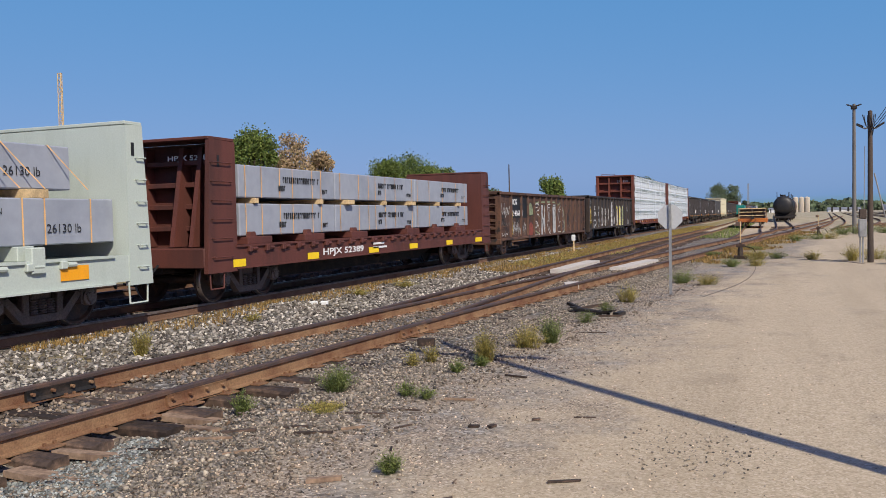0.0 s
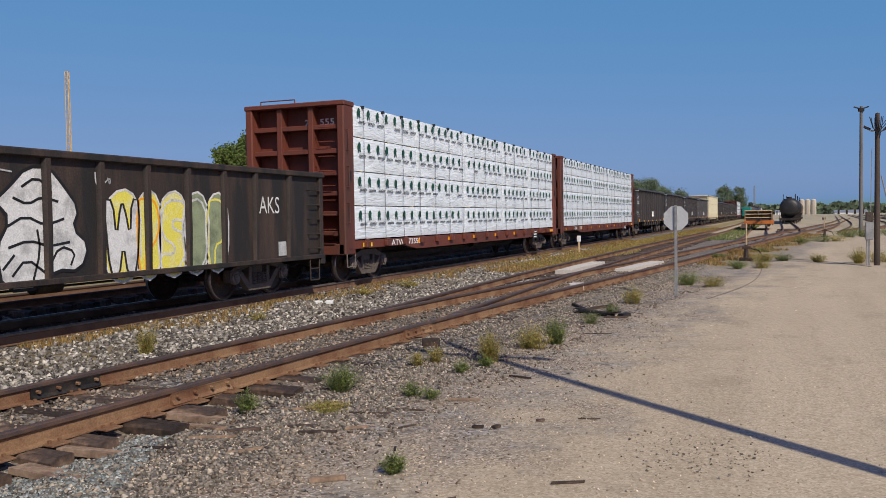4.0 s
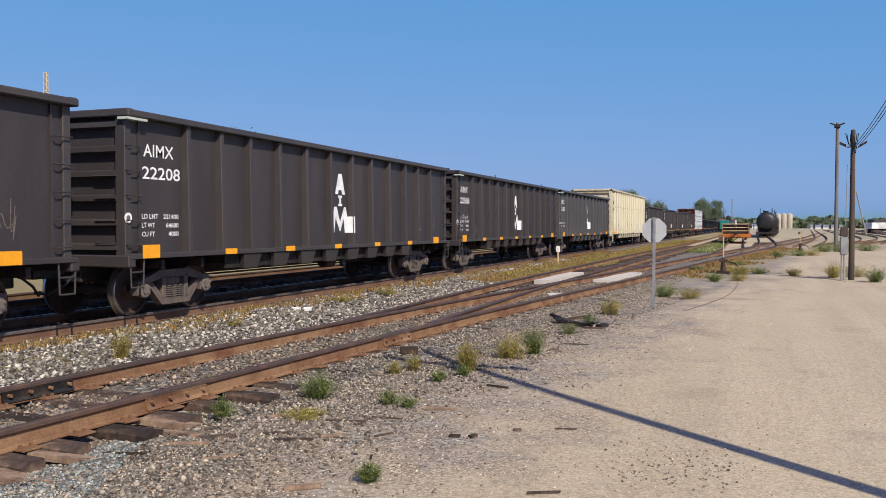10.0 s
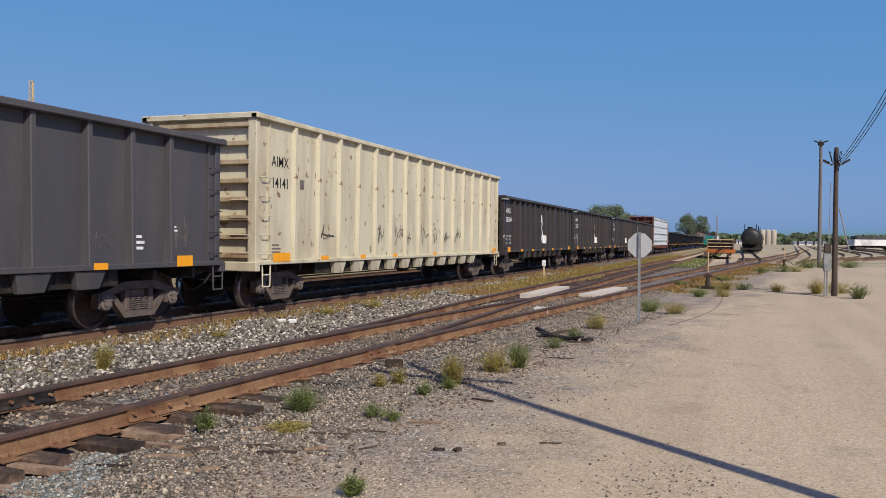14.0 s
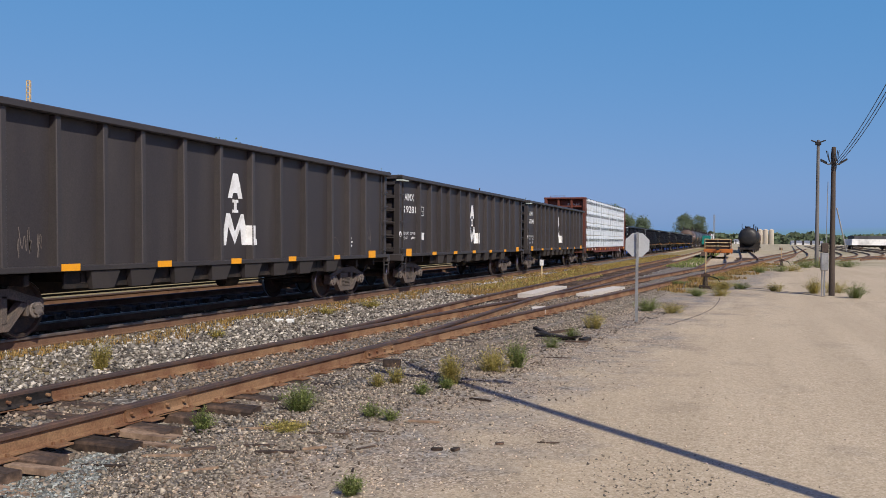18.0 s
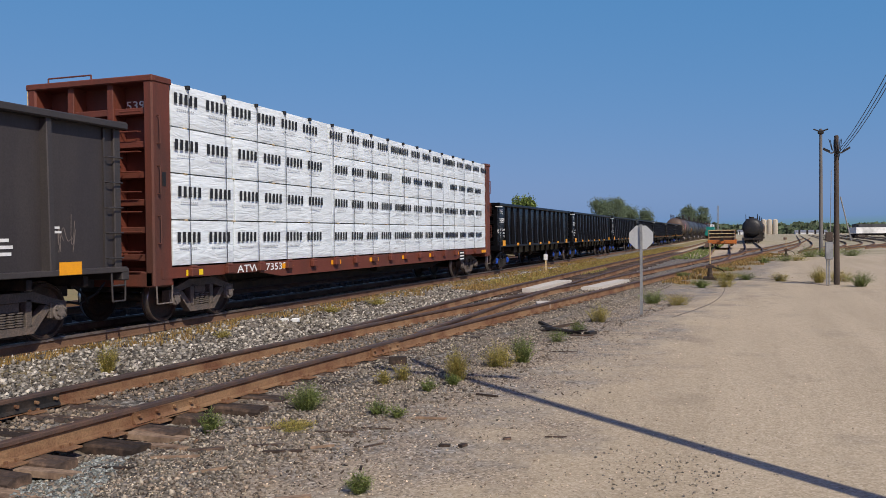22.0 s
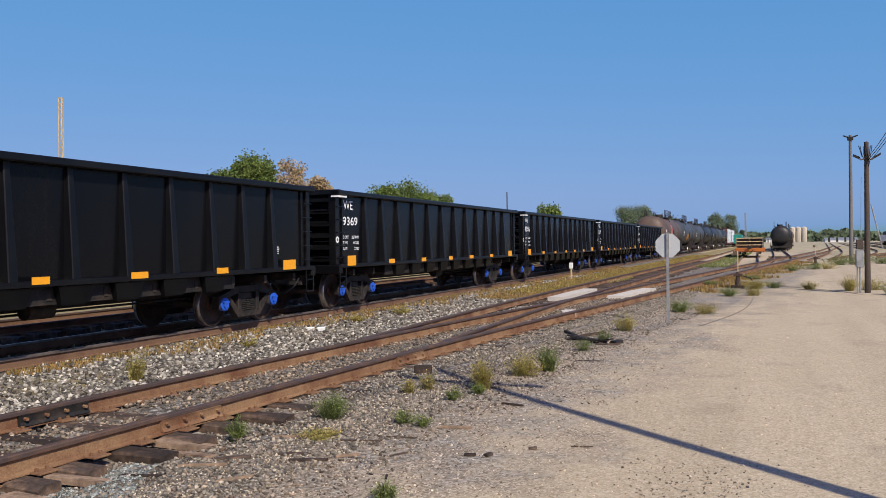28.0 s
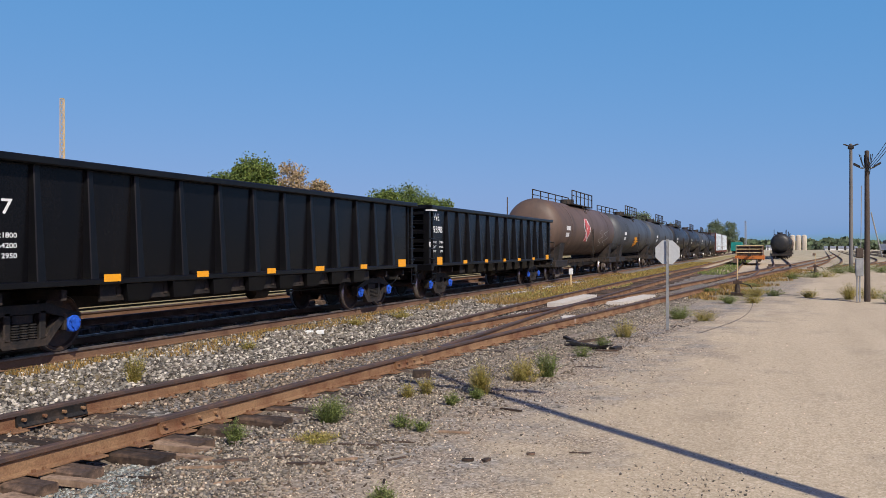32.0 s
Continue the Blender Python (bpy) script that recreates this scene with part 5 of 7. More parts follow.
# ---- bulkhead flat cars ----
def bulkhead_flat(name_label, L, paint, deck, top, group="", bw=0.95):
    car = thing("bulkhead_flat_car", name_label, "freight car", group)
    d = Shape()
    d.box(-1.36, 1.36, 0.9, L - 0.9, deck - 0.10, deck, 0.01)
    part("deck", d, paint, car)
    for sx in (-1, 1):
        s = Shape()
        a, b = sorted((sx * 1.36, sx * 1.46))
        s.prism([(0.3, deck - 0.42), (2.6, deck - 0.46), (L - 2.6, deck - 0.46), (L - 0.3, deck - 0.42), (L - 0.3, deck), (0.3, deck)], a, b, 0)
        part("side_sill", s, paint, car)
        fl = Shape()
        a, b = sorted((sx * 1.42, sx * 1.50))
        fl.box(a, b, 0.9, L - 0.9, deck - 0.03, deck + 0.01)
        fl.box(a, b, 0.9, L - 0.9, deck - 0.46, deck - 0.43)
        part("sill_flange", fl, paint, car)
        for i in range(int((L - 2.4) / 0.62)):
            y = 1.3 + i * 0.62
            p = Shape()
            a, b = sorted((sx * 1.44, sx * 1.53))
            p.box(a, b, y, y + 0.12, deck - 0.14, deck - 0.02, 0.012)
            p.tube((sx * 1.49, y + 0.13, deck - 0.08), (sx * 1.49, y + 0.30, deck - 0.08), 0.04, n=8)
            part("strap_winch", p, paint, car)
    for y, sg in ((0.0, 1), (L, -1)):
        ys = lambda a: y + sg * a
        for sx in (-1, 1):
            w = Shape()
            prof = [(ys(0.0), deck - 0.5), (ys(bw), deck - 0.5), (ys(bw), top - 0.02), (ys(0.16), top), ]
            a, b = sorted((sx * 1.38, sx * 1.475))
            w.prism(prof, a, b, 0)
            part("bulkhead_side", w, paint, car)
            g = Shape()
            for i in range(6):
                z = deck - 0.2 + i * 0.36
                g.pipe([(sx * 1.46, ys(0.15), z), (sx * 1.53, ys(0.15), z), (sx * 1.53, ys(bw - 0.2), z), (sx * 1.46, ys(bw - 0.2), z)], 0.012)
            part("ladder", g, paint, car)
            # no hole is cut: a flat black patch paints the slot's shaded inside
            h = Shape()
            a, b = sorted((sx * 1.477, sx * 1.482))
            h.box(a, b, ys(0.40) - 0.035, ys(0.40) + 0.035, top - 0.52, top - 0.30)
            part("lift_slot", h, "black_stencil", car)
        f = Shape()
        a, b = sorted((ys(bw - 0.08), ys(bw)))
        f.box(-1.38, 1.38, a, b, deck - 0.1, top - 0.02)
        part("bulkhead_face", f, paint, car)
        t = Shape()
        a, b = sorted((ys(0.14), ys(bw)))
        t.box(-1.46, 1.46, a, b, top - 0.01, top + 0.05, 0.01)
        part("bulkhead_cap", t, paint, car)
        for i, x in enumerate((-0.9, -0.45, 0.45, 0.9)):
            p = Shape()
            p.prism([(ys(0.25), deck), (ys(bw - 0.08), deck), (ys(bw - 0.08), top - 0.1), (ys(bw - 0.3), top - 0.1)], x - 0.05, x + 0.05, 0)
            part("bulkhead_post", p, paint, car)
        for z in np.linspace(deck + 0.35, top - 0.4, 4):
            p = Shape()
            a, b = sorted((ys(bw - 0.30), ys(bw - 0.08)))
            p.box(-1.38, 1.38, a, b, z - 0.05, z + 0.05, 0.01)
            part("bulkhead_beam", p, paint, car)
        e = Shape()
        a, b = sorted((ys(0.0), ys(bw)))
        e.box(-1.40, 1.40, a, b, deck - 0.40, deck - 0.02, 0.02)
        part("end_platform", e, paint, car)
        stirrup(car, 1.44, min(ys(0.1), ys(0.55)), 0.45, deck - 0.80, deck - 0.45, paint)
    underframe(car, L, trucks=(1.95, 1.95), belly=0.30)
    return car


def slab_bundle(start, y0, y1, z0, z1, texts, straps, hw=1.22, foot=0.0):
    """A long bundle in grey plastic with printed marks and orange straps."""
    ob = thing("wrapped_bundle", "long grey plastic-wrapped bundle with orange straps", "cargo bundle", "strapped bundles on the flat cars")
    s = Shape()
    s.box(-hw, hw, y0, y1, z0, z1, 0.02)
    part("wrapping", s, "board_bundle", ob)
    for i, y in enumerate(straps):
        st = Shape()
        e = foot * 2.6
        st.add([(hw + foot + 0.012, y + e - 0.013, z0), (hw + foot + 0.012, y + e + 0.013, z0), (hw + 0.012, y + 0.013, z1), (hw + 0.012, y - 0.013, z1), (-hw, y - 0.013, z1 + 0.008), (-hw, y + 0.013, z1 + 0.008)],
               [(0, 1, 2, 3), (3, 2, 5, 4)])
        part("strap", st, "orange_strap", ob)
    for y, z, text, size in texts:
        write(text, ob, hw + 0.015, y, z, size, "black_ink", width=len(text) * size * 0.62)
    TRAIN.append((ob, start, 0))
    return ob


hp = bulkhead_flat("brown bulkhead flat car with strap winches along its sill", 16.9, "brown_paint", 1.14, 3.18)
write("HPJX 52389", hp, 1.475, 4.35, 0.74, 0.20, bold=0.02, width=2.1)
bars(hp, 1.475, 7.0, 0.98, 0.9, 2, 0.05, 0.1)
write("HPJX 52389", hp, 0.12, 0.63, 2.80, 0.13, turn=FRONT, bold=0.02, width=1.05)
for y, w in ((0.80, 0.42), (3.64, 0.5), (6.75, 0.58), (9.4, 0.58), (12.36, 0.54), (15.2, 0.7)):
    reflector(hp, 1.474, y, 0.72, w, 0.15, "reflector_yellow")
couple(hp, 13.1, 16.9)
def printed_line(ob, y, z, chars, size, seed):
    """A line of small print as separate dark strokes."""
    rnd = random.Random(seed)
    for k in range(chars):
        if rnd.random() < 0.12:
            continue
        p = Shape()
        a, w = y + k * size * 0.62, size * 0.44
        if rnd.random() < 0.5:
            p.box(1.2345, 1.236, a, a + w, z, z + size)
        else:
            p.prism([(a, z), (a + w * 0.4, z), (a + w * 0.4, z + size * 0.7), (a + w, z + size * 0.7), (a + w, z + size), (a, z + size)], 1.2345, 1.236, 0)
        part("printed_mark", p, "black_ink", ob)


for a, b, tied, y in ((1.42, 5.42, (1.63, 2.22, 2.93, 3.46, 4.33, 4.74), 2.98), (5.46, 10.42, (5.7, 6.72, 7.29, 7.71, 8.34, 9.0, 10.2), 7.9), (10.46, 15.14, (10.62, 11.56, 12.71, 13.95, 14.8), 12.65)):
    for z0, z1 in ((1.31, 1.98), (2.10, 2.77)):
        ob = slab_bundle(13.1, a, b, z0, z1, [], tied)
        printed_line(ob, y, z0 + 0.34, 20, 0.135, int(a * 10))
        printed_line(ob, y - 0.1, z0 + 0.16, 4, 0.12, int(a * 10) + 1)
        printed_line(ob, b - 0.62, z0 + 0.13, 5, 0.10, int(a * 10) + 2)
for y, w in ((1.9, 0.14), (4.6, 0.16), (5.9, 0.34), (8.2, 0.14), (9.85, 0.34), (12.2, 0.14), (14.1, 0.18)):
    TRAIN.append((part("wood_blocking", Shape().box(-1.2, 1.22 + w * 0.4, y, y + w, 1.985, 2.095, 0.005), "lumber"), 13.1, 0))
    tagged(TRAIN[-1][0], "pale lumber blocking between stacked bundles", "timber block", "lumber blocking between bundles")
for y in (1.5, 3.75, 6.05, 9.55, 11.6, 13.6):
    b = Shape()
    b.box(-1.35, 1.35, y, y + 0.9, 1.142, 1.296, 0.01)
    b.prism([(y + 0.05, 1.16), (y + 0.40, 1.16), (y + 0.28, 1.40), (y + 0.12, 1.40)], 1.24, 1.34, 0)
    part("load_bolster", b, "brown_paint", hp)

sage = bulkhead_flat("pale green-grey bulkhead flat car with an orange reflector", 18.2, "sage_paint", 1.10, 3.25, bw=0.55)
reflector(sage, 1.474, 16.2, 0.78, 0.55, 0.22)
couple(sage, -6.6, 18.2)
for a, b in ((1.2, 5.9), (6.0, 11.0), (11.1, 17.6)):
    slab_bundle(-6.6, a, b, 1.32, 2.02, [(b - 1.39, 1.50, "26130 lb", 0.135), (b - 2.45, 1.78, "LO IN", 0.09)], [b - 0.51, b - 1.42, b - 1.82, b - 2.5, a + 0.6])
    slab_bundle(-6.6, a, b - 0.65, 2.16, 2.84, [(b - 1.92, 2.36, "26130 lb", 0.135)], [b - 1.10, b - 1.95, b - 2.4, a + 0.6], hw=0.98, foot=0.22)
    TRAIN.append((tagged(part("wood_blocking", Shape().box(-1.2, 1.20, b - 1.62, b - 1.30, 2.022, 2.155, 0.005), "lumber"), "pale lumber blocking between stacked bundles", "timber block",
                         "lumber blocking between bundles"), -6.6, 0))
for y in (2.0, 5.0, 9.0, 12.0, 15.6):
    b = Shape()
    b.box(-1.3, 1.30, y, y + 0.3, 1.102, 1.318, 0.01)
    b.box(1.38, 1.52, y + 0.05, y + 0.30, 0.92, 1.30, 0.015)
    part("load_bolster", b, "sage_paint", sage)


# ---- centerbeam flat cars with wrapped lumber ----
def centerbeam(L, front_number):
    car = thing("centerbeam_flat_car", "red-brown centerbeam flat car loaded with white-wrapped lumber", "freight car", "centerbeam cars of the train")
    d = Shape()
    d.box(-1.38, 1.38, 0.3, L - 0.3, 0.98, 1.06, 0.01)
    part("deck", d, "red_paint", car)
    for sx in (-1, 1):
        s = Shape()
        a, b = sorted((sx * 1.34, sx * 1.43))
        s.prism([(0.2, 0.86), (3.4, 0.86), (4.4, 0.72), (L - 4.4, 0.72), (L - 3.4, 0.86), (L - 0.2, 0.86), (L - 0.2, 1.06), (0.2, 1.06)], a, b, 0)
        part("side_sill", s, "red_paint", car)
        for i in range(int((L - 1.6) / 1.2)):
            y = 0.95 + i * 1.2
            p = Shape()
            a, b = sorted((sx * 1.43, sx * 1.53))
            p.box(a, b, y, y + 0.22, 0.88, 1.03, 0.012)
            p.tube((sx * 1.48, y + 0.02, 1.05), (sx * 1.48, y + 0.20, 1.05), 0.035, n=8)
            part("strap_winch", p, "red_paint", car)
    for y, sg in ((0.0, 1), (L, -1)):
        ys = lambda a: y + sg * a
        for sx in (-1, 1):
            w = Shape()
            a, b = sorted((sx * 1.22, sx * 1.42))
            c, e = sorted((ys(0.0), ys(0.52)))
            w.box(a, b, c, e, 0.72, 4.48, 0.03)
            part("bulkhead_post", w, "red_paint", car)
            g = Shape()
            for i in range(3):
                z = 1.5 + i * 0.9
                g.pipe([(sx * 1.42, ys(0.12), z), (sx * 1.49, ys(0.12), z), (sx * 1.49, ys(0.12), z + 0.5), (sx * 1.42, ys(0.12), z + 0.5)], 0.013)
            part("grab_iron", g, "red_paint", car)
            # the slot's dark inside is painted as a black patch on the post
            slot = Shape()
            a, b = sorted((sx * 1.422, sx * 1.428))
            slot.box(a, b, ys(0.30) - 0.05, ys(0.30) + 0.05, 2.55, 2.80)
            part("lift_slot", slot, "black_stencil", car)
        p = Shape()
        a, b = sorted((ys(0.40), ys(0.46)))
        p.box(-1.22, 1.22, a, b, 1.0, 4.44)
        part("bulkhead_sheet", p, "red_paint", car)
        c = Shape()
        a, b = sorted((ys(-0.02), ys(0.54)))
        c.box(-1.44, 1.44, a, b, 4.40, 4.52, 0.02)
        part("bulkhead_cap", c, "red_paint", car)
        for z in (1.25, 1.75, 2.25, 2.75, 3.3, 3.9):
            q = Shape()
            a, b = sorted((ys(0.10), ys(0.40)))
            q.box(-1.22, 1.22, a, b, z - 0.06, z + 0.06, 0.01)
            part("bulkhead_beam", q, "red_paint", car)
        for x in (-0.45, 0.45):
            q = Shape()
            a, b = sorted((ys(0.06), ys(0.40)))
            q.box(x - 0.07, x + 0.07, a, b, 1.0, 4.42, 0.01)
            part("bulkhead_stake", q, "red_paint", car)
        if sg > 0:
            g = Shape()
            for i in range(9):
                z = 1.0 + i * 0.36
                g.pipe([(0.72, ys(0.06), z), (0.72, ys(-0.02), z), (1.12, ys(-0.02), z), (1.12, ys(0.06), z)], 0.013)
            part("end_ladder", g, "red_paint", car)
            write("273539" if front_number else "273555", car, 0.1, ys(0.395), 3.98, 0.16, turn=FRONT, bold=0.01, width=0.85)
            hr = Shape()
            hr.pipe([(-1.0, ys(0.1), 4.5), (-1.0, ys(0.1), 4.62), (0.0, ys(0.1), 4.62), (0.0, ys(0.1), 4.5)], 0.015)
            part("hand_rail", hr, "red_paint", car)
        e2 = Shape()
        a, b = sorted((ys(0.0), ys(0.6)))
        e2.box(-1.38, 1.38, a, b, 0.72, 1.0, 0.02)
        part("end_platform", e2, "red_paint", car)
        stirrup(car, 1.42, min(ys(0.05), ys(0.5)), 0.45, 0.42, 0.74, "grey_cap")
    bm = Shape()
    bm.box(-0.06, 0.06, 0.5, L - 0.5, 3.9, 4.4, 0.01)
    for i in range(9):
        y = 1.6 + i * (L - 3.2) / 8
        bm.box(-0.06, 0.06, y - 0.12, y + 0.12, 1.06, 4.0)
    part("center_beam", bm, "red_paint", car)
    for y, w in ((0.9, 0.52), (4.42, 0.5), (6.85, 0.55), (9.2, 0.6), (11.6, 0.5), (14.0, 0.5), (16.6, 0.5), (L - 1.3, 0.6)):
        reflector(car, 1.434, y, 0.89, w, 0.11, "reflector" if y > 1 else "reflector_yellow")
    write("ATW 273539" if front_number else "ATW 273555", car, 1.436, 2.6, 0.87, 0.16, bold=0.012, width=2.0)
    cb = Shape()
    cb.box(1.434, 1.438, L - 4.1, L - 3.55, 0.66, 1.02)
    part("stencil_panel", cb, "black_stencil", car)
    for i in range(3):
        cb = Shape()
        z = 0.70 + i * 0.11
        cb.box(1.44, 1.443, L - 4.05, L - 3.60, z, z + 0.05)
        part("stencil_line", cb, "white_paint", car)
    # a strap runs from each winch up the load to a black corner guard
    ties = Shape().box(1.430, 1.436, -0.006, 0.006, 1.04, 4.42).mesh("strap")
    ties.materials.append(M["strap"])
    guards = Shape().box(1.34, 1.442, -0.035, 0.035, 4.41, 4.485, 0.01).mesh("corner_guard")
    guards.materials.append(M["black_stencil"])
    for i in range(int((L - 1.6) / 1.2)):
        y = 1.06 + i * 1.2
        if y < L - 0.6:
            part("strap", ties, "strap", car, at=(0, y, 0))
            part("corner_guard", guards, "black_stencil", car, at=(0, y, 0))
    underframe(car, L, trucks=(1.9, 1.9), belly=0.42)
    return car


WRAPS = {}


def wrap_mesh(w, h, depth, seed):
    """A plastic-wrapped bundle: taut, creased faces with soft corners, standing on z = 0."""
    rnd = random.Random(seed)
    nxs, nzs = max(6, int(w / 0.10)), 9
    s = Shape()
    off = rnd.uniform(0, 90)
    rowsv = []
    for face in (1, -1):
        for i in range(nxs + 1):
            for j in range(nzs + 1):
                y, z = w * i / nxs, h * j / nzs
                e = min(1, min(y, w - y) / 0.06) * min(1, min(z, h - z) / 0.05)
                d = noise.noise((y * 1.3 + off, z * 2.5, face)) * 0.022 + abs(noise.noise((y * 3 + z * 3 + off, z * 2 - y, 7))) * 0.018 - (1 - e) * 0.012
                s.v.append((depth / 2 * face + face * d, y, z))
    n1 = nzs + 1
    base = (nxs + 1) * n1
    for b in (0, base):
        for i in range(nxs):
            for j in range(nzs):
                q = b + i * n1 + j
                s.f.append((q, q + n1, q + n1 + 1, q + 1))
    for i in range(nxs):
        for j in (0, nzs):
            q = i * n1 + j
            s.f.append((q, q + n1, base + q + n1, base + q))
    for j in range(nzs):
        for i in (0, nxs):
            q = i * n1 + j
            s.f.append((q, q + 1, base + q + 1, base + q))
    me = s.mesh("wrapping")
    me.materials.append(M["wrap"])
    return me


def tree_mark():
    s = Shape()
    pts = [(-0.065, 0.0), (-0.06, 0.07), (-0.09, 0.12), (-0.08, 0.19), (-0.045, 0.235), (0.01, 0.25), (0.055, 0.22), (0.08, 0.16), (0.06, 0.10), (0.085, 0.0), (0.04, 0.0), (0.015, 0.075), (-0.01, 0.07), (-0.015, 0.0)]
    s.v = [(0, a, b) for a, b in pts]
    s.f = [tuple(range(len(pts)))]
    return s


def comb(spans):
    """Bars of a line of print on one thin base line."""
    s, last = Shape(), None
    for a, b, h in spans:
        m = len(s.v)
        s.v += [(0, a, 0.003), (0, b, 0.003), (0, b, h), (0, a, h), (0, a, 0.008)]
        s.f.append((m, m + 1, m + 2, m + 3, m + 4))
        if last is not None:
            s.f.append((last + 1, m, m + 4))
        last = m
    return s


MARK_TREE = tree_mark().mesh("green_mark")
MARK_TREE.materials.append(M["green_ink"])
MARK_BAR = comb([(0.0, 0.045, 0.055), (0.055, 0.10, 0.055), (0.11, 0.15, 0.055), (0.16, 0.205, 0.055), (0.215, 0.23, 0.085), (0.24, 0.285, 0.055), (0.295, 0.315, 0.08), (0.325, 0.37, 0.055)]).mesh("dark_word")
MARK_BAR.materials.append(M["word_ink"])
MARK_FINE = comb([(0.0, 0.10, 0.014), (0.12, 0.24, 0.014)]).mesh("fine_print")
MARK_FINE.materials.append(M["grey_ink"])
MARK_BLOCK = comb([(0.0, 0.095, 0.20), (0.160, 0.250, 0.20), (0.315, 0.405, 0.20), (0.470, 0.550, 0.20), (0.615, 0.705, 0.20)]).mesh("black_word")
MARK_BLOCK.materials.append(M["black_ink"])
MARK_FAINT = comb([(i * 0.06, i * 0.06 + 0.035, 0.03) for i in range(9)]).mesh("pale_print")
MARK_FAINT.materials.append(M["grey_ink"])


def lumber_load(start, L, breaks, kind, seed):
    """Four tiers of wrapped bundles on both sides of the center beam."""
    rnd = random.Random(seed)
    label = {"tree": "white-wrapped lumber bundle with green printed marks", "block": "white-wrapped lumber bundle with bold black printed marks", "plain": "plain white-wrapped lumber bundle"}[kind]
    for tier in range(4):
        z, high = (1.095, 1.955, 2.825, 3.685)[tier], (0.835, 0.845, 0.835, 0.78)[tier]
        shift = rnd.uniform(-0.12, 0.12)
        for i, (a, b) in enumerate(zip(breaks, breaks[1:])):
            a2 = a + (shift if i else 0) + 0.02
            b2 = b + (shift if i < len(breaks) - 2 else 0) - 0.02
            w = round(b2 - a2, 2)
            for sx in (1, -1):
                ob = thing("lumber_bundle", label, "lumber bundle", "wrapped lumber on the train")
                me = wrap_mesh(w, high, 1.28, seed * 100 + tier * 10 + i) if sx == 1 else WRAPS["far"]
                WRAPS["far"] = me
                at = Matrix.Translation((sx * 0.74, a2, z))
                part("wrapping", me, "wrap", ob, at=at)
                if sx == 1:
                    y = b2 if kind == "plain" else a2 + (0.18 if kind == "tree" else rnd.uniform(-0.05, 0.12))
                    while y < b2 - (0.25 if kind == "tree" else 0.5):
                        if kind == "tree":
                            part("printed_mark", MARK_TREE, "green_ink", ob, at=(1.412, y + 0.08, z + 0.48))
                            if rnd.random() < 0.92:
                                part("printed_word", MARK_BAR, "word_ink", ob, at=(1.412, y + 0.07, z + 0.36))
                            part("pale_print", MARK_FINE, "grey_ink", ob, at=(1.412, y + 0.12, z + 0.30))
                            y += 0.54
                        else:
                            part("printed_word", MARK_BLOCK, "black_ink", ob, at=(1.412, y + 0.04, z + 0.42))
                            part("pale_print", MARK_FAINT, "grey_ink", ob, at=(1.412, y + 0.12, z + 0.30))
                            y += 1.0
                TRAIN.append((ob, start, 0))
        for y in np.arange(breaks[0] + 0.4, breaks[-1], 1.6):
            sep = Shape().box(0.16, 1.38, y, y + 0.09, z + high + 0.001, z + high + 0.024)
            if tier < 3:
                TRAIN.append((tagged(part("spacer_board", sep, "lumber"), "thin lumber spacer between wrapped bundles", "timber spacer", "spacers in the lumber loads"), start, 0))


for start, L, breaks, kind, num in ((65.0, 21.0, (0.56, 4.4, 8.6, 12.8, 16.4, 20.46), "tree", 0), (87.0, 21.8, (0.56, 3.45, 7.65, 12.4, 16.9, 21.26), "tree", 0),
                                    (264.4, 21.3, (0.56, 2.55, 7.0, 11.65, 16.2, 20.76), "block", 1)):
    couple(centerbeam(L, num), start, L)
    lumber_load(start, L, breaks, kind, int(start))


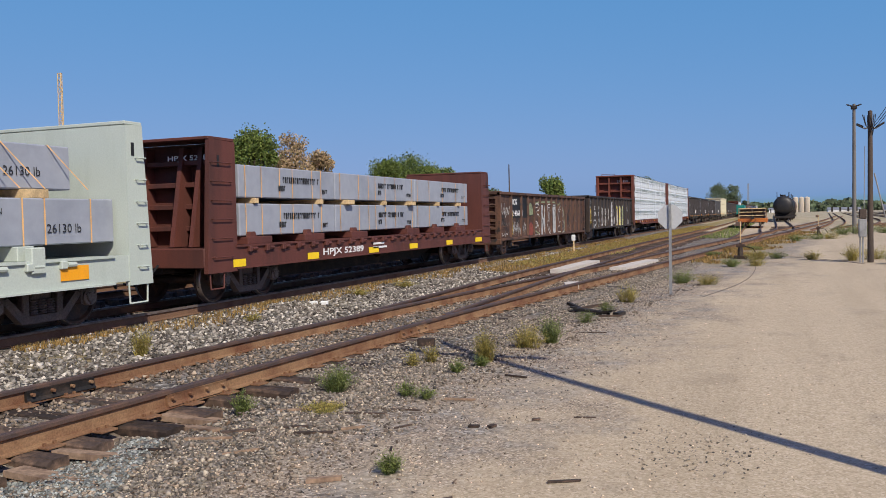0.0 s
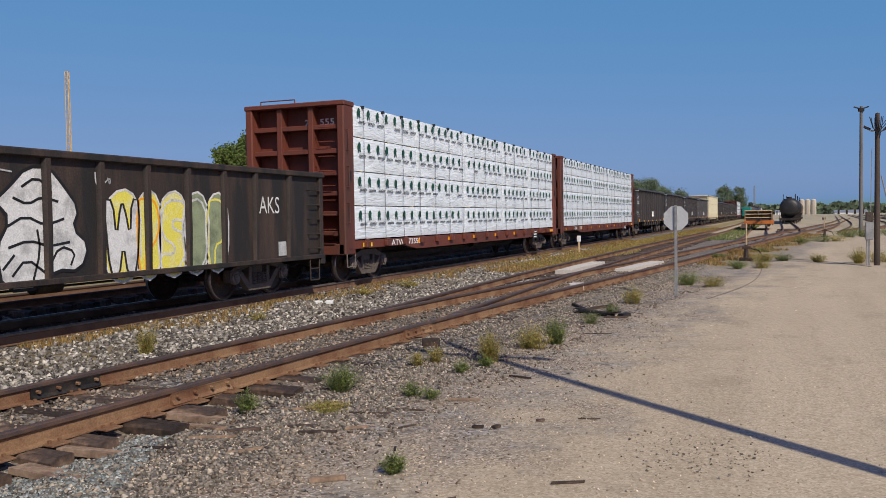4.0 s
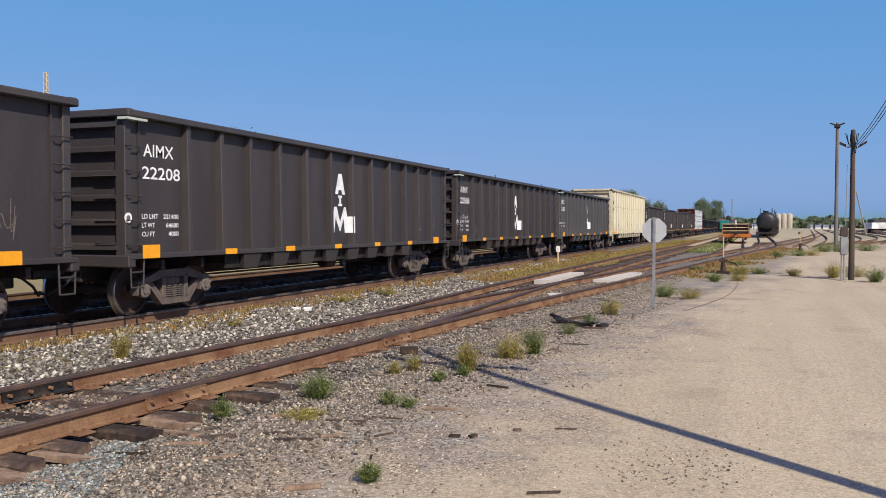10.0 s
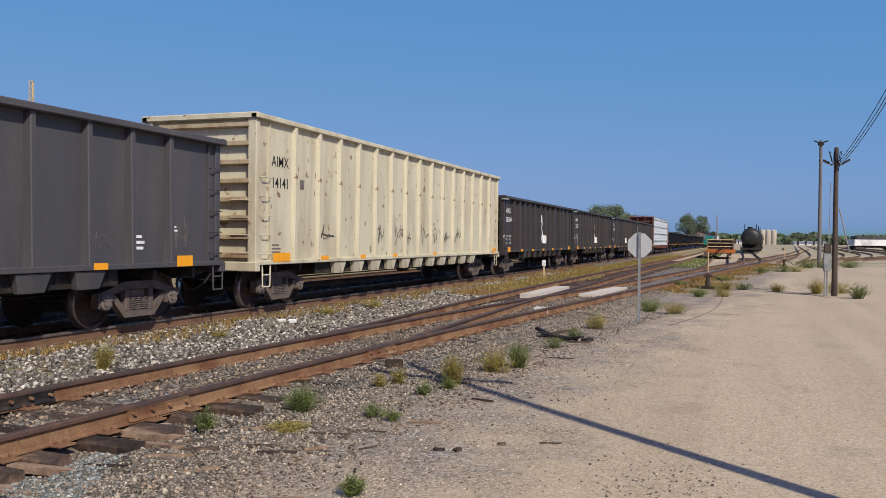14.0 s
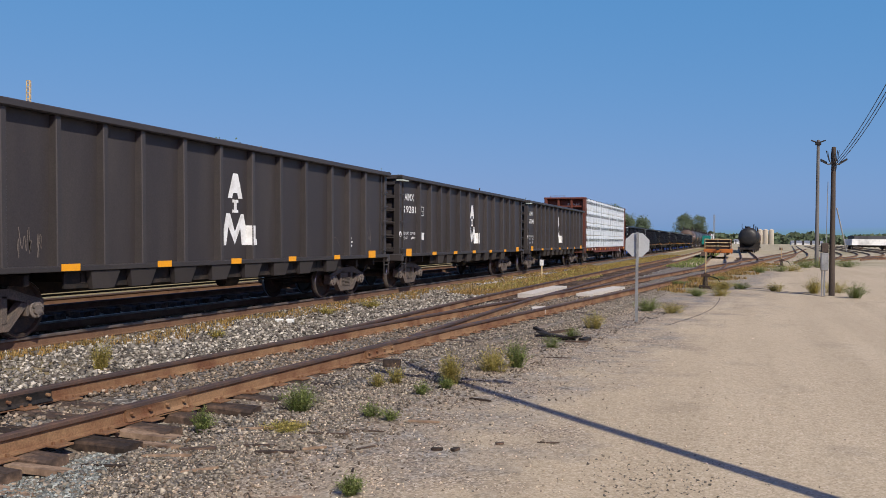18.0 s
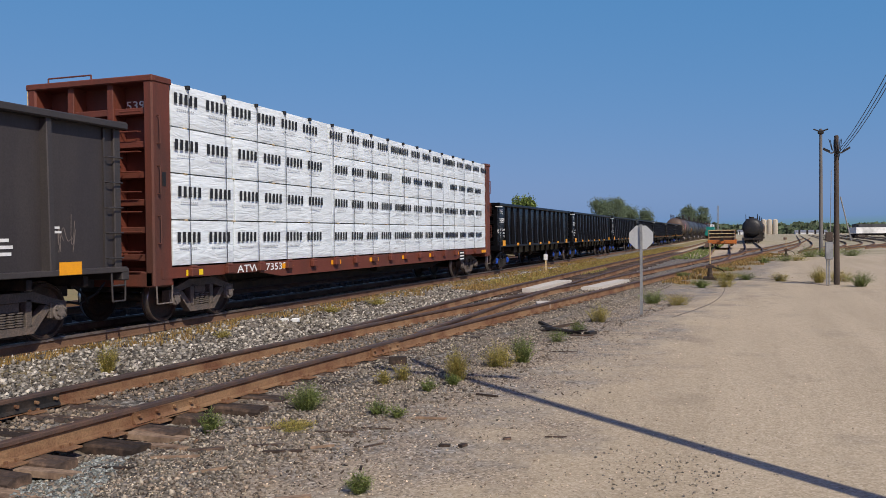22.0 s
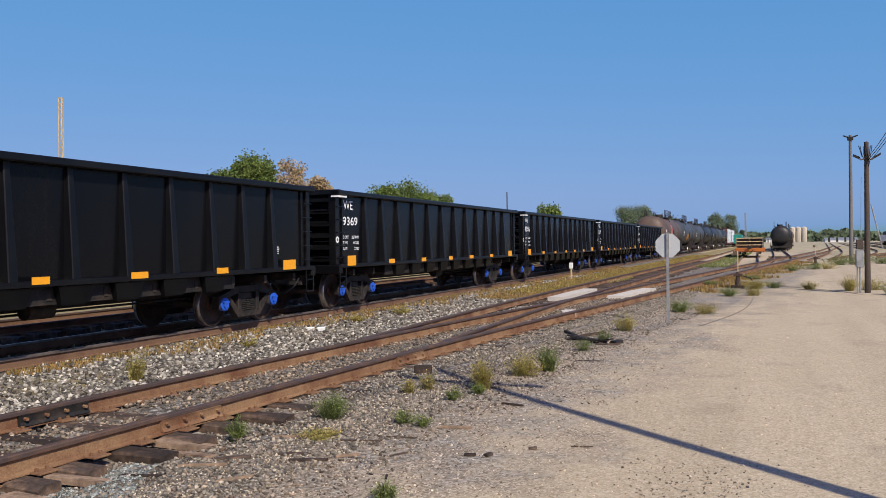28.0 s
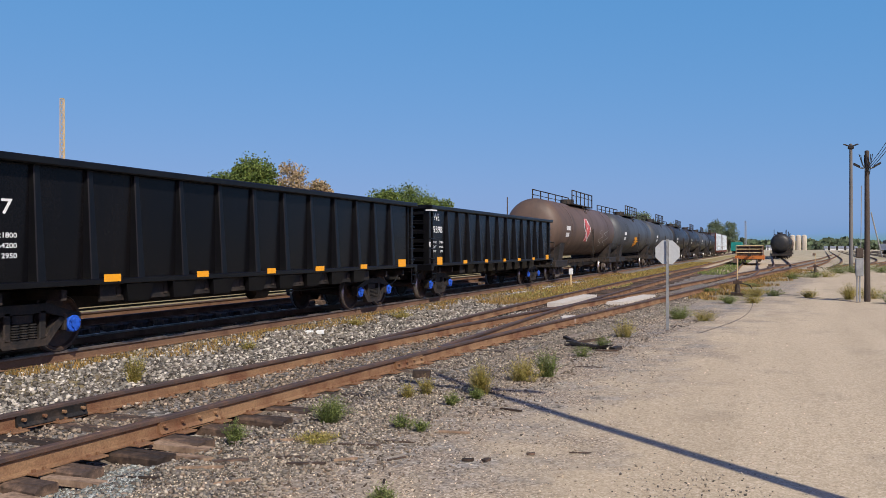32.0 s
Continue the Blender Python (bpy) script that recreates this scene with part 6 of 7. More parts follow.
# ---- tank cars at the tail ----
def tank_car(label, L, paint, seed, group="tank cars of the train"):
    car = thing("tank_car", label, "tank car", group)
    r, zc = 1.50, 2.68
    s = Shape()
    prof = [(0.45, 0.0), (0.47, 0.5), (0.56, 0.95), (0.72, 1.28), (0.95, 1.43), (1.15, r), (L * 0.5, r), (L - 1.15, r), (L - 0.95, 1.43), (L - 0.72, 1.28), (L - 0.56, 0.95), (L - 0.47, 0.5), (L - 0.45, 0.0)]
    s.lathe(prof, 40, 1, (0, 0, zc))
    part("tank", s, paint, car)
    for y in (3.4, L - 3.4):
        b = Shape()
        b.lathe([(y - 0.04, r + 0.001), (y - 0.04, r + 0.012), (y + 0.04, r + 0.012), (y + 0.04, r + 0.001)], 40, 1, (0, 0, zc))
        part("shell_band", b, paint, car)
    d = Shape()
    d.tube((0, L / 2, zc + r - 0.05), (0, L / 2, zc + r + 0.32), 0.42, 0.40, n=18)
    d.tube((0, L / 2 - 0.9, zc + r - 0.05), (0, L / 2 - 0.9, zc + r + 0.2), 0.2, n=12)
    part("manway", d, "grime", car)
    p = Shape()
    p.box(-0.95, 0.95, L / 2 - 2.85, L / 2 + 2.85, zc + r - 0.10, zc + r - 0.05)
    part("platform", p, "grime", car)
    for sx in (-1, 1):
        g = Shape()
        top, half = zc + r + 0.68, (2.8 if sx > 0 else 4.4)
        for k in range(6):
            y = L / 2 - half + k * half * 0.4
            g.pipe([(sx * 0.92, y, zc + r - 0.1), (sx * 0.92, y, top)], 0.036)
        g.pipe([(sx * 0.92, L / 2 - half, top), (sx * 0.92, L / 2 + half, top)], 0.036)
        g.pipe([(sx * 0.92, L / 2 - half, top - 0.28), (sx * 0.92, L / 2 + half, top - 0.28)], 0.022)
        part("guard_rail", g, "grime", car)
        l = Shape()
        for e in (-0.2, 0.2):
            l.pipe([(sx * 1.5, L / 2 + e, 0.8), (sx * 1.54, L / 2 + e, zc), (sx * 1.0, L / 2 + e, zc + r * 0.85), (sx * 0.92, L / 2 + e, zc + r - 0.1)], 0.02)
        part("ladder", l, "grime", car)
    for y, sg in ((0, 1), (L, -1)):
        e = Shape()
        a, b = sorted((y, y + sg * 2.6))
        e.box(-1.4, 1.4, a, b, 0.66, 1.0, 0.02)
        a, b = sorted((y + sg * 1.2, y + sg * 2.2))
        e.prism([(-1.2, 1.0), (1.2, 1.0), (1.35, 1.9), (0.9, 1.45), (0, 1.2), (-0.9, 1.45), (-1.35, 1.9)], a, b, 1)
        part("saddle", e, "grime", car)
        hr = Shape()
        hr.pipe([(-1.3, y + sg * 0.1, 1.0), (-1.3, y + sg * 0.1, 1.9), (1.3, y + sg * 0.1, 1.9), (1.3, y + sg * 0.1, 1.0)], 0.02)
        part("end_rail", hr, "grime", car)
    ws = Shape()
    for k, w in enumerate((0.9, 0.7)):
        m = len(ws.v)
        for yy in (0, w):
            for zz in (0, 0.22):
                z = 2.55 - k * 0.35 + zz
                ws.v.append((math.sqrt(max(0, (r + 0.006) ** 2 - (z - zc) ** 2)), 2.0 + yy, z))
        ws.f.append((m, m + 1, m + 3, m + 2))
    part("stencil_line", ws, "white_tag", car)
    underframe(car, L, trucks=(1.7, 1.7))
    return car


tanks = (("tank_brown", "dusty brown tank car with guard rails and a red tag", 403.8, 17.3), ("tank_grey", "dark grey tank car with an orange tag", 422.3, 17.3), ("tank_grey", "dark grey tank car with guard rails on top", 440.5, 17.3),
         ("tank_black", "black tank car with guard rails on top", 458.7, 17.3), ("tank_black", "black tank car with guard rails on top", 476.9, 17.3), ("tank_grey", "dark grey tank car with guard rails on top", 495.1, 17.3),
         ("tank_black", "black tank car with guard rails on top", 513.3, 17.3))
for i, (paint, label, start, L) in enumerate(tanks):
    car = tank_car(label, L, paint, i)
    if i < 2:
        r, zc = 1.506, 2.68
        tag = Shape()
        rnd = random.Random(i)
        n, y0, wide, z0, z1 = 14, (6.4 if i == 0 else 6.6), (1.9 if i == 0 else 2.6), (2.0 if i == 0 else 1.75), (3.3 if i == 0 else 2.45)
        for k in range(n + 1):
            zz = z0 + (z1 - z0) * k / n
            a, b = sorted((rnd.uniform(0.0, 0.3), 0.55 + rnd.uniform(0.0, 0.45) * math.sin(3.1 * k / n)))
            for q in (a, b):
                tag.v.append((math.sqrt(max(0, r * r - (zz - zc) ** 2)), y0 + wide * q, zz))
            if k:
                tag.f.append((2 * k - 2, 2 * k - 1, 2 * k + 1, 2 * k))
        part("graffiti", tag, "pink_tag" if i == 0 else "reflector", car)
        for q in range(3):
            line = Shape()
            for k in range(9):
                zz = z0 + (z1 - z0) * k / 8
                yy = y0 + wide * (0.15 + 0.3 * q + 0.16 * math.sin(k * 0.9 + q * 2))
                for e in (-0.05, 0.05):
                    line.v.append((math.sqrt(max(0, (r + 0.006) ** 2 - (zz - zc) ** 2)), yy + e, zz))
                if k:
                    line.f.append((2 * k - 2, 2 * k - 1, 2 * k + 1, 2 * k))
            part("graffiti_line", line, "white_tag" if i == 0 else "red_tag", car)
        if i == 0:
            for q in range(2):
                line = Shape()
                for k in range(11):
                    zz = 1.75 + 1.0 * k / 10
                    yy = 11.6 + q * 1.6 + 0.7 * math.sin(k * 1.3 + q)
                    for e in (-0.06, 0.06):
                        line.v.append((math.sqrt(max(0, r * r - (zz - zc) ** 2)), yy + e, zz))
                    if k:
                        line.f.append((2 * k - 2, 2 * k - 1, 2 * k + 1, 2 * k))
                part("graffiti", line, "silver_tag", car)
    couple(car, start, L)
for start in (532.6, 554.6):
    couple(centerbeam(21.0, 0), start, 21.0)
    lumber_load(start, 21.0, (0.3, 5.5, 10.5, 15.5, 20.44), "plain", 534)


# ---- fixed things by the track ----
def stop_sign():
    ob = thing("road_sign", "bare grey back of an octagonal sign on a thin post", "road sign", at=(-2.16, 19.37, LOT_Z))
    p = Shape()
    p.box(-0.03, 0.03, -0.022, -0.016, -0.1, 2.02)
    for sx in (-0.03, 0.024):
        p.box(sx, sx + 0.006, -0.022, 0.012, -0.1, 1.98)
    part("post", p, "pole_steel", ob)
    o = Shape()
    r = 0.265 / math.cos(math.pi / 8)
    o.prism([(r * math.cos(math.pi / 8 + i * math.pi / 4), 1.73 + r * math.sin(math.pi / 8 + i * math.pi / 4)) for i in range(8)], 0.014, 0.018, 1)
    part("plate", o, "sign_back", ob)
    for z in (1.52, 1.86):
        b = Shape()
        b.tube((0, -0.034, z), (0, 0.02, z), 0.010, n=8)
        part("bolt", b, "pole_steel", ob)
    ob.rotation_euler = (0, 0, radians(-3))
    return ob


stop_sign()


def utility_pole(x, y, h, r, label, arms, lean=0.0, wood="pole_wood"):
    ob = thing("utility_pole", label, "utility pole", "poles by the yard", at=pose(x, y, LOT_Z, 0, lean, 0))
    s = Shape()
    s.lathe([(-0.3, 0.0)] + [(-0.3 + (h + 0.3) * i / 8, r * (1 - 0.3 * i / 8) * (1 + 0.02 * math.sin(i * 2.7))) for i in range(9)] + [(h + 0.03, 0.0)], 16, 2)
    part("shaft", s, wood, ob)
    for z, w, turn in arms:
        c = Shape()
        c.box(-w, w, -0.05, 0.05, z - 0.06, z + 0.06, 0.01)
        arm = part("crossarm", c, "pole_wood", ob, at=pose(0, -r - 0.02, 0, 0, 0, turn))
        for x2 in (-w + 0.08, -w * 0.45, w * 0.45, w - 0.08):
            q = Shape()
            q.tube((x2, 0, z + 0.06), (x2, 0, z + 0.17), 0.03, 0.045, n=8)
            part("insulator", q, "pole_steel", arm)
    return ob


pole = utility_pole(3.0, 31.75, 5.07, 0.10, "short weathered wooden utility pole with cables and a meter box", [])
for sx, dz in ((-1, 0.10), (1, 0.12)):
    arm = Shape()
    arm.pipe([(sx * 0.06, -0.05, 4.52), (sx * 0.16, -0.05, 4.48), (sx * 0.32, -0.05, 4.54 + dz * 0.5)], 0.025, 8)
    a = part("lamp_arm", arm, "pole_steel", pole)
    l = Shape()
    l.prism([(sx * 0.22, 4.50), (sx * 0.42, 4.56 + dz * 0.5), (sx * 0.41, 4.63 + dz * 0.5), (sx * 0.21, 4.57)], -0.14, 0.02, 1)
    part("lamp_head", l, "grime", a)
bx = Shape().box(-0.36, -0.12, -0.16, 0.10, 0.86, 1.46, 0.015)
part("meter_box", bx, "pole_steel", pole)
bx = Shape().box(-0.35, -0.13, -0.17, 0.08, 1.48, 1.80, 0.015)
part("switch_box", bx, M["pole_wood"], pole, "brown box")
for run, r in (([(-0.24, -0.1, 0.0), (-0.24, -0.1, 1.0)], 0.03), ([(-0.32, -0.1, 0.0), (-0.32, -0.1, 1.0)], 0.025), ([(-0.20, -0.08, 1.8), (-0.17, -0.08, 3.9)], 0.012)):
    part("conduit", Shape().pipe(run, r), "pole_steel", pole)
g = Shape()
g.pipe([(0.12, 0, 3.0), (0.48, 0.3, 1.5)], 0.022)
part("brace", g, "pole_steel", pole)
for k in range(4):
    cab = Shape()
    a = [(-0.25 + 0.13 * k + 0.1 * math.sin(3 * u + k), -0.15 - 0.05 * math.sin(5 * u), 4.95 - 0.75 * math.sin(u * 3.1) * (0.5 + 0.15 * k)) for u in np.linspace(0, 1, 9)]
    cab.pipe(a, 0.012, 5)
    part("slack_cable", cab, "cable", pole)

far_pole = utility_pole(5.5, 69.5, 9.5, 0.15, "tall slim utility pole with a small crossarm", [], wood="pole_grey")
t = Shape()
t.pipe([(0, 0, 9.30), (-0.5, 0, 9.50)], 0.05, 8)
t.pipe([(0, 0, 9.30), (0.5, 0, 9.47)], 0.05, 8)
t.box(-0.2, 0.2, -0.2, 0.2, 9.13, 9.37, 0.03)
part("lamp_bracket", t, "grime", far_pole)

NEAR_POLE = (3.30, 4.12)
near_pole = utility_pole(*NEAR_POLE, 9.6, 0.10, "tall wooden utility pole with a crossarm and wires", [(8.6, 1.0, 0)])
for i, (dx, dz) in enumerate(((0.0, 9.3), (0.05, 9.22), (0.03, 9.12))):
    w = Shape()
    p0, p1 = Vector((NEAR_POLE[0] + dx, NEAR_POLE[1], dz + LOT_Z)), Vector((3.05 + 0.03 * i, 31.7, 4.34 - 0.05 * i))
    pts = []
    for k in range(25):
        u = k / 24
        q = p0.lerp(p1, u)
        q.z -= 4 * (0.85 + 0.05 * i) * u * (1 - u)
        pts.append(q)
    w.pipe(pts, 0.010, 5)
    tagged(part("overhead_cable", w, "cable"), "black overhead cable sagging between two poles", "cable", "cables between the poles")


def switch_stand(x, y):
    ob = thing("switch_stand", "rusty switch stand with a tall target rod", "switch stand", at=(x, y, LOT_Z))
    s = Shape()
    s.box(-0.25, 0.25, -0.2, 0.2, 0, 0.12, 0.01)
    part("base", s, "tie", ob)
    s = Shape()
    s.tube((0, 0, 0.1), (0, 0, 0.62), 0.11, 0.06, n=10)
    s.box(-0.16, 0.16, -0.09, 0.09, 0.45, 0.56, 0.01)
    part("housing", s, "wheel", ob)
    s = Shape()
    s.tube((0, 0, 0.6), (0, 0, 1.42), 0.022, n=8)
    part("target_rod", s, "lumber", ob)
    s = Shape()
    s.box(-0.17, 0.06, -0.01, 0.01, 1.25, 1.42, 0.004)
    part("target", s, "tank_brown", ob)
    s = Shape()
    s.pipe([(0.05, 0, 0.5), (0.45, -0.1, 0.40), (0.62, -0.1, 0.1)], 0.02)
    part("lever", s, "grime", ob)
    return ob


# two thin dark lines across the lot, drawn as slim tubes
for name, run in (("ground_cable", [(-1.1, 34.1), (-0.72, 33.0), (-0.58, 30.5), (-0.56, 27.0), (-0.66, 24.0), (-0.95, 21.5), (-1.45, 18.8)]),
                  ("ground_cable", [(-0.9, 36.6), (0.2, 36.0), (1.4, 34.9), (2.4, 33.6), (2.75, 31.8)])):
    line = smooth_path([(q[0], q[1]) for q in run], 0.3) if run[-1][0] > run[0][0] else smooth_path([(y, x) for x, y in run[::-1]], 0.3)
    pts = [(b, a) for a, b in line] if run[-1][0] > run[0][0] else [(a, b) for a, b in line]
    lie = Shape().pipe([(a, b, ground_z(a, b) + 0.004) for a, b in pts], 0.009, 6)
    tagged(part(name, lie, "truck_rust"), "thin dark line across the sandy lot", "cable", "cables on the ground")
switch_stand(-1.22, 34.3)
switch_stand(2.9, 66.0)


def wire_marker(x, y):
    ob = thing("marker_post", "small white marker box on a wooden stake", "marker post", at=(x, y, LOT_Z))
    part("stake", Shape().box(-0.035, 0.035, -0.03, 0.03, -0.1, 0.62, 0.005), "lumber", ob)
    part("marker", Shape().box(-0.10, 0.08, -0.05, 0.05, 0.55, 0.84, 0.01), "white_paint", ob)


wire_marker(-9.15, 40.9)
for i, dx in enumerate((0.0, 0.20)):
    ob = thing("concrete_block", "small white concrete block on the ballast", "concrete block", "blocks on the ballast", at=pose(-9.36 + dx, 16.1 + 0.12 * i, -0.26, 0, 0, 8 * i))
    part("body", Shape().box(-0.075, 0.075, -0.06, 0.06, 0, 0.10, 0.012), "white_paint", ob)
ob = thing("concrete_lump", "broken pale concrete lump beside a rusty rail", "concrete lump", at=pose(-4.55, 20.1, -0.27, 0, 0, 12))
lump = Shape()
lump.prism([(-0.16, -0.35), (0.15, -0.38), (0.2, 0.0), (0.14, 0.36), (-0.12, 0.33), (-0.2, 0.05)], 0, 0.24, 2)
part("body", lump, "concrete", ob)
for (x0, x1, y0, y1) in ((-6.55, -5.95, 25.6, 30.6), (-4.85, -4.25, 26.6, 31.2)):
    n = 5
    ob = thing("crossing_panel", "whitish concrete panel between turnout rails", "concrete panel", "panels between the rails")
    sk = Shape()
    prof = []
    for k in range(n + 1):
        yy = y0 + (y1 - y0) * k / n
        prof.append((x0 + 0.09 * (yy - y0) * (1 if x0 > -5 else 0.25) + 0.08 * random.random(), yy))
    for k in range(n, -1, -1):
        yy = y0 + (y1 - y0) * k / n
        prof.append((x1 + 0.09 * (yy - y0) * (1 if x0 > -5 else 0.25) - 0.08 * random.random(), yy))
    sk.prism(prof, -0.25, -0.07, 2)
    part("slab", sk, "concrete", ob)


# splintered wood and scraps on the lot
def plank(x, y, l, w, turn, material="tie", h=0.0, tip=0.0, up=0.005):
    h = h or w * 0.4
    s = Shape()
    rnd = random.Random(int(x * 100 + y * 37))
    s.prism([(-l / 2, -w / 2), (l / 2 * 0.9, -w / 2 * rnd.uniform(0.6, 1)), (l / 2, w / 3), (l * 0.3, w / 2), (-l / 2 * 0.92, w / 2 * rnd.uniform(0.5, 1))], 0, h, 2)
    ob = thing("wood_scrap", "dark splintered scrap of old tie wood on gravel", "wood scrap", "wood scraps on the ground", at=pose(x, y, ground_z(x, y) + up, 0, tip, turn))
    part("body", s, material, ob)


for q in ((-5.02, 6.42, 0.75, 0.16, 4, "old_plank", 0.05, 3, 0.02), (-4.92, 6.12, 0.85, 0.10, -7, "old_plank", 0.04, -2, 0.03), (-5.05, 5.15, 0.60, 0.13, 10, "old_plank", 0.05, 4, 0.03), (-4.95, 4.62, 0.70, 0.17, -4, "old_plank", 0.05, 2, 0.02),
          (-4.25, 7.05, 0.50, 0.035, 30, "old_plank", 0.02), (-3.70, 6.30, 0.34, 0.045, 22, "tie", 0.02), (-3.45, 6.55, 0.22, 0.03, 40, "old_plank", 0.02), (-4.45, 5.85, 0.40, 0.03, 24, "old_plank", 0.02), (-3.95, 5.6, 0.30, 0.025, 48, "old_plank", 0.02),
          (-2.95, 7.9, 0.32, 0.03, 8, "old_plank", 0.02), (-2.75, 9.2, 0.28, 0.03, -15, "tie", 0.02), (-2.95, 5.15, 0.26, 0.05, 35, "old_plank", 0.03),
          (-3.25, 15.5, 0.62, 0.13, 8, "grime", 0.03, 9, 0.05), (-2.86, 15.15, 0.50, 0.10, -28, "grime", 0.03, -10, 0.05), (-3.42, 15.62, 0.40, 0.15, 50, "tie", 0.03), (-3.0, 15.4, 0.36, 0.12, 100, "grime", 0.04), (-2.72, 15.0, 0.42, 0.05, 12, "tie", 0.03), (-3.5, 15.75, 0.45, 0.09, -35, "grime", 0.05, 14, 0.06), (-2.6, 15.25, 0.32, 0.14, 70, "grime", 0.06), (-3.15, 15.75, 0.55, 0.06, 25, "tie", 0.05, -8, 0.08), (-3.1, 15.2, 0.7, 0.045, -12, "grime", 0.035, 5, 0.05), (-3.05, 6.75, 0.22, 0.025, 60), (-1.35, 5.62, 0.24, 0.03, 25),
          (-2.02, 5.0, 0.2, 0.03, 50), (-1.72, 4.9, 0.26, 0.025, 75), (-4.35, 6.15, 0.3, 0.05, 35), (-3.95, 6.45, 0.28, 0.04, 25), (-3.6, 7.1, 0.4, 0.03, 12), (-3.3, 7.35, 0.3, 0.025, 5), (-4.55, 10.9, 0.25, 0.14, 20, "tie", 0.1),
          (-2.85, 6.05, 0.12, 0.02, 110), (-2.45, 6.9, 0.10, 0.05, 10), (-2.3, 6.95, 0.09, 0.05, 70), (-2.0, 7.3, 0.08, 0.04, 30), (-1.6, 7.5, 0.2, 0.02, 15), (-4.7, 5.4, 0.35, 0.04, 15), (-2.6, 12.9, 0.4, 0.03, 8)):
    plank(*q)


# rail joint bar and tie plates on the nearest rails
def joint_bar(y, off, face, material):
    x = near_x(y) + off
    ob = part("joint_bar", Shape().prism([(-0.02, -0.150), (0.045, -0.150), (0.018, -0.115), (0.014, -0.062), (0.024, -0.040), (-0.02, -0.040)], -0.42, 0.42, 1), material, near_track, at=pose(x + face * 0.035, y, 0, 0, 0, -4.5))
    for k in range(4):
        part("bolt", Shape().tube((0, -0.36 + 0.24 * k, -0.08), (face * 0.055, -0.36 + 0.24 * k, -0.08), 0.02, n=6), "rail_side", ob)


joint_bar(6.7, -GAUGE, 1, "grime")
joint_bar(6.95, GAUGE, 1, "rail_side")
joint_bar(11.7, GAUGE, 1, "rail_side")
pl = Shape()
pl.box(-0.11, 0.19, -0.09, 0.09, -0.178, -0.160, 0.004)
for a in (-0.05, 0.05):
    pl.box(0.085, 0.11, a - 0.012, a + 0.012, -0.17, -0.135)
    pl.box(-0.10, -0.08, a - 0.012, a + 0.012, -0.17, -0.135)
plm = pl.mesh("tie_plate")
plm.materials.append(M["rail_side"])
rnd = random.Random(4)
for y in np.arange(3.0, 24, 0.54):
    for off in (-GAUGE, GAUGE):
        part("tie_plate", plm, "rail_side", near_track, at=pose(near_x(y) + off, y + rnd.uniform(-0.03, 0.03), 0.002, 0, 0, -4.5))

# ---- loose stones ----
SHARD_V = np.array([(x, y, z) for x in (-1, 1) for y in (-1, 1) for z in (-1, 1)]) * 0.62
SHARD_F = np.array([(0, 1, 3), (0, 3, 2), (4, 6, 7), (4, 7, 5), (0, 4, 5), (0, 5, 1), (2, 3, 7), (2, 7, 6), (0, 2, 6), (0, 6, 4), (1, 5, 7), (1, 7, 3)])


def stones(name, label, spots, sizes, material, seed, thin=1.0):
    """Many loose stones in one mesh; spots are (x, y) places on the ground."""
    rng = np.random.default_rng(seed)
    n = len(spots)
    v = SHARD_V[None] * (1 + rng.uniform(-0.35, 0.25, (n, 8, 1))) + rng.uniform(-0.26, 0.26, (n, 8, 3))
    ax = rng.normal(size=(n, 3, 3))
    q, _ = np.linalg.qr(ax)
    v = v * rng.uniform(0.55, 1.35, (n, 1, 3)) * np.array((1.0, thin, thin))
    v = np.einsum("nij,nkj->nki", q, v) * sizes[:, None, None] * 0.5
    v[:, :, 2] *= 0.8
    z = np.array([ground_z(x, y) for x, y in spots])
    v += np.stack([spots[:, 0], spots[:, 1], z + sizes * 0.18], 1)[:, None, :]
    f = SHARD_F[None] + (np.arange(n) * 8)[:, None, None]
    me = bpy.data.meshes.new(name)
    me.vertices.add(n * 8)
    me.vertices.foreach_set("co", v.astype(np.float32).ravel())
    me.loops.add(n * 36)
    me.loops.foreach_set("vertex_index", f.astype(np.int32).ravel())
    me.polygons.add(n * 12)
    me.polygons.foreach_set("loop_start", np.arange(0, n * 36, 3, dtype=np.int32))
    me.update(calc_edges=True)
    me.materials.append(M[material])
    return tagged(new(name, me), label, "stones", kind="stuff")


def scatter(n, y0, y1, span, seed, power=1.6):
    """Places between two tracks, thinning out with distance."""
    rng = np.random.default_rng(seed)
    y = y0 + (y1 - y0) * rng.random(n) ** power
    out = []
    for yy, u in zip(y, rng.random(n)):
        a, b = span(yy)
        out.append((a + (b - a) * u, yy))
    return np.array(out)


rng = np.random.default_rng(9)
def sizes(n, a, b):
    return a * (b / a) ** rng.random(n)


sp = scatter(26000, 3.5, 48, lambda y: (TRACK_X + 1.2, near_x(y) - 0.95 if y < 26 else -7.4), 1)
stones("ballast_stones", "loose pale grey ballast stones between the tracks", sp, sizes(len(sp), 0.03, 0.095), "stones", 1)
sp = scatter(24000, 3.0, 32, lambda y: (near_x(y) + 0.9, near_x(y) + (2.7 if y < 9 else max(1.6, 2.7 - 0.05 * (y - 9)))), 2, 1.8)
stones("shoulder_stones", "loose grey and tan stones on the siding shoulder", sp, sizes(len(sp), 0.012, 0.05), "grey_stones", 2)
sp = scatter(9000, 3.0, 26, lambda y: (near_x(y) + 0.9, near_x(y) + 3.2), 12, 1.6)
stones("brown_shoulder_stones", "small brown stones and clods on the siding shoulder", sp, sizes(len(sp), 0.012, 0.05), "brown_stones", 12)
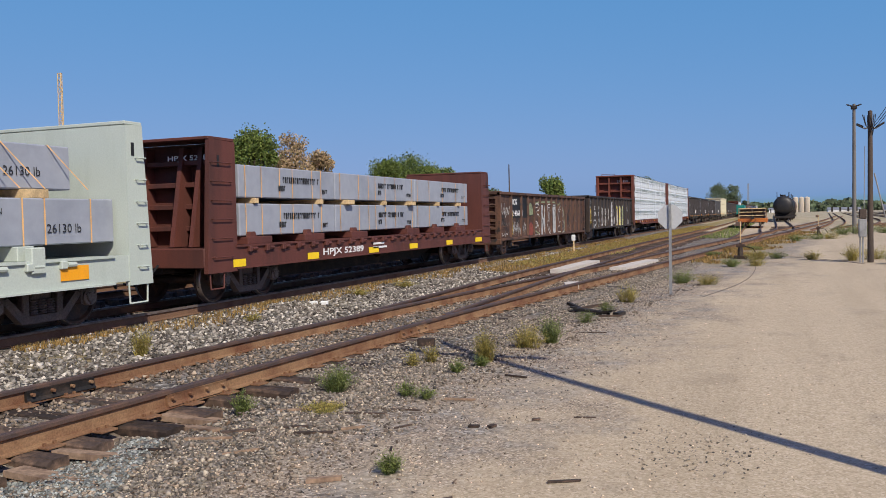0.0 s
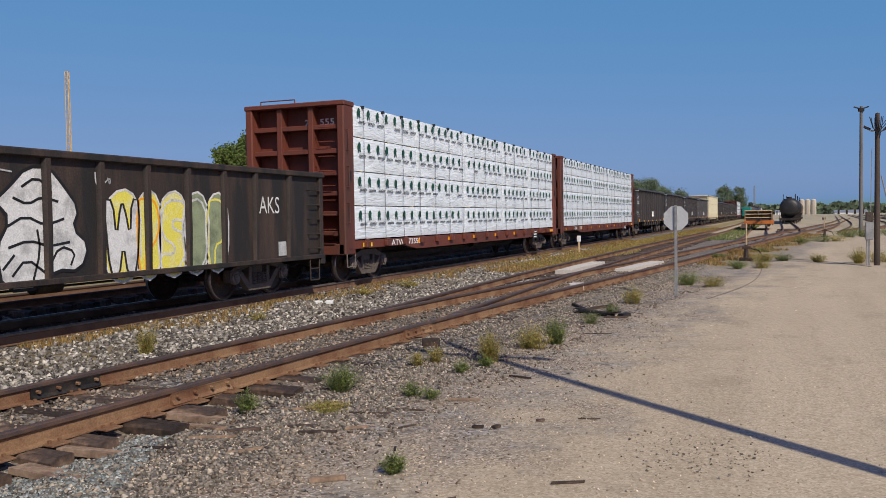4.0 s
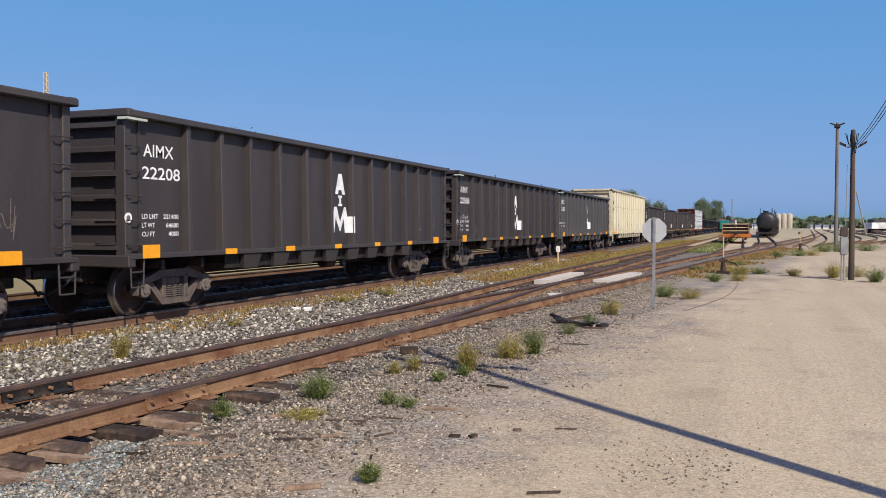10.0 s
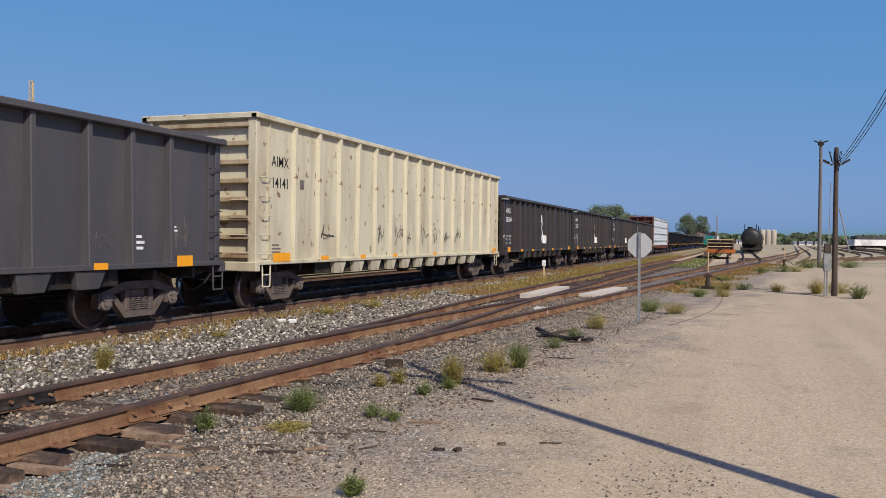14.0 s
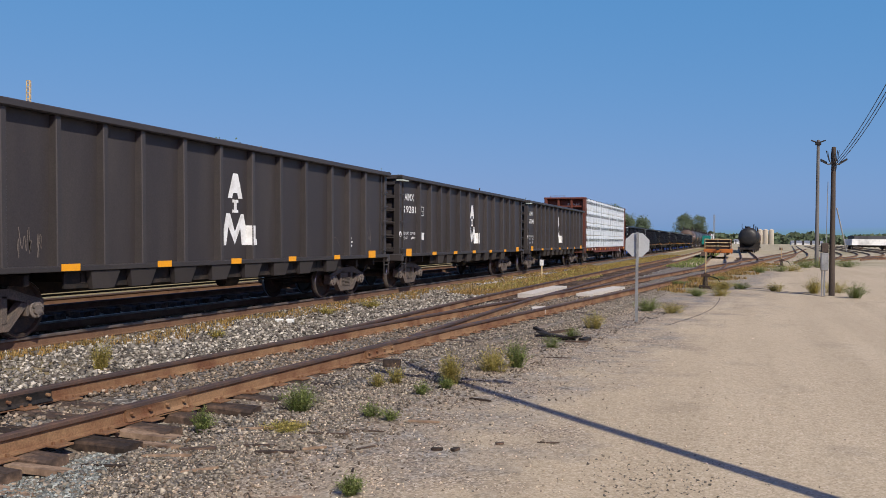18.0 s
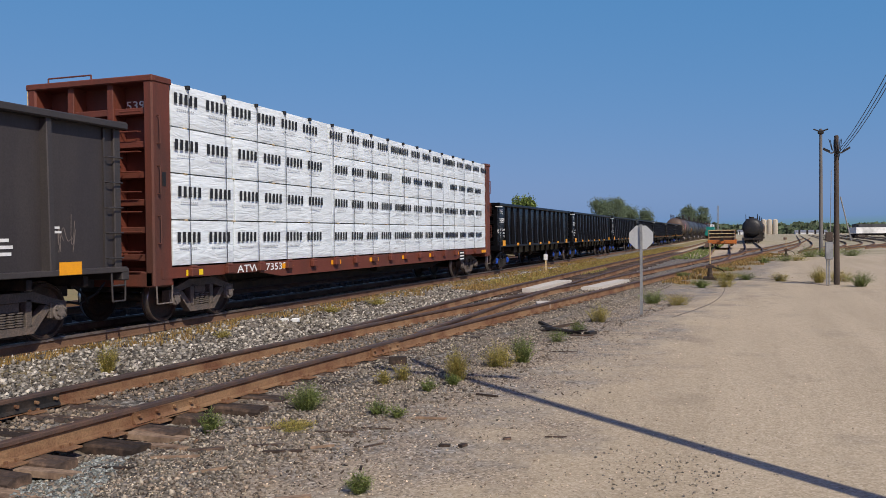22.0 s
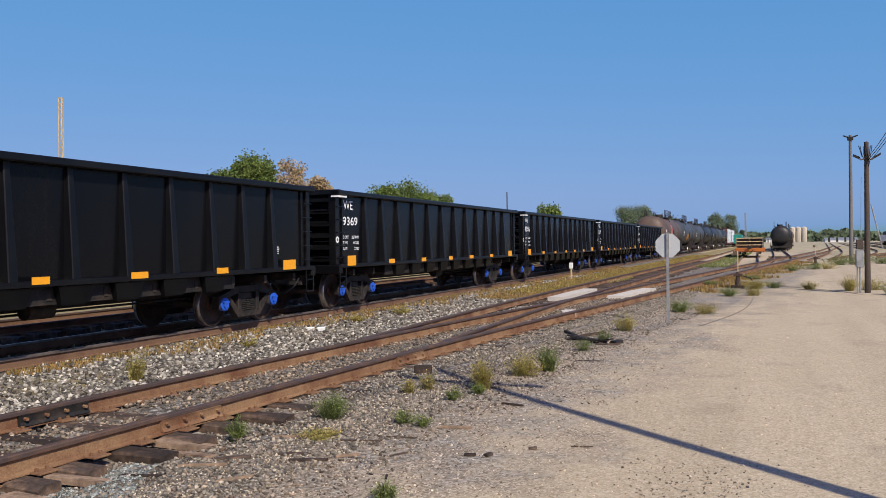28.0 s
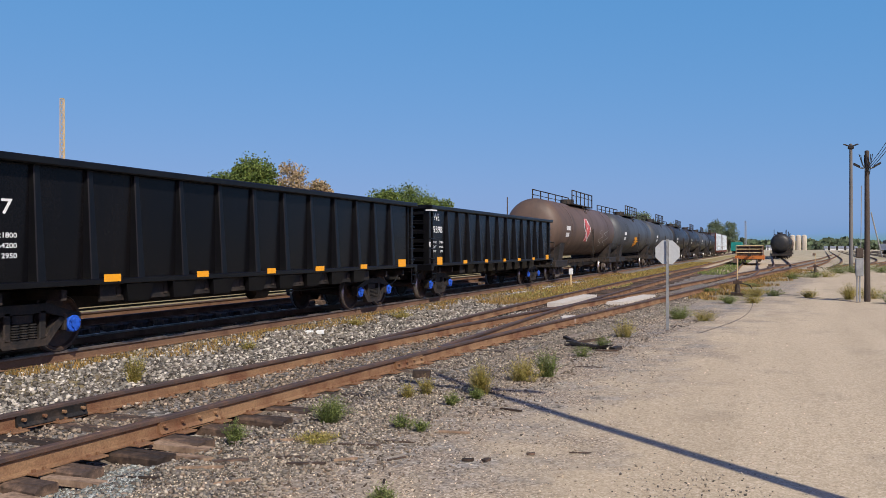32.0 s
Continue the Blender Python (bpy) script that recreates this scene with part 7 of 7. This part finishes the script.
sp = scatter(7500, 3.0, 6.1, lambda y: (near_x(y) + 1.1, near_x(y) + 2.25 - 0.55 * max(0, y - 4.3)), 13, 1.0)
stones("grey_gravel", "patch of fresh grey-green gravel beside the tie ends", sp, sizes(len(sp), 0.018, 0.042), "gravel", 13)
sp = scatter(5500, 3.0, 16, lambda y: (near_x(y) + 1.4, near_x(y) + 2.2 + 2.6 * rng.random()), 14, 1.3)
stones("wood_chips", "splinters and chips of old tie wood in the gravel", sp, sizes(len(sp), 0.012, 0.06), "chips", 14, 0.28)
sp = scatter(5000, 3.0, 20, lambda y: (near_x(y) + 1.2, near_x(y) + 2.2 + 2.4 * rng.random() ** 1.5), 15, 1.5)
stones("pale_pebbles", "small pale pebbles in the brown gravel", sp, sizes(len(sp), 0.008, 0.03), "stones", 15)
sp = scatter(4500, 3.0, 18, lambda y: (near_x(y) + 1.6, near_x(y) + 2.4 + 2.0 * rng.random() ** 1.5), 16, 1.4)
stones("dull_pebbles", "small dull grey pebbles in the brown gravel", sp, sizes(len(sp), 0.008, 0.03), "grey_stones", 16)
around = rng.normal(size=(320, 2)) * (0.34, 0.36) + (-0.55, 6.6)
stones("stone_patch", "loose patch of grey pebbles on the sandy lot", around, sizes(320, 0.008, 0.026), "grey_stones", 17)
sp = scatter(9000, 3.0, 34, lambda y: (near_x(y) - 0.68, near_x(y) + 0.68), 3, 1.6)
stones("rusty_stones", "rust-stained stones between the siding rails", sp, sizes(len(sp), 0.02, 0.07), "brown_stones", 3)
sp = scatter(20000, 3.0, 24, lambda y: (near_x(y) + 1.8, near_x(y) + 1.9 + 5.2 * rng.random() ** 1.2), 4, 1.5)
stones("lot_pebbles", "scattered pebbles on the sandy lot", sp, sizes(len(sp), 0.006, 0.024), "lot_stones", 4)
sp = scatter(5000, 3.5, 40, lambda y: (TRACK_X - 2.2, TRACK_X + 1.2), 5, 1.5)
stones("track_bed_stones", "dark ballast stones in the running track bed", sp, sizes(len(sp), 0.04, 0.08), "stones", 5)


# ---- plants ----
def weed(x, y, r, h, n, material, seed, label):
    """A loose tuft of thin stems of uneven height, with small leaves along them."""
    rnd = random.Random(seed)
    s = Shape()
    tufts = [(r * rnd.uniform(0, 0.45), rnd.uniform(0, 6.28), rnd.uniform(0.6, 1.0)) for _ in range(5)]
    for i in range(n):
        td, ta, th = tufts[rnd.randrange(5)]
        a, d = rnd.uniform(0, 6.28), r * 0.15 * rnd.random()
        bx, by = td * math.cos(ta) + d * math.cos(a), td * math.sin(ta) + d * math.sin(a)
        out = rnd.random() ** 0.7
        hh = h * th * rnd.uniform(0.45, 1.0) * (1.05 - 0.45 * out * out)
        lean = Vector((math.cos(a), math.sin(a), 0)) * r * 0.85 * out
        w = Vector((-math.sin(a + 1), math.cos(a + 1), 0)) * rnd.uniform(0.0008, 0.002) * (1 + 0.03 * y)
        p0, p1, p2 = Vector((bx, by, -0.02)), Vector((bx, by, hh * 0.6)) + lean * 0.4, Vector((bx, by, hh)) + lean
        m = len(s.v)
        s.v += [p0 - w, p0 + w, p1 + w, p1 - w, p2]
        s.f += [(m, m + 1, m + 2, m + 3), (m + 3, m + 2, m + 4)]
        for k in range(12):
            u = rnd.random() ** 0.7
            c = p0.lerp(p1, u * 2) if u < 0.5 else p1.lerp(p2, u * 2 - 1)
            d2 = Vector((rnd.uniform(-1, 1), rnd.uniform(-1, 1), rnd.uniform(-0.3, 0.8))).normalized() * rnd.uniform(0.010, 0.030) * (1 + 0.025 * y)
            e = d2.cross(Vector((0, 0, 1))).normalized() * 0.0035 * (1 + 0.03 * y)
            m = len(s.v)
            s.v += [c, c + d2 * 0.5 + e, c + d2, c + d2 * 0.5 - e]
            s.f.append((m, m + 1, m + 2, m + 3))
    me = bpy.data.meshes.new("weed")
    me.from_pydata(s.v, [], s.f)
    me.materials.append(M[material])
    ob = new("weed", me)
    ob.matrix_basis = Matrix.Translation((x, y, ground_z(x, y)))
    return tagged(ob, label, "weed", "weeds on the gravel")


G, Y, D = "green weed tuft growing in gravel", "yellowing weed tuft growing in gravel", "dry orange grass tuft beside the rails"
WEEDS = [(-4.36, 7.95, 0.26, 0.36, 300, "weed_green", G), (-3.42, 10.1, 0.20, 0.56, 300, "weed_yellow", Y), (-3.2, 11.3, 0.30, 0.42, 260, "weed_yellow", Y), (-2.95, 11.75, 0.22, 0.56, 240, "weed_green", G),
         (-4.80, 6.85, 0.17, 0.34, 150, "weed_green", G), (-8.26, 9.45, 0.20, 0.52, 200, "weed_yellow", Y), (-4.08, 7.15, 0.26, 0.06, 260, "weed_yellow", Y), (-2.60, 5.46, 0.13, 0.22, 130, "weed_green", G),
         (-3.36, 9.75, 0.12, 0.2, 90, "weed_green", G), (-2.84, 17.5, 0.26, 0.50, 200, "weed_yellow", Y), (-2.98, 14.1, 0.22, 0.24, 90, "weed_green", G), (-3.54, 7.95, 0.15, 0.2, 80, "weed_green", G), (-4.06, 9.9, 0.18, 0.28, 90, "weed_yellow", Y),
         (-9.2, 7.3, 0.3, 0.35, 160, "weed_green", G), (-2.2, 22.6, 0.5, 0.45, 260, "weed_green", G), (-1.6, 22.2, 0.4, 0.4, 180, "weed_yellow", Y), (-3.5, 9.3, 0.16, 0.2, 90, "weed_green", G), (-4.2, 9.6, 0.16, 0.22, 80, "weed_yellow", Y),
         (-3.3, 7.9, 0.14, 0.15, 70, "weed_green", G), (-1.3, 29.3, 0.5, 0.4, 220, "weed_green", G), (-0.6, 29.8, 0.45, 0.35, 180, "weed_yellow", Y), (-0.6, 33.6, 0.6, 0.5, 260, "weed_yellow", Y), (0.0, 34.3, 0.5, 0.4, 180, "weed_green", G),
         (1.2, 33.6, 0.45, 0.4, 180, "weed_yellow", Y), (2.5, 33.0, 0.5, 0.7, 300, "weed_yellow", Y), (3.6, 30.7, 0.55, 0.6, 300, "weed_green", G), (3.3, 33.6, 0.6, 0.6, 220, "weed_yellow", Y), (-2.9, 15.6, 0.2, 0.25, 90, "weed_green", G),
         (-9.0, 13.2, 0.22, 0.25, 120, "weed_yellow", Y), (-9.3, 18.2, 0.3, 0.22, 150, "weed_yellow", Y), (-9.2, 20.6, 0.4, 0.25, 200, "weed_yellow", Y), (-8.9, 5.9, 0.3, 0.2, 150, "weed_green", G), (2.3, 56.0, 0.9, 0.6, 200, "weed_green", G),
         (1.2, 53.0, 0.7, 0.5, 180, "weed_green", G), (3.2, 57.0, 0.9, 0.6, 200, "weed_yellow", Y), (4.6, 66.0, 1.6, 0.9, 320, "weed_green", G), (5.8, 66.5, 1.5, 0.9, 320, "weed_green", G), (-1.9, 40.0, 0.8, 0.28, 260, "grass_dry", D),
         (-1.0, 42.0, 0.8, 0.26, 260, "weed_green", G), (-2.3, 36.0, 0.6, 0.26, 200, "weed_green", G), (7.4, 69.0, 1.6, 0.8, 260, "weed_green", G)]
for i, (x, y, r, h, n, m, lab) in enumerate(WEEDS):
    weed(x, y, r, h, n, m, i, lab)


def grass_strip(name, label, spots, h, material, seed):
    rng2 = random.Random(seed)
    s = Shape()
    for x, y in spots:
        z = ground_z(x, y)
        for k in range(2):
            a, hh = rng2.uniform(0, 6.28), h * rng2.uniform(0.4, 1.0)
            w = 0.007 + 0.0005 * y
            p, t2 = Vector((x, y, z - 0.02)), Vector((x + hh * 0.4 * math.cos(a), y + hh * 0.4 * math.sin(a), z + hh))
            e = Vector((-math.sin(a + 0.7), math.cos(a + 0.7), 0)) * w
            m = len(s.v)
            s.v += [p - e, p + e, t2]
            s.f.append((m, m + 1, m + 2))
    me = bpy.data.meshes.new(name)
    me.from_pydata(s.v, [], s.f)
    me.materials.append(M[material])
    return tagged(new(name, me), label, "grass", kind="stuff")


sp = scatter(17000, 27, 110, lambda y: (-9.3, -6.9), 21, 1.4)
grass_strip("dry_grass", "orange dry grass between the tracks", sp, 0.13, "grass_dry", 1)
sp = scatter(9000, 30, 110, lambda y: (-9.3, -6.9 + 0.6 * math.sin(y * 0.35)), 25, 1.2)
grass_strip("green_grass", "green grass among dry grass between the tracks", sp, 0.14, "weed_yellow", 5)
sp = scatter(5200, 9, 60, lambda y: (TRACK_X + 1.1, TRACK_X + 1.7 + 0.35 * math.sin(y * 1.1) + 0.2 * math.sin(y * 2.7)), 22, 1.3)
grass_strip("track_side_grass", "thin yellowing grass along the ballast edge", sp, 0.11, "grass_dry", 2)
sp = scatter(2600, 31, 75, lambda y: (near_x(y) + 1.1, near_x(y) + 2.2 + 0.8 * math.sin(y * 0.9)), 23, 1.2)
grass_strip("siding_grass", "mixed grass beside the siding", sp, 0.16, "grass_dry", 3)
sp = scatter(1500, 60, 130, lambda y: (-5.0, -2.6), 24, 1.2)
grass_strip("yard_grass", "green grass between the yard tracks", sp, 0.2, "weed_green", 4)


def tree(x, y, h, w, seed, leaf, label, n=2600, leaf_size=0.30, z=-0.8, group="trees behind the railway"):
    """A tapered trunk with limbs and a ragged crown of many small leaf clumps."""
    rnd = random.Random(seed)
    ob = thing("tree", label, "tree", group, at=(x, y, z))
    t = Shape()
    t.tube((0, 0, -0.2), (0.1, 0, h * 0.35), 0.03 * h, 0.02 * h, n=8)
    blobs = []
    for i in range(22):
        a = rnd.uniform(0, 6.28)
        d = w * 0.5 * rnd.uniform(0.15, 0.85)
        hz = h * rnd.uniform(0.35, 0.92)
        d *= 1.0 if hz < 0.65 * h else 0.6
        e = Vector((d * math.cos(a), d * math.sin(a), hz))
        t.tube((0.05, 0, h * rnd.uniform(0.2, 0.35)), e, 0.012 * h, 0.003 * h, n=5)
        blobs.append((e, w * rnd.uniform(0.13, 0.24)))
    blobs.append((Vector((0, 0, h * 0.88)), w * 0.16))
    part("trunk", t, "bark", ob)
    s = Shape()
    for i in range(n):
        c, r = blobs[rnd.randrange(len(blobs))]
        d = Vector((rnd.gauss(0, 1), rnd.gauss(0, 1), rnd.gauss(0, 0.85)))
        p = c + d.normalized() * r * rnd.random() ** 0.45 * rnd.choice((1, 1, 1, 1, 1.25))
        u = Vector((rnd.uniform(-1, 1), rnd.uniform(-1, 1), rnd.uniform(-1, 1))).normalized() * leaf_size * rnd.uniform(0.4, 1.0)
        v = u.orthogonal().normalized() * leaf_size * rnd.uniform(0.25, 0.6)
        m = len(s.v)
        s.v += [p - u * 0.5, p + v * 0.5, p + u * 0.5, p - v * 0.5]
        s.f.append((m, m + 1, m + 2, m + 3))
    me = bpy.data.meshes.new("crown")
    me.from_pydata(s.v, [], s.f)
    me.materials.append(M[leaf])
    part("crown", me, leaf, ob)
    return ob


GT, BT = "leafy green tree behind the railway", "tree with browning autumn leaves behind the railway"
TREES = [(-48.4, 67.6, 10.2, 5.5, "leaf_green", GT), (-47.2, 70.2, 11.6, 7.0, "leaf_green", GT), (-45.9, 74.6, 12.0, 5.6, "leaf_brown", BT), (-44.6, 79.0, 10.2, 4.6, "leaf_brown", BT), (-46, 98.5, 10.0, 7.0, "leaf_green", GT), (-45, 103.5, 11.0, 9.5, "leaf_green", GT),
         (-43.8, 109, 9.6, 7.5, "leaf_green", GT), (-46, 186, 10.8, 8.0, "leaf_green", GT), (-47, 194, 10.4, 6.0, "leaf_green", GT), (-45, 290, 14.0, 12, "leaf_hazed", GT), (-44, 305, 15.0, 13, "leaf_hazed", GT), (-41, 322, 13.0, 12, "leaf_hazed", GT),
         (-36, 335, 11.0, 12, "leaf_hazed", GT), (-23, 398, 15.5, 11, "leaf_hazed", GT), (-18, 402, 14.5, 9, "leaf_hazed", GT), (-56, 150, 7.0, 6.0, "leaf_hazed", GT), (-52, 160, 7.5, 6.0, "leaf_hazed", GT)]
for i, (x, y, h, w, leaf, lab) in enumerate(TREES):
    tree(x, y, h, w, 40 + i, leaf, lab, n=(7000 if leaf == "leaf_brown" else 15000) if y < 120 else 4500, leaf_size=0.36 if y < 120 else 0.75)

# distant wood at the horizon
rnd = random.Random(77)
s = Shape()
for i in range(9000):
    u = rnd.random()
    x, y = -60 + 420 * u, 780 + 60 * rnd.random() - 120 * u
    hmax = 7.5 + 3.5 * noise.noise((x * 0.03, 2.0, 0)) + 2.5 * noise.noise((x * 0.15, 7.0, 0))
    p = Vector((x, y, hmax * rnd.random() ** 0.7))
    a = Vector((rnd.uniform(-1, 1), 0.3, rnd.uniform(-1, 1))).normalized() * rnd.uniform(1.2, 2.6)
    b = a.cross(Vector((0, 1, 0))).normalized() * rnd.uniform(0.8, 1.8)
    m = len(s.v)
    s.v += [p - a, p + b, p + a, p - b]
    s.f.append((m, m + 1, m + 2, m + 3))
me = bpy.data.meshes.new("far_wood")
me.from_pydata(s.v, [], s.f)
me.materials.append(M["leaf_hazed"])
tagged(new("far_wood", me), "dark tree line on the horizon", "woods", kind="stuff")


# ---- distant things ----
def lattice_mast(x, y, h, w, label, material):
    ob = thing("lattice_mast", label, "radio mast", at=(x, y, -0.8))
    legs = [(-w / 2, -w / 3), (w / 2, -w / 3), (0, w * 0.6)]
    for a, b in legs:
        part("leg", Shape().tube((a, b, 0), (a * 0.8, b * 0.8, h), w * 0.09, n=6), material, ob)
    n = int(h / w / 1.2)
    s = Shape()
    for i in range(n):
        z0, z1 = h * i / n, h * (i + 1) / n
        for k in range(3):
            (a, b), (c, d) = legs[k], legs[(k + 1) % 3]
            s.tube((a * 0.9, b * 0.9, z0), (c * 0.9, d * 0.9, z1), w * 0.05, n=4)
            s.tube((a * 0.9, b * 0.9, z1), (c * 0.9, d * 0.9, z1), w * 0.05, n=4)
    part("lattice", s, material, ob)


lattice_mast(-85, 84, 21.9, 0.62, "thin yellowish lattice mast above the trees", "lumber")
lattice_mast(-14.0, 520, 18, 1.0, "distant grey lattice mast", "pole_steel")
ob = thing("signal_pole", "thin distant pole above the train", "pole", at=(-46, 152, -0.8))
part("shaft", Shape().tube((0, 0, 0), (0, 0, 12.0), 0.16, 0.10, n=8), "pole_wood", ob)
for i in range(4):
    ob = thing("grain_silo", "cream concrete grain silo", "silo", "silos on the horizon", at=(10.8 + 4.0 * i, 690, -0.5))
    s = Shape()
    s.tube((0, 0, 0), (0, 0, 11.0 - (i == 0) * 2), 1.9, n=20)
    part("drum", s, "silo", ob)
    part("roof", Shape().tube((0, 0, 11.0 - (i == 0) * 2), (0, 0, 11.8 - (i == 0) * 2), 1.95, 0.5, n=20), "silo", ob)
for i, (x, y, w, h) in enumerate(((44, 640, 20, 1.6), (78, 600, 16, 2.0), (118, 610, 18, 2.0), (2, 700, 12, 2.4))):
    ob = thing("warehouse", "long white metal warehouse far off", "warehouse", "far warehouses", at=(x, y, -0.5))
    part("wall", Shape().box(-w / 2, w / 2, -8, 8, 0, h), "white_wall", ob)
    r = Shape()
    r.prism([(-8.3, h), (8.3, h), (0, h + 1.6)], -w / 2 - 0.3, w / 2 + 0.3, 0)
    part("roof", r, "pole_steel", ob)
    for k in range(4):
        part("door", Shape().box(-w / 2 + w * (k + 0.35) / 4, -w / 2 + w * (k + 0.6) / 4, -8.05, -7.98, 0, 3.2), "grime", ob)

# parked stock in the yard
parked = tank_car("parked black tank car with a ladder and guard rail", 16.2, "tank_black", 20, "parked tank cars")
parked.matrix_basis = Matrix.Translation((1.32, 143.0, -0.35))
for i, paint in enumerate(("tank_black", "tank_brown")):
    c = tank_car("parked tank car behind another", 16.2, paint, 30 + i, "parked tank cars")
    c.matrix_basis = Matrix.Translation((1.95 + 0.6 * i, 160.5 + 17.2 * i, -0.35))


def flat_load(x, y):
    car = thing("work_flat_car", "orange work flat car stacked with rusty steel", "flat car", at=(x, y, 0))
    part("deck", Shape().box(-1.4, 1.4, 0, 13, 0.62, 0.78, 0.02), "orange_car", car)
    for sx in (-1, 1):
        a, b = sorted((sx * 1.3, sx * 1.42))
        part("side_sill", Shape().box(a, b, 0, 13, 0.34, 0.62, 0.02), "orange_car", car)
    part("end_beam", Shape().box(-1.42, 1.42, -0.12, 0.02, 0.42, 0.80, 0.03), "orange_car", car)
    for k in range(3):
        for m in range(2):
            part("steel_stack", Shape().box(-1.25 + 1.3 * m, -0.1 + 1.3 * m, 0.4 + 0.2 * k, 12.4, 0.80 + 0.36 * k, 1.07 + 0.36 * k, 0.03), "wheel", car)
    for k in range(3):
        part("stack_spacer", Shape().box(-1.36, 1.36, 0.3 + 0.1 * k, 0.5 + 0.1 * k, 1.075 + 0.36 * k, 1.15 + 0.36 * k), "lumber", car)
    for px in (-1.36, 1.28):
        part("stake", Shape().box(px, px + 0.08, 0.1, 0.2, 0.78, 1.85), "rail_side", car)
    truck(car, 1.6)
    truck(car, 11.4)
    coupler(car, 0.0, -1)
    return car


flat_load(-2.12, 93.0)
g = thing("green_hopper", "teal hopper car parked far off", "freight car", at=(-9.2, 250.0, -0.2))
part("body", Shape().box(-1.4, 1.4, 0, 12, 0.9, 3.4, 0.05), "teal", g)
underframe(g, 12)
for i in range(14):
    x, y = 25.5 + 12.4 * (i % 5) + 4 * (i // 5), 232 + 6.6 * (i % 5) + 30 * (i // 5)
    car = thing("parked_hopper", "dark freight car parked in the yard", "freight car", "parked cars in the yard", at=pose(x, y, -0.1, 0, 0, -62))
    part("body", Shape().prism([(-1.45, 1.1), (1.45, 1.1), (1.5, 2.6 + 0.5 * (i % 3)), (-1.5, 2.6 + 0.5 * (i % 3))], 0, 12.5, 1), ("white_wall", "silo", "tank_black", "tank_brown", "tank_grey")[i % 5 if i < 5 else 2 + i % 3], car)
    underframe(car, 12.5)


# ---- what moves ----
def motions():
    steps = [t for t in range(0, 33)]
    for ob, start, L in TRAIN:
        walk(ob, [(t, Matrix.Translation((TRACK_X, start - gone(t), 0))) for t in steps])
    # the wheels turn while their car rolls past
    for ob, start, L in TRAIN:
        if L and start < 400:
            ta = max(0, min(31, (start - 34) / 11.45))
            tb = max(1, min(32, (start + L) / 11.3))
            fa, fb = int(ta * 30), int(tb * 30)
            for tr in [c for c in ob.children if c.name.split(".")[0] == "truck"]:
                for ws in [c for c in tr.children if c.name.split(".")[0] == "wheelset"]:
                    p = ws.matrix_basis.translation.copy()
                    rows = []
                    for f in range(fa, fb + 1):
                        rows.append((f / 30, pose(p.x, p.y, p.z, math.degrees(gone(f / 30) / WHEEL_R) % 360)))
                    if fa > 0:
                        rows.insert(0, (0, rows[0][1]))
                    if fb < 960:
                        rows.append((32, rows[-1][1]))
                    walk(ws, rows)


motions()
